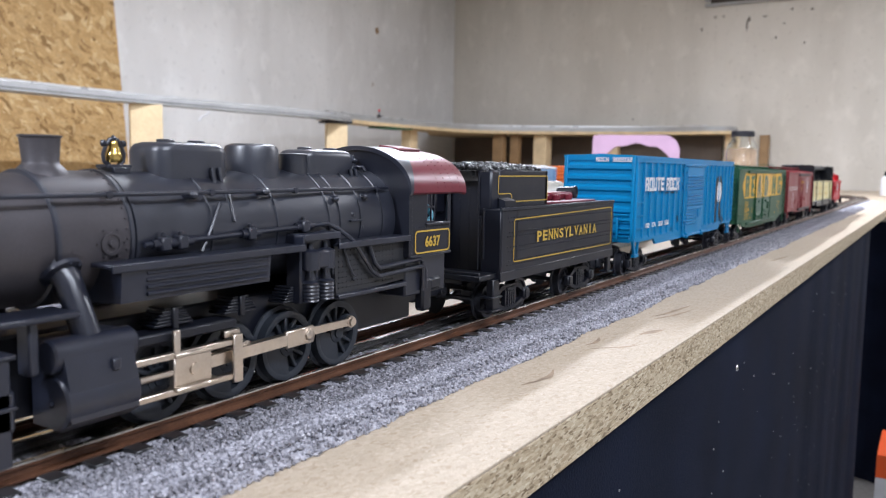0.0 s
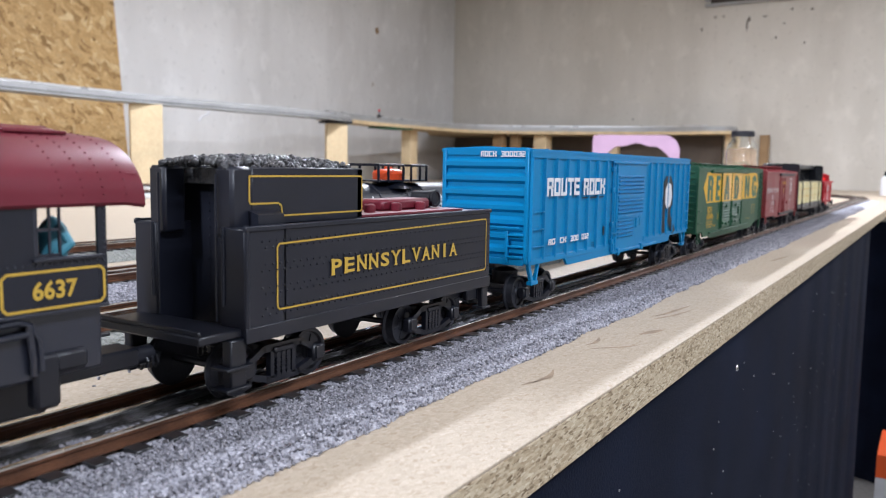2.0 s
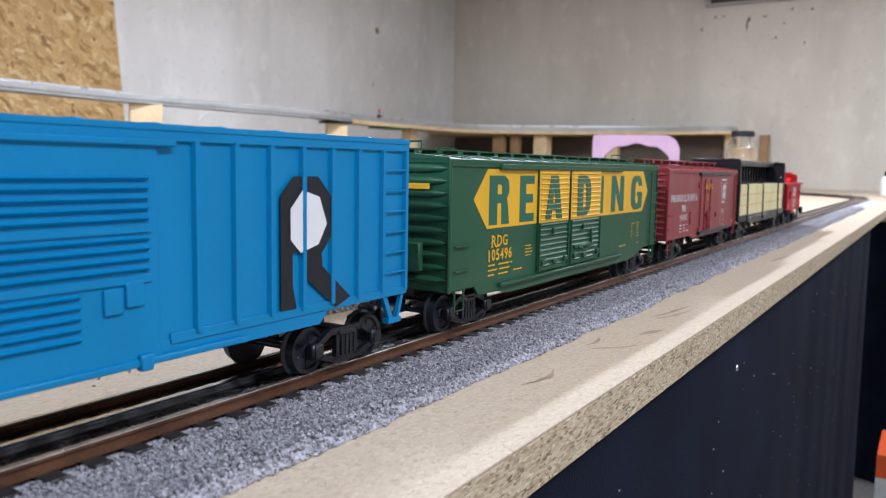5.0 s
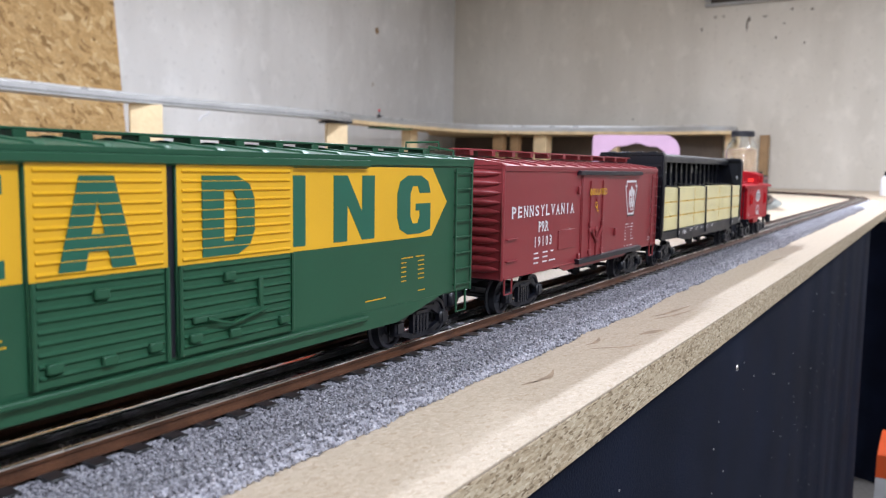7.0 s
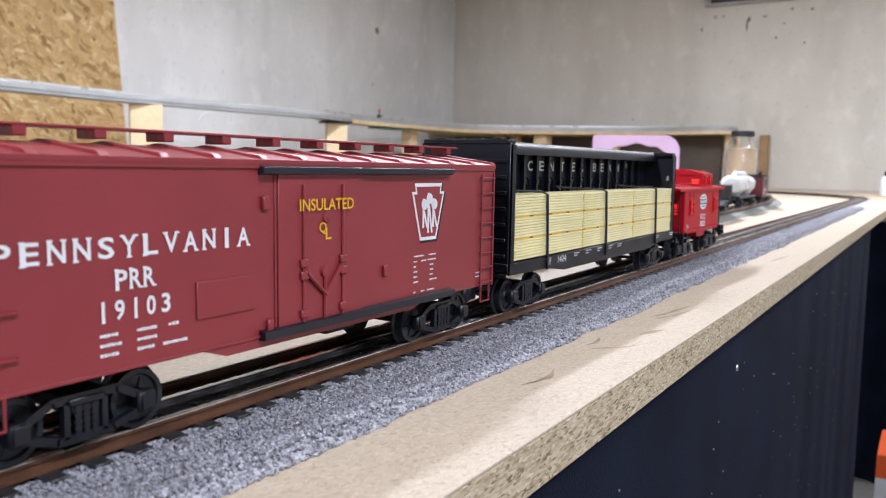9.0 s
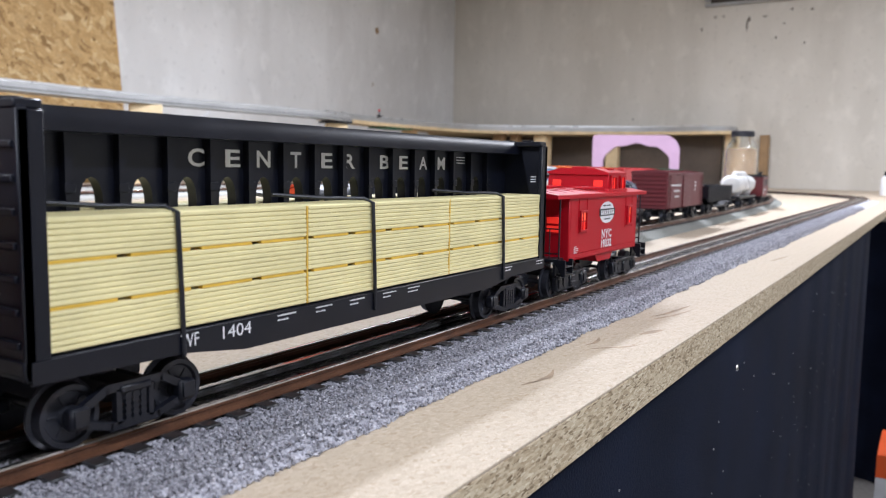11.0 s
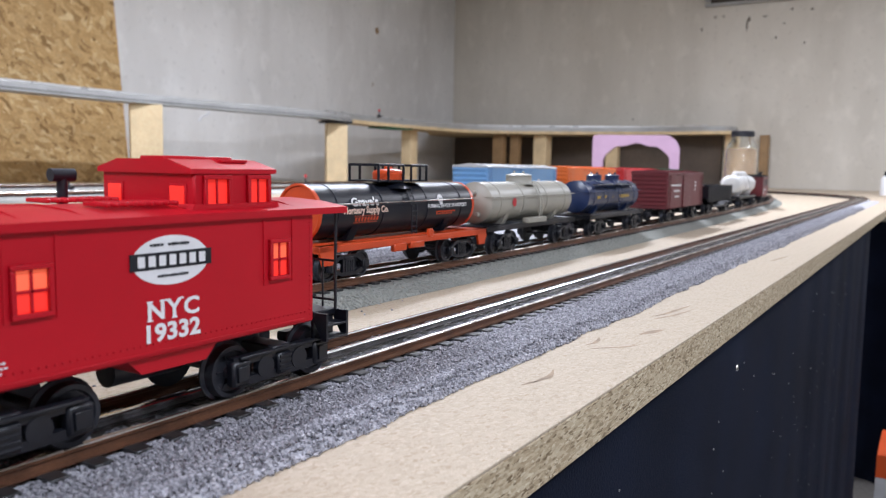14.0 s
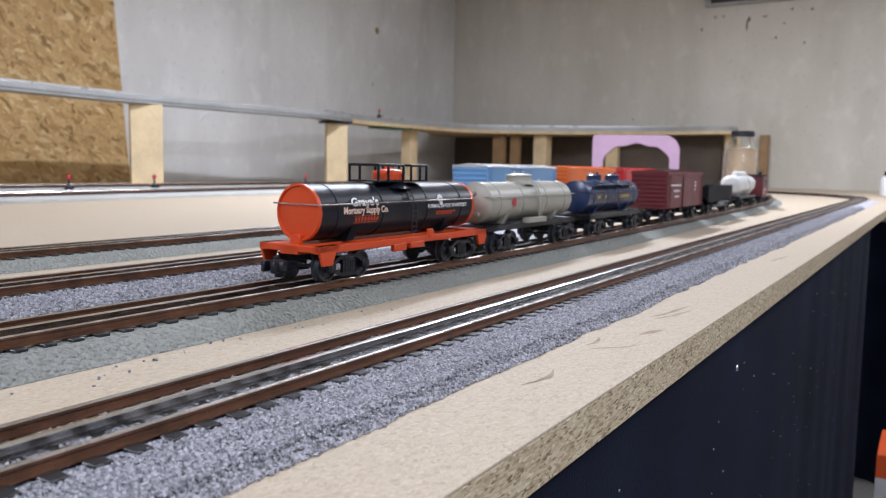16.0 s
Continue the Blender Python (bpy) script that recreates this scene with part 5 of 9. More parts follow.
# ---- red caboose ----
def caboose(u, L=0.1310, hw=0.0280):
    t = train_car("caboose", "bright red model caboose with lit windows and cupola", "model caboose", u)
    z0, z1 = 0.0235, 0.0655
    body = part("body", Geo().span(-hw, hw, -0.0680, 0.0615, z0, z1, 0.0006).prism([(-0.018, z0 + 0.001), (-0.012, z0 - 0.0050), (0.012, z0 - 0.0050), (0.018, z0 + 0.001)], 0, -hw + 0.002, hw - 0.002), RED, t)
    roof = Geo()
    yr0, yr1 = -0.0900, 0.0790
    poly = [(-hw - 0.0016, z1 - 0.0020), (hw + 0.0016, z1 - 0.0020), (hw + 0.0016, z1 + 0.0004), (hw * 0.6, z1 + 0.0022), (0, z1 + 0.0030), (-hw * 0.6, z1 + 0.0022), (-hw - 0.0016, z1 + 0.0004)]
    roof.prism(poly, 1, yr0, yr1)
    rf = part("roof", roof, RED, t)
    seam = Geo().prism([(-hw, z1 + 0.0004), (hw, z1 + 0.0004), (hw * 0.6, z1 + 0.0027), (0, z1 + 0.0035), (-hw * 0.6, z1 + 0.0027)], 1, -0.0005, 0.0005).mesh("seam", RED)
    for y in (-0.080, -0.062, -0.046, -0.028, 0.055):
        part("seam", seam, RED, rf, at=(0, y, 0))
    cup = Geo().span(-0.0235, 0.0235, 0.0104, 0.0448, z1, 0.0790, 0.0006)
    cu = part("cupola", cup, RED, t, "red cupola")
    croof = Geo()
    croof.prism([(-0.0240, 0.0782), (0.0240, 0.0782), (0.0240, 0.0798), (0.0130, 0.0828), (-0.0130, 0.0828), (-0.0240, 0.0798)], 1, 0.0088, 0.0464)
    croof.box((0, 0.0276, 0.0832), (0.012, 0.030, 0.0014), 0.0005)
    croof.box((0.013, 0.0330, 0.0824), (0.009, 0.012, 0.0012), 0.0003)
    part("cupola_roof", croof, RED, cu)
    side = Geo()
    side.prism([(0.0080, z1 + 0.0002), (0.0475, z1 + 0.0002), (0.0460, z1 + 0.0030), (0.0095, z1 + 0.0030)], 0, -0.0248, 0.0248)
    for k in range(9):
        for s in (-1, 1):
            side.box((s * 0.0150, -0.0180 + k * 0.0030, z1 + 0.0036), (0.0120, 0.0014, 0.0014), 0.0004)
    part("roof_steps", side, RED, cu)
    # windows that glow from inside
    def window(x0, y, z, w, h, out, panes, hot=CABGLOW, parent=body, sill=True):
        fr = Geo()
        o = 0.0014
        for a, b, c, d in ((y - w / 2 - o, y + w / 2 + o, z + h / 2, z + h / 2 + o), (y - w / 2 - o, y + w / 2 + o, z - h / 2 - o, z - h / 2), (y - w / 2 - o, y - w / 2, z - h / 2, z + h / 2), (y + w / 2, y + w / 2 + o, z - h / 2, z + h / 2)):
            fr.span(x0, x0 + out * 0.0014, a, b, c, d, 0.0002)
        for k in range(1, panes):
            zc = z - h / 2 + h * k / panes
            fr.span(x0, x0 + out * 0.0006, y - w / 2, y + w / 2, zc - 0.0004, zc + 0.0004, 0.0001)
        fr.span(x0, x0 + out * 0.0006, y - 0.0004, y + 0.0004, z - h / 2, z + h / 2, 0.0001)
        fr_ob = part("window", fr, RED, parent, rest="window_bar")
        for k in range(panes):
            za = z - h / 2 + h * k / panes
            part("pane", Geo().span(x0 - out * 0.0001, x0 + out * 0.0001, y - w / 2, y + w / 2, za, za + h / panes, 0), CABWARM if k and panes > 1 else hot, fr_ob, "pane glowing orange-red from inside")
    for s in (-1, 1):
        window(s * hw, -0.0459, 0.0482, 0.0086, 0.0112, s, 2)
        window(s * hw, 0.0433, 0.0485, 0.0074, 0.0116, s, 2)
        window(s * 0.0235, 0.0195, 0.0722, 0.0088, 0.0084, s, 1, parent=cu)
        window(s * 0.0235, 0.0378, 0.0722, 0.0080, 0.0084, s, 1, parent=cu)
        for x in (-0.0160, 0.0160):
            w = part("window", Geo().span(x - 0.0042, x + 0.0042, 0.0276 + s * 0.0172, 0.0276 + s * 0.0177, 0.0672, 0.0750, 0.0001), RED, cu)
            part("pane", Geo().span(x - 0.0034, x + 0.0034, 0.0276 + s * 0.0176, 0.0276 + s * 0.0180, 0.0680, 0.0742, 0.0001), CABGLOW, w, "pane glowing orange-red from inside")
    g = Geo()
    for s in (-1, 1):
        for y0, y1, za, zb in ((-0.0530, -0.0390, 0.0405, z1 - 0.003), (0.0360, 0.0500, 0.0400, z1 - 0.003)):
            for a in (y0, y1):
                g.span(s * hw, s * (hw + 0.0004), a - 0.0003, a + 0.0003, za, zb, 0)
        for y in (-0.0658, 0.0593):
            for k in range(22):
                g.box((s * (hw + 0.0001), y, z0 + 0.003 + k * 0.0018), (0.0005, 0.0006, 0.0006), 0.0001)
        for k in range(52):
            g.box((s * (hw + 0.0001), -L / 2 + 0.010 + k * 0.0022, z0 + 0.0042), (0.0005, 0.0006, 0.0006), 0.0001)
        g.span(s * hw, s * (hw + 0.0004), -0.056, 0.056, z0 + 0.0012, z0 + 0.0020, 0.0001)
    tagged(part("rivets", g, RED, body), kind="stuff")
    # end wall with door and two windows, seen under the roof
    for s in (-1, 1):
        y = -0.0680 if s < 0 else 0.0615
        e = Geo()
        e.span(-0.0065, 0.0065, y, y + s * 0.0008, z0 + 0.002, z1 - 0.004, 0.0003)
        for z in (z0 + 0.008,):
            for x in (-0.003, 0.003):
                e.span(x - 0.0016, x + 0.0016, y + s * 0.0006, y + s * 0.0014, z, z + 0.010, 0.0003)
        dr = part("end_door", e, RED, body)
        part("pane", Geo().span(-0.0036, 0.0036, y + s * 0.0007, y + s * 0.0012, z0 + 0.0225, z0 + 0.0340, 0.0002), CABHOT, dr, "door window glowing orange")
        for x in (-0.0170, 0.0170):
            w = part("window", Geo().span(x - 0.0052, x + 0.0052, y, y + s * 0.0006, z0 + 0.0170, z0 + 0.0290, 0.0002), RED, body)
            g = Geo()
            for z in (z0 + 0.0203, z0 + 0.0258):
                g.span(x - 0.0040, x + 0.0040, y + s * 0.0005, y + s * 0.0010, z - 0.0020, z + 0.0020, 0.0001)
            part("pane", g, CABGLOW, w, "pane glowing orange-red from inside")
    # end platforms
    for s in (-1, 1):
        y = s * (L / 2 + 0.0115)
        g = Geo().box((0, s * (L / 2 + 0.0065), z0 + 0.0012), (0.050, 0.0130, 0.0024), 0.0004)
        part("platform", g, IRON, t, "black end platform")
        g = Geo()
        r = 0.0005
        for x in (-0.0255, -0.0065, 0.0065, 0.0255):
            g.rod((x, y, z0 + 0.002), (x, y, z1 - 0.002), r * 1.2, 6)
        for z in (z0 + 0.0055, z0 + 0.021):
            for a, b in ((-0.0255, -0.0065), (0.0065, 0.0255)):
                g.rod((a, y, z), (b, y, z), r, 6)
        for k in range(6):
            g.rod((-0.0065, y, z0 + 0.005 + k * 0.0066), (0.0065, y, z0 + 0.005 + k * 0.0066), r, 6)
        for x in (-0.019, 0.019):
            g.rod((x, y, z0 + 0.002), (x, y, z0 + 0.021), r * 0.8, 6)
        g.rod((-0.016, y - s * 0.001, z0 + 0.002), (-0.016, y - s * 0.001, z0 + 0.031), r, 6)
        for q in range(16):
            a0, a1 = q * math.pi / 8, (q + 1) * math.pi / 8
            g.rod((-0.016 + 0.0042 * math.cos(a0), y - s * 0.001, z0 + 0.029 + 0.0042 * math.sin(a0)), (-0.016 + 0.0042 * math.cos(a1), y - s * 0.001, z0 + 0.029 + 0.0042 * math.sin(a1)), r * 0.8, 5)
        part("railing", g, IRON, t, "thin black end railing with ladder")
        for x in (-1, 1):
            st = Geo()
            xx = x * (hw - 0.0015)
            ya, yb = s * (L / 2 + 0.0008), s * (L / 2 + 0.0125)
            for yy in (ya, yb):
                st.prism([(xx - 0.0042, z0 + 0.002), (xx + 0.0042, z0 + 0.002), (xx + 0.0042, z0 - 0.0085), (xx + 0.0020, z0 - 0.0085)], 1, yy - 0.0006, yy + 0.0006)
            for z in (z0 - 0.0080, z0 - 0.0030):
                st.span(xx - 0.002, xx + 0.0044, ya, yb, z, z + 0.0009, 0.0002)
            st.span(xx - x * 0.0044, xx - x * 0.0028, ya, yb, z0 - 0.0085, z0 + 0.002, 0.0003)
            part("steps", st, IRON, t, "black platform steps")
    g = Geo()
    g.tube([(-0.0180, -0.0080, z1 + 0.001), (-0.0180, -0.0080, z1 + 0.0105)], 0.0018, 10)
    g.rod((-0.0180, -0.0120, z1 + 0.0115), (-0.0180, -0.0040, z1 + 0.0115), 0.0022, 12)
    part("smoke_jack", g, IRON, t, "small black stove chimney")
    # oval emblem and lettering
    ov = [(-0.0022 + 0.0140 * math.cos(a), 0.0524 + 0.0075 * math.sin(a)) for a in [2 * math.pi * k / 40 for k in range(40)]]
    em = part("emblem", plate(ov, hw), WHITE, t, "white oval emblem with a black bar")
    part("emblem_bar", plate([(-0.0170, 0.0500), (0.0128, 0.0500), (0.0128, 0.0550), (-0.0170, 0.0550)], hw + 0.0002), IRON, em)
    g = Geo()
    for k in range(7):
        g.span(hw + 0.0004, hw + 0.0005, -0.0144 + k * 0.0037, -0.0144 + k * 0.0037 + 0.0024, 0.0509, 0.0541, 0)
    part("emblem_mark", g, WHITE, em)
    bars(em, hw + 0.00018, -0.0100, 0.0572, [[0.005, -0.0015, 0.008]], IRON, 0.0014)
    bars(em, hw + 0.00018, -0.0075, 0.0478, [[0.0115]], IRON, 0.0013)
    serif_words("NYC", 0.0056, WHITE, t, hw + 0.0002, -0.0112, 0.0078, 0.0376, bold=0.03, fill=0.90)
    words("19332", 0.0058, WHITE, "lettering", t, on_side(hw + 0.0002, -0.0018, 0.0308), width=0.0200, bold=0.035)
    bars(t, hw + 0.0002, -0.0600, 0.0322, [[0.005], [0.007], [0.0075], [0.006]], WHITE, 0.0008, 0.0013)
    g = Geo().box((0, 0, z0 - 0.0015), (0.012, L + 0.01, 0.004), 0.0005)
    g.rod((0.008, -0.012, z0 - 0.007), (0.008, 0.014, z0 - 0.007), 0.0050, 14)
    part("underframe", g, IRON, t)
    truck(t, -0.0510, 0.0205, "leaf")
    truck(t, 0.0500, 0.0205, "leaf")
    couplers(t, L / 2 + 0.010)
    return t


blue_boxcar(0.7435)
green_boxcar(1.1040)
red_boxcar(1.4295)
beam_flatcar(1.7400)
caboose(1.9965)


# ---- steam locomotive ----
LOCO = mat("locomotive_black", (0.0135, 0.0160, 0.0275), 0.35, var=0.15, scale=60, bump=0.05, grain=1500, spec=0.75)
# locomotive black made lighter: the boiler's broad sheen is put into the colour
BOILER_SHEEN = mat("boiler_sheen_black", (0.020, 0.0225, 0.0335), 0.37, var=0.15, scale=60, bump=0.05, grain=1500, spec=0.85)
GRAPHITE = mat("smokebox_graphite", (0.066, 0.060, 0.066), 0.46, 0.3, var=0.12, scale=60, bump=0.08, grain=1500)
FIREBOX = mat("firebox_grey_black", (0.022, 0.023, 0.027), 0.42, var=0.15, scale=60, bump=0.08, grain=1500)
DRIVER = mat("driver_slate", (0.026, 0.031, 0.040), 0.42, 0.2, var=0.15, scale=60, bump=0.06)
MAROON = mat("maroon_roof", (0.145, 0.014, 0.026), 0.36, var=0.08, scale=40, bump=0.06, grain=1500)
COAL = mat("coal", (0.045, 0.045, 0.048), 0.3, var=0.5, scale=300, bump=0.5, grain=1500, depth=0.0006)
TEAL = mat("teal_cloth_paint", (0.06, 0.26, 0.34), 0.5, var=0.1, scale=200, bump=0.1)
MAINRODS = []
D_R, CRANK, PHASE = 0.0135, 0.0064, -0.863
DRV_Y = [-0.0336, -0.0046, 0.0244, 0.0534]


def driver_mesh():
    g = Geo()
    for s in (-1, 1):
        g.turn((0, 0, 0), (s, 0, 0), [(0.0140, D_R * 0.76), (0.0140, D_R + 0.0013), (0.0149, D_R + 0.0013), (0.0154, D_R), (0.0188, D_R - 0.0003), (0.0190, D_R * 0.90), (0.0184, D_R * 0.78), (0.0150, D_R * 0.76)], 40)
        g.turn((0, 0, 0), (s, 0, 0), [(0.0150, 0.0001), (0.0150, D_R * 0.8), (0.0158, D_R * 0.8), (0.0158, 0.0001)], 24)
        g.turn((0, 0, 0), (s, 0, 0), [(0.0150, 0.0044), (0.0186, 0.0040), (0.0190, 0.0022), (0.0196, 0.0020), (0.0196, 0.0001)], 20)
        for k in range(12):
            a = k * math.pi / 6
            g.box((s * 0.0170, 0.0072 * math.cos(a), 0.0072 * math.sin(a)), (0.0022, 0.0075, 0.0015), 0.0004, Euler((a, 0, 0)))
        py, pz = -CRANK * math.sin(PHASE), CRANK * math.cos(PHASE)
        a0 = math.atan2(-pz, -py)
        poly = [(D_R * 0.82 * math.cos(a0 + q), D_R * 0.82 * math.sin(a0 + q)) for q in np.linspace(-0.95, 0.95, 14)]
        poly += [(0.0042 * math.cos(a0 + q), 0.0042 * math.sin(a0 + q)) for q in np.linspace(0.75, -0.75, 6)]
        g.prism(poly, 0, s * 0.0160, s * 0.0186)
        g.rod((s * 0.0160, py, pz), (s * 0.0200, py, pz), 0.0030, 16)
    g.rod((-0.014, 0, 0), (0.014, 0, 0), 0.002)
    return g.mesh("driving_wheel", DRIVER)


def rounded_box_dome(g, y0, y1, w, z0, z1, n=9):
    """A dome with a rounded top over a rounded rectangle."""
    def ring(k, z):
        r = min(w, (y1 - y0) / 2) * 0.55
        out = []
        cy, hy, hx = (y0 + y1) / 2, (y1 - y0) / 2 * k, w * k
        for qx, qy, a0 in ((1, 1, 0), (-1, 1, 90), (-1, -1, 180), (1, -1, 270)):
            for i in range(6):
                a = radians(a0 + 90 * i / 5)
                out.append((qx * max(0, hx - r * k) + r * k * math.cos(a), cy + qy * max(0, hy - r * k) + r * k * math.sin(a), z))
        return out
    h = z1 - z0
    rings = [ring(1.04, z0 - 0.0105), ring(1.01, z0 - 0.002), ring(1.0, z0 + h * 0.16), ring(1.0, z0 + h * 0.72), ring(0.97, z0 + h * 0.84), ring(0.90, z0 + h * 0.93), ring(0.76, z0 + h * 0.985), ring(0.5, z1), ring(0.1, z1 + 0.0001)]
    g.loft(rings)


def locomotive(u=0.19):
    t = train_car("steam_locomotive", "black model steam locomotive with maroon cab roof and nickel rods", "model locomotive", u)
    ZB, RB = 0.0588, 0.0202
    smoke = Geo().turn((0, -0.0950, ZB), (0, 1, 0), [(0, 0.012), (0.001, 0.019), (0.0025, RB * 0.93), (0.0285, RB * 0.95), (0.0290, RB * 0.985), (0.0520, RB * 0.985), (0.0522, RB * 0.90)], 56)
    sb = part("smokebox", smoke, GRAPHITE, t, "dull graphite-grey smokebox")
    g = Geo()
    for y, k in ((-0.0446, 0.985), (-0.0922, 0.935)):
        for q in range(40):
            a = 2 * math.pi * q / 40
            g.box((RB * k * math.cos(a), y, ZB + RB * k * math.sin(a)), (0.0007, 0.0007, 0.0007), 0.0002, Euler((0, -a, 0)))
    for s in (-1, 1):
        g.turn((s * RB * 0.97, -0.0500, ZB - 0.001), (s, 0, 0), [(0, 0.0034), (0.0008, 0.0034), (0.0009, 0.0026), (0.0005, 0.0024), (0.0005, 0.0012), (0.0016, 0.0010), (0.0017, 0.0001)], 20)
        for q in range(6):
            a = q * math.pi / 3
            g.rod((s * RB * 0.96, -0.0500 + 0.0044 * math.cos(a), ZB - 0.001 + 0.0044 * math.sin(a)), (s * (RB + 0.0002), -0.0500 + 0.0044 * math.cos(a), ZB - 0.001 + 0.0044 * math.sin(a)), 0.0004, 6)
        strut(g, s * RB * 0.93, s * (RB * 0.985), (-0.0660, ZB - 0.0040), (-0.0628, ZB - 0.0050), 0.0005)
        strut(g, s * RB * 0.93, s * (RB * 0.985), (-0.0622, ZB - 0.0026), (-0.0590, ZB - 0.0036), 0.0005)
    tagged(part("rivets", g, GRAPHITE, sb), kind="stuff")
    boiler = Geo()
    boiler.turn((0, -0.0950, ZB), (0, 1, 0), [(0.0521, RB * 0.90), (0.0525, RB * 0.97), (0.110, RB), (0.1400, RB * 1.05), (0.1880, RB * 1.06)], 56)
    bo = part("boiler", boiler, BOILER_SHEEN, t, "smooth black boiler with bands")
    g = Geo()
    for y, k in ((-0.0660, 0.99), (-0.0430, 0.995), (-0.0410, 0.985), (-0.012, 0.99), (0.0180, 1.008), (0.0455, 1.05), (0.052, 1.055), (0.0650, 1.062), (0.0800, 1.066)):
        g.turn((0, y - 0.0006, ZB), (0, 1, 0), [(0, RB * k), (0.0002, RB * k + 0.0004), (0.0012, RB * k + 0.0004), (0.0014, RB * k)], 56)
    part("boiler_band", g, BOILER_SHEEN, bo, rest="boiler_band")
    # smokebox front, headlamp bracket, stack
    g = Geo()
    g.turn((0, -0.0955, ZB), (0, -1, 0), [(0, 0.0195), (0.001, 0.0190), (0.0022, 0.0120), (0.0030, 0.0001)], 32)
    for k in range(18):
        a = 2 * math.pi * k / 18
        g.rod((0.0172 * math.cos(a), -0.096, ZB + 0.0172 * math.sin(a)), (0.0172 * math.cos(a), -0.0978, ZB + 0.0172 * math.sin(a)), 0.0007, 6)
    for z in (-0.007, 0.0, 0.008):
        g.box((0.0150, -0.0968, ZB + z), (0.014, 0.0022, 0.0032), 0.0005)
    part("smokebox_front", g, LOCO, bo)
    g = Geo()
    g.turn((0, -0.0587, ZB + RB * 0.90), (0, 0, 1), [(-0.0030, 0.0094), (0.0006, 0.0078), (0.0024, 0.0064), (0.0036, 0.0052), (0.0040, 0.0050), (0.0112, 0.0056), (0.0114, 0.0060), (0.0119, 0.0060), (0.0120, 0.0053), (0.0060, 0.0046), (0.0058, 0.0001)], 32)
    part("smokestack", g, GRAPHITE, t, "flared black smokestack")
    g = Geo()
    rounded_box_dome(g, -0.0245, 0.0060, 0.0095, ZB + RB * 0.88, 0.0885)
    for y in (-0.0155, -0.0025):
        g.turn((0.001, y, 0.0884), (0, 0, 1), [(0, 0.0030), (0.0007, 0.0030), (0.0010, 0.0026), (0.0010, 0.0001)], 18)
    part("sand_dome", g, BOILER_SHEEN, t, "long black sand dome")
    g = Geo()
    g.turn((0, 0.0245, ZB + RB * 0.86), (0, 0, 1), [(-0.0070, 0.0112), (0.0000, 0.0108), (0.0030, 0.0105), (0.0046, 0.0104), (0.0108, 0.0102), (0.0122, 0.0095), (0.0130, 0.0076), (0.0132, 0.0001)], 36)
    part("steam_dome", g, BOILER_SHEEN, t, "round black steam dome")
    g = Geo()
    g.turn((0.004, 0.0432, ZB + RB * 0.88), (0, 0, 1), [(0, 0.0070), (0.0012, 0.0058), (0.0086, 0.0056), (0.0092, 0.0058), (0.0095, 0.0048), (0.0097, 0.0001)], 24)
    rounded_box_dome(g, 0.0455, 0.0770, 0.0092, ZB + RB * 0.88, 0.0880)
    for y in (0.0530, 0.0690):
        g.turn((0.001, y, 0.0879), (0, 0, 1), [(0, 0.0030), (0.0007, 0.0030), (0.0010, 0.0026), (0.0010, 0.0001)], 18)
    part("sand_dome", g, BOILER_SHEEN, t, "long black sand dome")
    g = Geo()
    g.box((0, 0.0830, ZB + RB * 1.06), (0.010, 0.007, 0.003), 0.0006)
    for x, y in ((0.003, 0.0815), (-0.003, 0.0815), (0, 0.085)):
        g.turn((x, y, ZB + RB * 1.06), (0, 0, 1), [(0, 0.0018), (0.0025, 0.0018), (0.0032, 0.0026), (0.0040, 0.0026), (0.0046, 0.0014), (0.0060, 0.0011), (0.0062, 0.0001)], 12)
    g.tube([(0.004, 0.083, ZB + RB * 1.1), (0.0075, 0.0835, ZB + RB * 1.10), (0.0085, 0.084, ZB + RB * 1.02)], 0.0009, 8)
    part("safety_valves", g, LOCO, t, "cluster of black safety valves and whistle")
    # bell
    g = Geo()
    zb = ZB + RB * 0.985 + 0.0018
    g.box((0, -0.0346, zb - 0.0004), (0.006, 0.0092, 0.0012), 0.0003)
    g.box((0, -0.0346, zb - 0.0018), (0.009, 0.0060, 0.0024), 0.0003)
    for s in (-1, 1):
        g.tube([(0, -0.0346 + s * 0.0016, zb), (0, -0.0346 + s * 0.0034, zb + 0.0010), (0, -0.0346 + s * 0.0037, zb + 0.0034), (0, -0.0346 + s * 0.0028, zb + 0.0060), (0, -0.0346 + s * 0.0012, zb + 0.0082)], 0.0007, 8)
        g.turn((0, -0.0346 + s * 0.0026, zb + 0.0068), (0, s, 0), [(0, 0.0008), (0.0003, 0.0011), (0.0014, 0.0011), (0.0018, 0.0006), (0.0019, 0.0001)], 10)
    g.turn((0, -0.0346, zb + 0.0076), (0, 0, 1), [(0, 0.0012), (0.0008, 0.0013), (0.0014, 0.0006), (0.0018, 0.0004), (0.0019, 0.0001)], 10)
    bell = part("bell_bracket", g, LOCO, t, "black bell bracket")
    g = Geo().turn((0, -0.0346, zb + 0.0078), (0, 0, -1), [(-0.0002, 0.0001), (0, 0.0010), (0.0006, 0.0014), (0.0018, 0.0016), (0.0026, 0.0016), (0.0034, 0.0021), (0.0046, 0.0026), (0.0058, 0.0027), (0.0066, 0.0025), (0.0070, 0.0021), (0.0066, 0.0001)], 24)
    part("bell", g, BRASS, bell, "polished brass bell")
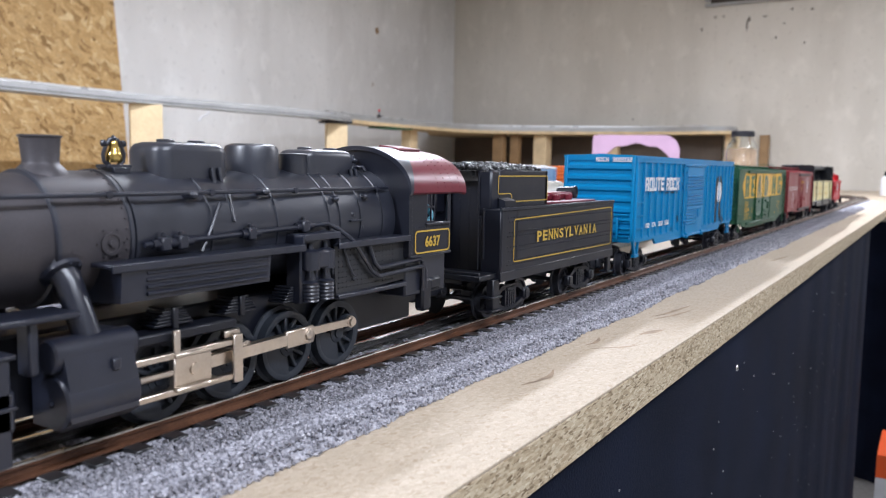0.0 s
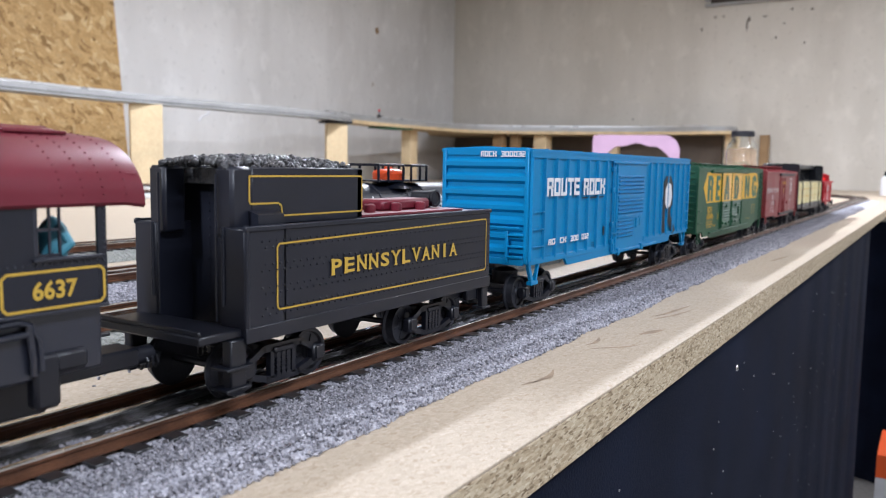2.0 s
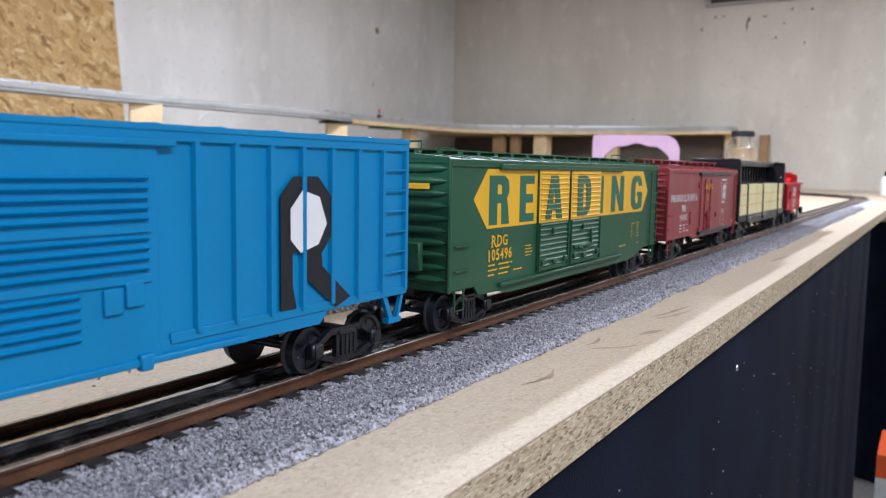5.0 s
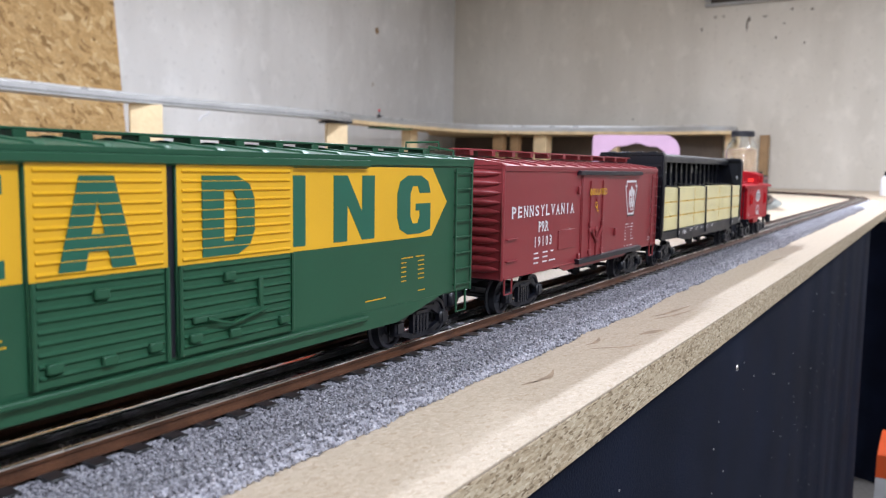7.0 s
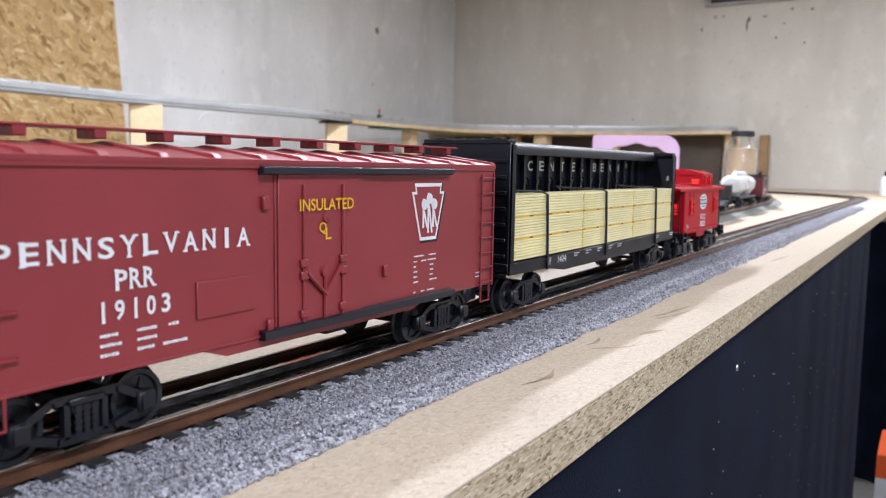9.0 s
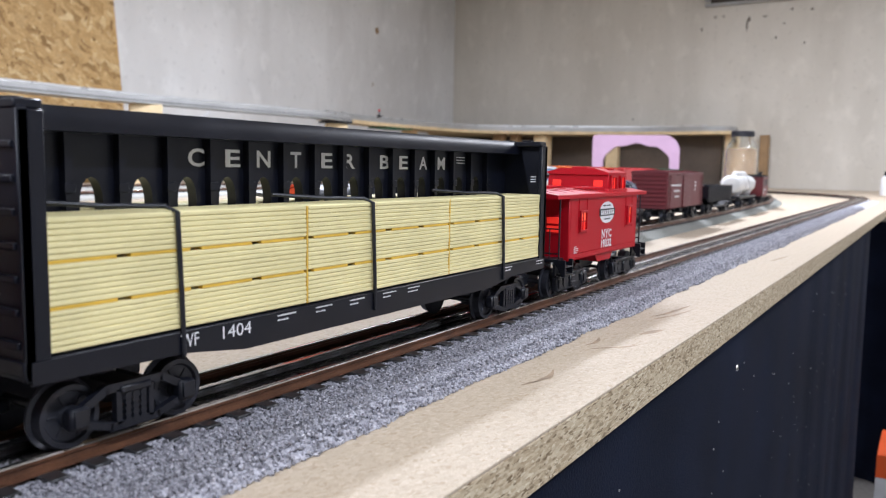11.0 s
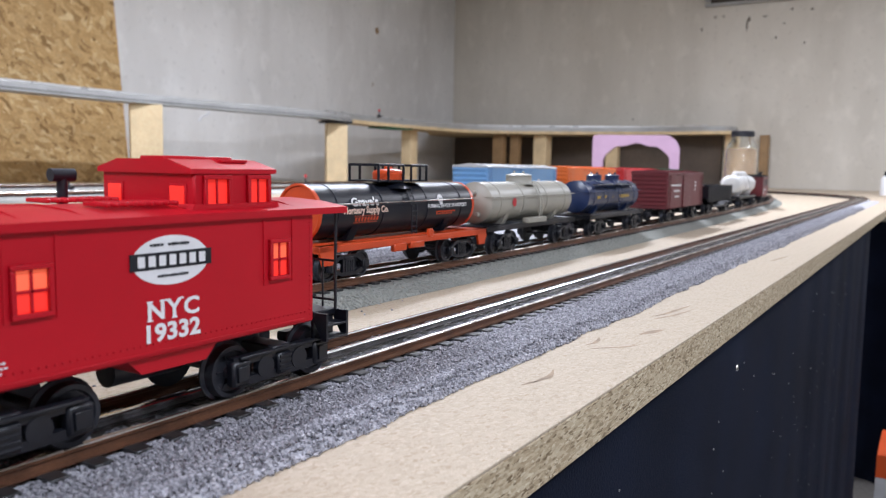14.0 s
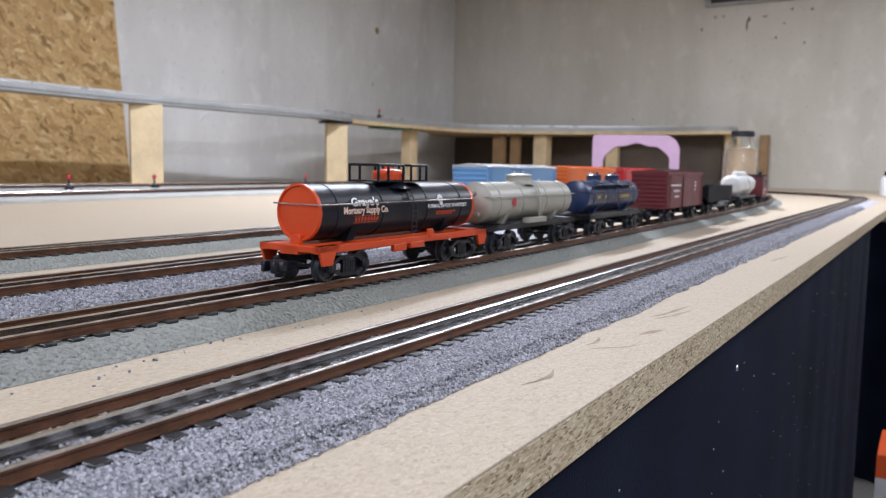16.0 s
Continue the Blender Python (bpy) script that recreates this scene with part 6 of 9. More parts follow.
    # handrails and pipes on both sides
    for s in (-1, 1):
        g = Geo()
        zr, xr = 0.0720, s * 0.0192
        g.tube([(s * 0.012, -0.0930, ZB + 0.020), (s * 0.018, -0.0930, ZB + 0.0155), (xr, -0.0900, zr), (xr, 0.0, zr), (xr, 0.0860, zr + 0.0003)], 0.0007, 8)
        for y in (-0.085, -0.050, -0.012, 0.028, 0.0780):
            g.turn((s * 0.0145, y, zr), (s, 0, 0), [(0, 0.0007), (0.0035, 0.0008), (0.0040, 0.0012), (0.0055, 0.0012), (0.0058, 0.0001)], 8)
        part("handrail", g, LOCO, t)
        g = Geo()
        zp = ZB - 0.0012
        xp = s * (RB + 0.0012)
        g.tube([(xp, -0.0400, zp - 0.001), (xp, 0.0, zp), (xp + s * 0.0006, 0.0430, zp + 0.0014), (xp + s * 0.0030, 0.0475, zp - 0.0010), (s * 0.0278, 0.0520, zp - 0.0055), (s * 0.0282, 0.0640, 0.0385), (s * 0.0282, 0.0690, 0.0360), (s * 0.0282, 0.1020, 0.0372), (s * 0.0282, 0.1035, 0.0350), (s * 0.0282, 0.1040, 0.0270)], 0.0009, 8)
        g.tube([(s * 0.0262, 0.0640, 0.0500), (s * 0.0276, 0.0660, 0.0420), (s * 0.0280, 0.0690, 0.0395), (s * 0.0282, 0.0980, 0.0405), (s * 0.0282, 0.1010, 0.0395), (s * 0.0282, 0.1020, 0.0300), (s * 0.0275, 0.1022, 0.0260)], 0.0010, 8)
        g.tube([(s * 0.0262, 0.0480, 0.050), (s * 0.0270, 0.0500, 0.0430), (s * 0.0268, 0.0530, 0.0385), (s * 0.0272, 0.0550, 0.0370), (s * 0.0270, 0.0525, 0.0365)], 0.0005, 6)
        for y, z in ((-0.0330, zp - 0.001), (-0.0265, zp - 0.0009), (0.0030, zp), (0.0300, zp + 0.0010)):
            g.box((xp, y, z), (0.0040, 0.0040, 0.0046), 0.0006)
            g.rod((xp, y - 0.0042, z), (xp, y + 0.0042, z), 0.0015, 10)
            g.rod((xp, y, z), (xp, y, z + 0.0034), 0.0008, 8)
        g.tube([(s * (RB * 0.93), -0.008, ZB + 0.0095), (s * (RB + 0.0004), -0.0125, ZB + 0.0030), (s * (RB + 0.001), -0.0180, ZB - 0.0060)], 0.0006, 6)
        for y, z in ((-0.0200, 0.0125), (0.0120, 0.0130), (0.060, 0.003), (0.066, -0.0025), (0.0500, 0.0095), (0.0690, 0.0100)):
            g.turn((s * RB * 0.98, y, ZB + z), (s, 0, 0), [(-0.004, 0.0013), (0.0010, 0.0013), (0.0014, 0.0010), (0.002, 0.0001)], 16)
        g.box((s * (RB + 0.0016), 0.0610, ZB + 0.0005), (0.0016, 0.0075, 0.0010), 0.0003)
        for yd in (-0.0020, 0.0735):
            for dy in (-0.0016, 0.0016):
                g.rod((s * 0.0098, yd + dy, 0.0800), (s * 0.0112, yd + dy, 0.0742), 0.0009, 8)
                g.tube([(s * 0.0112, yd + dy, 0.0745), (s * 0.0160, yd + dy * 0.6, 0.0712), (s * 0.0202, yd - 0.0010, 0.0620)], 0.0005, 6)
        part("piping", g, LOCO, t, "black moulded pipes and valves")
        # running board
        g = Geo()
        for y0, y1, z in ((-0.0560, 0.0235, 0.0520), (0.0225, 0.0430, 0.0556), (0.0420, 0.0905, 0.0512)):
            g.span(s * 0.0150, s * 0.0290, y0, y1, z - 0.0008, z + 0.0006, 0.0003)
            g.span(s * 0.0280, s * 0.0292, y0, y1, z - 0.0018, z + 0.0007, 0.0003)
        g.span(s * 0.0150, s * 0.0288, 0.0222, 0.0232, 0.0512, 0.0556, 0.0002)
        g.span(s * 0.0150, s * 0.0288, 0.0422, 0.0432, 0.0512, 0.0556, 0.0002)
        part("running_board", g, LOCO, t, "narrow black running board")
        # ribbed reservoir box under the running board
        g = Geo().prism([(s * 0.0120, 0.0505), (s * 0.0280, 0.0505), (s * 0.0272, 0.0410), (s * 0.0120, 0.0400)], 1, -0.0525, 0.0065)
        for k in range(4):
            z = 0.0492 - 0.0021 * k
            g.rod((s * 0.0278, -0.0440, z), (s * 0.0278, 0.0050, z), 0.0006, 6)
        part("air_cooler", g, LOCO, t, "long ribbed black box", rest="cooling_tube")
        # air pump
        g = Geo()
        for y in (0.0285, 0.0370):
            g.turn((s * 0.0262, y, 0.0305), (0, 0, 1), [(0, 0.0030), (0.0004, 0.0036)] + [(0.001 + 0.0007 * q, 0.0036 if q % 2 else 0.0033) for q in range(10)] + [(0.0082, 0.0022), (0.0120, 0.0018), (0.0122, 0.0037), (0.0190, 0.0037), (0.0194, 0.0030), (0.0200, 0.0012), (0.0222, 0.0010), (0.0223, 0.0001)], 16)
        g.span(s * 0.0180, s * 0.0255, 0.0240, 0.0415, 0.0300, 0.0550, 0.0006)
        g.box((s * 0.0275, 0.0330, 0.0465), (0.0042, 0.0130, 0.0068), 0.0008)
        for y in (0.0262, 0.0300, 0.0350, 0.0395):
            g.rod((s * 0.0280, y, 0.0400), (s * 0.0280, y, 0.0435), 0.0005, 6)
        part("air_pump", g, LOCO, t, "twin-cylinder black air pump")
        # firebox side with rivets
        g = Geo().prism([(0.0425, 0.0512), (0.0900, 0.0512), (0.0900, 0.0325), (0.0470, 0.0300), (0.0440, 0.0300)], 0, s * 0.0150, s * 0.0258)
        fb = part("firebox", g, FIREBOX, t, "riveted dark grey firebox side")
        g = Geo()
        for i in range(16):
            for j in range(8):
                g.box((s * 0.0259, 0.0455 + i * 0.0024, 0.0335 + j * 0.0021), (0.0005, 0.0006, 0.0006), 0.0001)
        tagged(part("rivets", g, FIREBOX, fb), kind="stuff")
        g = Geo().span(s * 0.0150, s * 0.0275, 0.0440, 0.0905, 0.0292, 0.0312, 0.0005)
        g.span(s * 0.010, s * 0.0265, 0.0900, 0.1230, 0.0240, 0.0430, 0.0008)
        part("ash_pan", g, LOCO, t)
        # cylinder block
        g = Geo()
        yc0, yc1 = -0.0735, -0.0505
        g.turn((s * 0.0262, yc0, 0.0168), (0, 1, 0), [(0, 0.0001), (0.0002, 0.0068), (0.0008, 0.0075), (yc1 - yc0 - 0.0008, 0.0075), (yc1 - yc0, 0.0068), (yc1 - yc0, 0.0001)], 32)
        g.turn((s * 0.0258, yc0 - 0.001, 0.0295), (0, 1, 0), [(0, 0.0001), (0.0002, 0.0042), (0.0008, 0.0048), (yc1 - yc0 + 0.002, 0.0048), (yc1 - yc0 + 0.003, 0.004), (yc1 - yc0 + 0.003, 0.0001)], 28)
        g.prism([(s * 0.0150, 0.0335), (s * 0.0262, 0.0342), (s * 0.0300, 0.0318), (s * 0.0328, 0.0210), (s * 0.0330, 0.0120), (s * 0.0280, 0.0090), (s * 0.0150, 0.0090)], 1, yc0 + 0.0012, yc1 - 0.0008)
        g.box((s * 0.0322, -0.058, 0.0255), (0.0016, 0.0024, 0.0034), 0.0006)
        g.rod((s * 0.0262, yc0 - 0.0008, 0.0168), (s * 0.0262, yc0 + 0.001, 0.0168), 0.0008, 8)
        cyl = part("cylinder_block", g, LOCO, t, "black steam cylinder and valve chest")
        g = Geo()
        g.tube([(s * 0.0150, -0.0650, 0.0540), (s * 0.0205, -0.0640, 0.0480), (s * 0.0245, -0.0615, 0.0330)], 0.0038, 18)
        g.turn((s * 0.0176, -0.0646, 0.0512), (s * 0.66, 0.1, -0.74), [(0, 0.0058), (0.0012, 0.0058), (0.0016, 0.0044), (0.0017, 0.0030)], 20)
        for q in range(8):
            a = q * math.pi / 4
            g.rod((s * (0.0176 + 0.0037 * math.cos(a)), -0.0646 + 0.0050 * math.sin(a), 0.0512 + 0.0033 * math.cos(a)), (s * (0.0188 + 0.0037 * math.cos(a)), -0.0644 + 0.0050 * math.sin(a), 0.0499 + 0.0033 * math.cos(a)), 0.0005, 6)
        part("steam_pipe", g, LOCO, t)
        # guides, crosshead and yoke
        xg = s * 0.0258
        g = Geo()
        g.box((xg, -0.0300, 0.0222), (0.0024, 0.0440, 0.0021), 0.0003)
        g.box((xg, -0.0300, 0.0106), (0.0024, 0.0440, 0.0021), 0.0003)
        g.box((xg + s * 0.0012, -0.0085, 0.0166), (0.0014, 0.0042, 0.0165), 0.0003)
        g.box((xg - s * 0.0008, -0.0095, 0.0250), (0.0020, 0.0070, 0.0024), 0.0004)
        g.box((xg + s * 0.0008, -0.0330, 0.0262), (0.0012, 0.0026, 0.0080), 0.0003)
        part("crosshead_guide", g, NICKEL, t, "nickel crosshead guide bars")
        g = Geo().span(s * 0.0150, s * 0.0245, -0.0520, -0.0060, 0.0262, 0.0296, 0.0006)
        for y in (-0.030, -0.002, 0.026):
            for q in range(6):
                g.box((s * 0.0180, y, 0.0310 + q * 0.0010), (0.0080, 0.0150 - 0.0016 * q, 0.0008), 0.0002)
            g.box((s * 0.0222, y, 0.0330), (0.0016, 0.0022, 0.0070), 0.0003)
        part("frame_rail", g, IRON, t, "black frame with leaf springs")
    part("frame", Geo().span(-0.0120, 0.0120, -0.0850, 0.1150, 0.0100, 0.0340, 0.0008), IRON, t)
    # cab
    x, y0, y1, zc0, zc1 = 0.0288, 0.0903, 0.1235, 0.0420, 0.0722
    cab = Geo()
    for s in (-1, 1):
        for a, b, c, d in ((y0, 0.1030, zc0, zc1), (0.1208, y1, zc0, zc1), (0.1030, 0.1208, zc0, 0.0565), (0.1030, 0.1208, 0.0706, zc1)):
            cab.span(s * (x - 0.0012), s * x, a, b, c, d, 0.0001)
    front = [(-x, zc0), (x, zc0), (x, zc1)] + [(x * math.cos(q), zc1 + 0.0172 * math.sin(q)) for q in np.linspace(0.12, math.pi - 0.12, 18)] + [(-x, zc1)]
    cab.prism(front, 1, y0 - 0.0010, y0)
    cab.span(-x + 0.001, x - 0.001, y0, y1, zc0, zc0 + 0.001, 0.0001)
    cabo = part("cab", cab, SATIN, t, "black riveted cab", rest="cab_panel")
    fx = Geo()
    for s in (-1, 1):
        for yy in (0.1072, 0.1100):
            fx.span(s * (x - 0.0008), s * (x - 0.0002), yy - 0.0003, yy + 0.0003, 0.0565, 0.0706, 0)
        for zz in (0.0570, 0.0637, 0.0700):
            fx.span(s * (x - 0.0008), s * (x - 0.0002), 0.1035, 0.1104, zz - 0.0004, zz + 0.0004, 0)
        fx.span(s * (x - 0.0008), s * (x - 0.0002), 0.1030, 0.1040, 0.0565, 0.0706, 0)
        fx.span(s * x, s * (x + 0.0012), 0.1020, 0.1215, 0.0556, 0.0564, 0.0002)
        fx.span(s * x, s * (x + 0.0006), y0, y1, zc0 - 0.0004, zc0 + 0.0006, 0.0002)
    part("cab_window", fx, LOCO, cabo, rest="window_bar")
    g = Geo()
    for s in (-1, 1):
        for k in range(17):
            z = zc0 + 0.0015 + k * 0.0018
            g.box((s * x, y0 + 0.0010, z), (0.0006, 0.0006, 0.0006), 0.0001)
            g.box((s * x, y1 - 0.0010, z), (0.0006, 0.0006, 0.0006), 0.0001)
        for k in range(17):
            g.box((s * x, y0 + 0.0015 + k * 0.0019, zc0 + 0.0016), (0.0006, 0.0006, 0.0006), 0.0001)
            g.box((s * x, y0 + 0.0015 + k * 0.0019, 0.0548), (0.0006, 0.0006, 0.0006), 0.0001)
    tagged(part("rivets", g, LOCO, cabo), kind="stuff")
    roof = Geo()
    def arch(r_add, flat):
        q = np.linspace(-0.02, math.pi + 0.02, 26)
        return [((x + 0.0016 + r_add) * math.cos(a), zc1 - 0.0015 + (0.0192 + r_add) * max(-0.05, math.sin(a)) ** 1.0) for a in q]
    rings = []
    for yy, drop in ((0.0895, 0), (0.1290, 0), (0.1350, 0.0008)):
        o = arch(0, 0)
        i = [(a * 0.965, b - 0.0009) for a, b in o[::-1]]
        rings.append([(a, yy + (0.003 * (1 - abs(a) / 0.031) if yy > 0.13 else 0), b - drop) for a, b in o + i])
    roof.loft(rings)
    rf = part("cab_roof", roof, MAROON, t, "glossy maroon arched cab roof")
    def cowl(y_of):
        o = [(a * 1.012, b + 0.0007) for a, b in arch(0, 0)]
        i = [(a * 0.985, b - 0.0012) for a, b in arch(0, 0)[::-1]]
        qs = list(np.linspace(-0.02, math.pi + 0.02, 26))
        return [(a, y_of(q), b) for (a, b), q in zip(o + i, qs + qs[::-1])]
    part("cab_cowl", Geo().loft([cowl(lambda q: 0.0880), cowl(lambda q: 0.0902 + 0.0160 * max(0.0, math.sin(q)) ** 2)]), LOCO, cabo, "smooth black cowl over the cab front")
    g = Geo()
    for yy in (0.1100, 0.1160, 0.1220, 0.1290):
        for a in np.linspace(0.1, math.pi - 0.1, 28):
            g.box(((x + 0.0017) * math.cos(a), yy, zc1 - 0.0015 + 0.0193 * math.sin(a)), (0.0004, 0.0005, 0.0004), 0.0001)
    g.box((0.0050, 0.1140, zc1 + 0.0180), (0.0100, 0.0150, 0.0014), 0.0004, Euler((0, radians(8), 0)))
    for dx in (0.0, 0.0100):
        g.rod((dx, 0.1060, zc1 + 0.0188 - dx * 0.15), (dx, 0.1240, zc1 + 0.0188 - dx * 0.15), 0.0006, 6)
    for s in (-1, 1):
        g.rod((s * (x + 0.001) * 0.92, 0.0895, zc1 + 0.0058), (s * (x + 0.001) * 0.92, 0.1340, zc1 + 0.0058), 0.0005, 6)
    part("roof_hatch", g, MAROON, rf, "maroon roof hatch and rivet rows")
    # engine driver figure, kept as one plain shape
    g = Geo()
    g.turn((0.0170, 0.1150, 0.0430), (0, 0, 1), [(0, 0.0030), (0.012, 0.0036), (0.020, 0.0038), (0.0225, 0.0020), (0.0235, 0.0001)], 14)
    g.tube([(0.0200, 0.1150, 0.0640), (0.0235, 0.1160, 0.0590), (0.0230, 0.1120, 0.0560)], 0.0014, 8)
    part("driver_figure", g, TEAL, t, "plain teal driver figure in the cab")
    part("backhead", Geo().span(-0.0150, 0.0150, 0.0905, 0.0965, 0.0430, 0.0760, 0.001), LOCO, t)
    # plate with number
    def outline(y0, y1, z0, z1, xx, w, parent, label):
        g = Geo()
        c = 0.0012
        pts = [(y0 + c, z0), (y1 - c, z0), (y1, z0 + c), (y1, z1 - c), (y1 - c, z1), (y0 + c, z1), (y0, z1 - c), (y0, z0 + c)]
        for a, b in zip(pts, pts[1:] + pts[:1]):
            strut(g, xx, xx + 0.00012, a, b, w)
        return part("gold_line", g, GOLD, parent, label)
    outline(0.0940, 0.1222, 0.0433, 0.0530, x + 0.0002, 0.0007, t, "thin gold border line")
    words("6637", 0.0050, GOLD, "lettering", t, on_side(x + 0.0003, 0.1080, 0.0481), width=0.0124, bold=0.03)
    # drivers and rods
    wheel = driver_mesh()
    for y in DRV_Y:
        w = part("driving_wheel", wheel, DRIVER, t, "spoked slate-black driving wheel", at=(0, y, D_R))
        WHEELS.append((w, (0, y, D_R), D_R))
    for s in (-1, 1):
        g = Geo()
        xr = s * 0.0208
        for a, b in zip(DRV_Y, DRV_Y[1:]):
            strut(g, xr, xr + s * 0.0012, (a, 0), (b, 0), 0.0030)
        for y in DRV_Y:
            g.turn((xr, y, 0), (s, 0, 0), [(-0.0002, 0.0001), (-0.0002, 0.0026), (0.0013, 0.0026), (0.0014, 0.0019), (0.0024, 0.0018), (0.0025, 0.0001)], 8 if y == DRV_Y[-1] else 18)
        rod = part("side_rod", g, NICKEL, t, "nickel side rod")
        RODS.append((rod, (0, 0, D_R), CRANK, D_R, PHASE))
        g = Geo()
        LR = 0.0560
        strut(g, xr + s * 0.0026, xr + s * 0.0040, (0, 0), (-LR, 0), 0.0040)
        g.turn((xr + s * 0.0024, 0, 0), (s, 0, 0), [(0, 0.0001), (0, 0.0034), (0.0018, 0.0034), (0.0020, 0.0022), (0.0026, 0.0020), (0.0027, 0.0001)], 18)
        g.box((xr + s * 0.0033, -0.0045, 0), (0.0018, 0.0150, 0.0066), 0.0006)
        g.turn((xr + s * 0.0040, 0, 0), (s, 0, 0), [(0, 0.0024), (0.0012, 0.0024), (0.0016, 0.0018), (0.0017, 0.0001)], 6)
        main = part("main_rod", g, NICKEL, t, "nickel main rod")
        g = Geo().box((xr + s * 0.0046, 0, 0), (0.0030, 0.0150, 0.0098), 0.0005)
        g.box((xr + s * 0.0050, 0, 0.0054), (0.0040, 0.0150, 0.0014), 0.0003)
        g.box((xr + s * 0.0056, 0.001, -0.0052), (0.0050, 0.0180, 0.0014), 0.0003)
        g.turn((xr + s * 0.0060, 0.0005, 0), (s, 0, 0), [(0, 0.0022), (0.0008, 0.0020), (0.0009, 0.0001)], 14)
        g.rod((xr + s * 0.0046, -0.006, 0), (xr + s * 0.0046, -0.0205, 0), 0.0011, 10)
        cross = part("crosshead", g, NICKEL, t, "nickel crosshead with piston rod")
        MAINRODS.append((main, cross, DRV_Y[2], LR))
    # pilot and front steps
    g = Geo().span(-0.0300, 0.0300, -0.0930, -0.0850, 0.0130, 0.0240, 0.0008)
    for s in (-1, 1):
        g.span(s * 0.0230, s * 0.0300, -0.0940, -0.0860, 0.0040, 0.0330, 0.0006)
        g.span(s * 0.0215, s * 0.0310, -0.0955, -0.0850, 0.0190, 0.0200, 0.0003)
        g.span(s * 0.0215, s * 0.0310, -0.0955, -0.0850, 0.0320, 0.0332, 0.0003)
        g.tube([(s * 0.026, -0.09, 0.033), (s * 0.024, -0.088, 0.040), (s * 0.020, -0.086, 0.052)], 0.0012, 8)
        g.span(s * 0.0150, s * 0.0290, -0.0900, -0.0660, 0.0395, 0.0412, 0.0004)
        g.span(s * 0.0200, s * 0.0260, -0.0790, -0.0760, 0.0250, 0.0400, 0.0006)
    part("pilot", g, LOCO, t, "black pilot beam and steps", rest="pilot_step")
    g = Geo().span(-0.0060, 0.0060, 0.1180, 0.1500, 0.0150, 0.0215, 0.0008)
    g.rod((0.003, 0.1400, 0.0180), (0.003, 0.1560, 0.0180), 0.0030, 12)
    g.box((0.0255, 0.1060, 0.0235), (0.0050, 0.0075, 0.0150), 0.0012)
    g.box((0.0250, 0.1130, 0.0280), (0.0060, 0.0100, 0.0060), 0.0012)
    part("drawbar", g, IRON, t, "black drawbar and hoses")
    return t


locomotive()


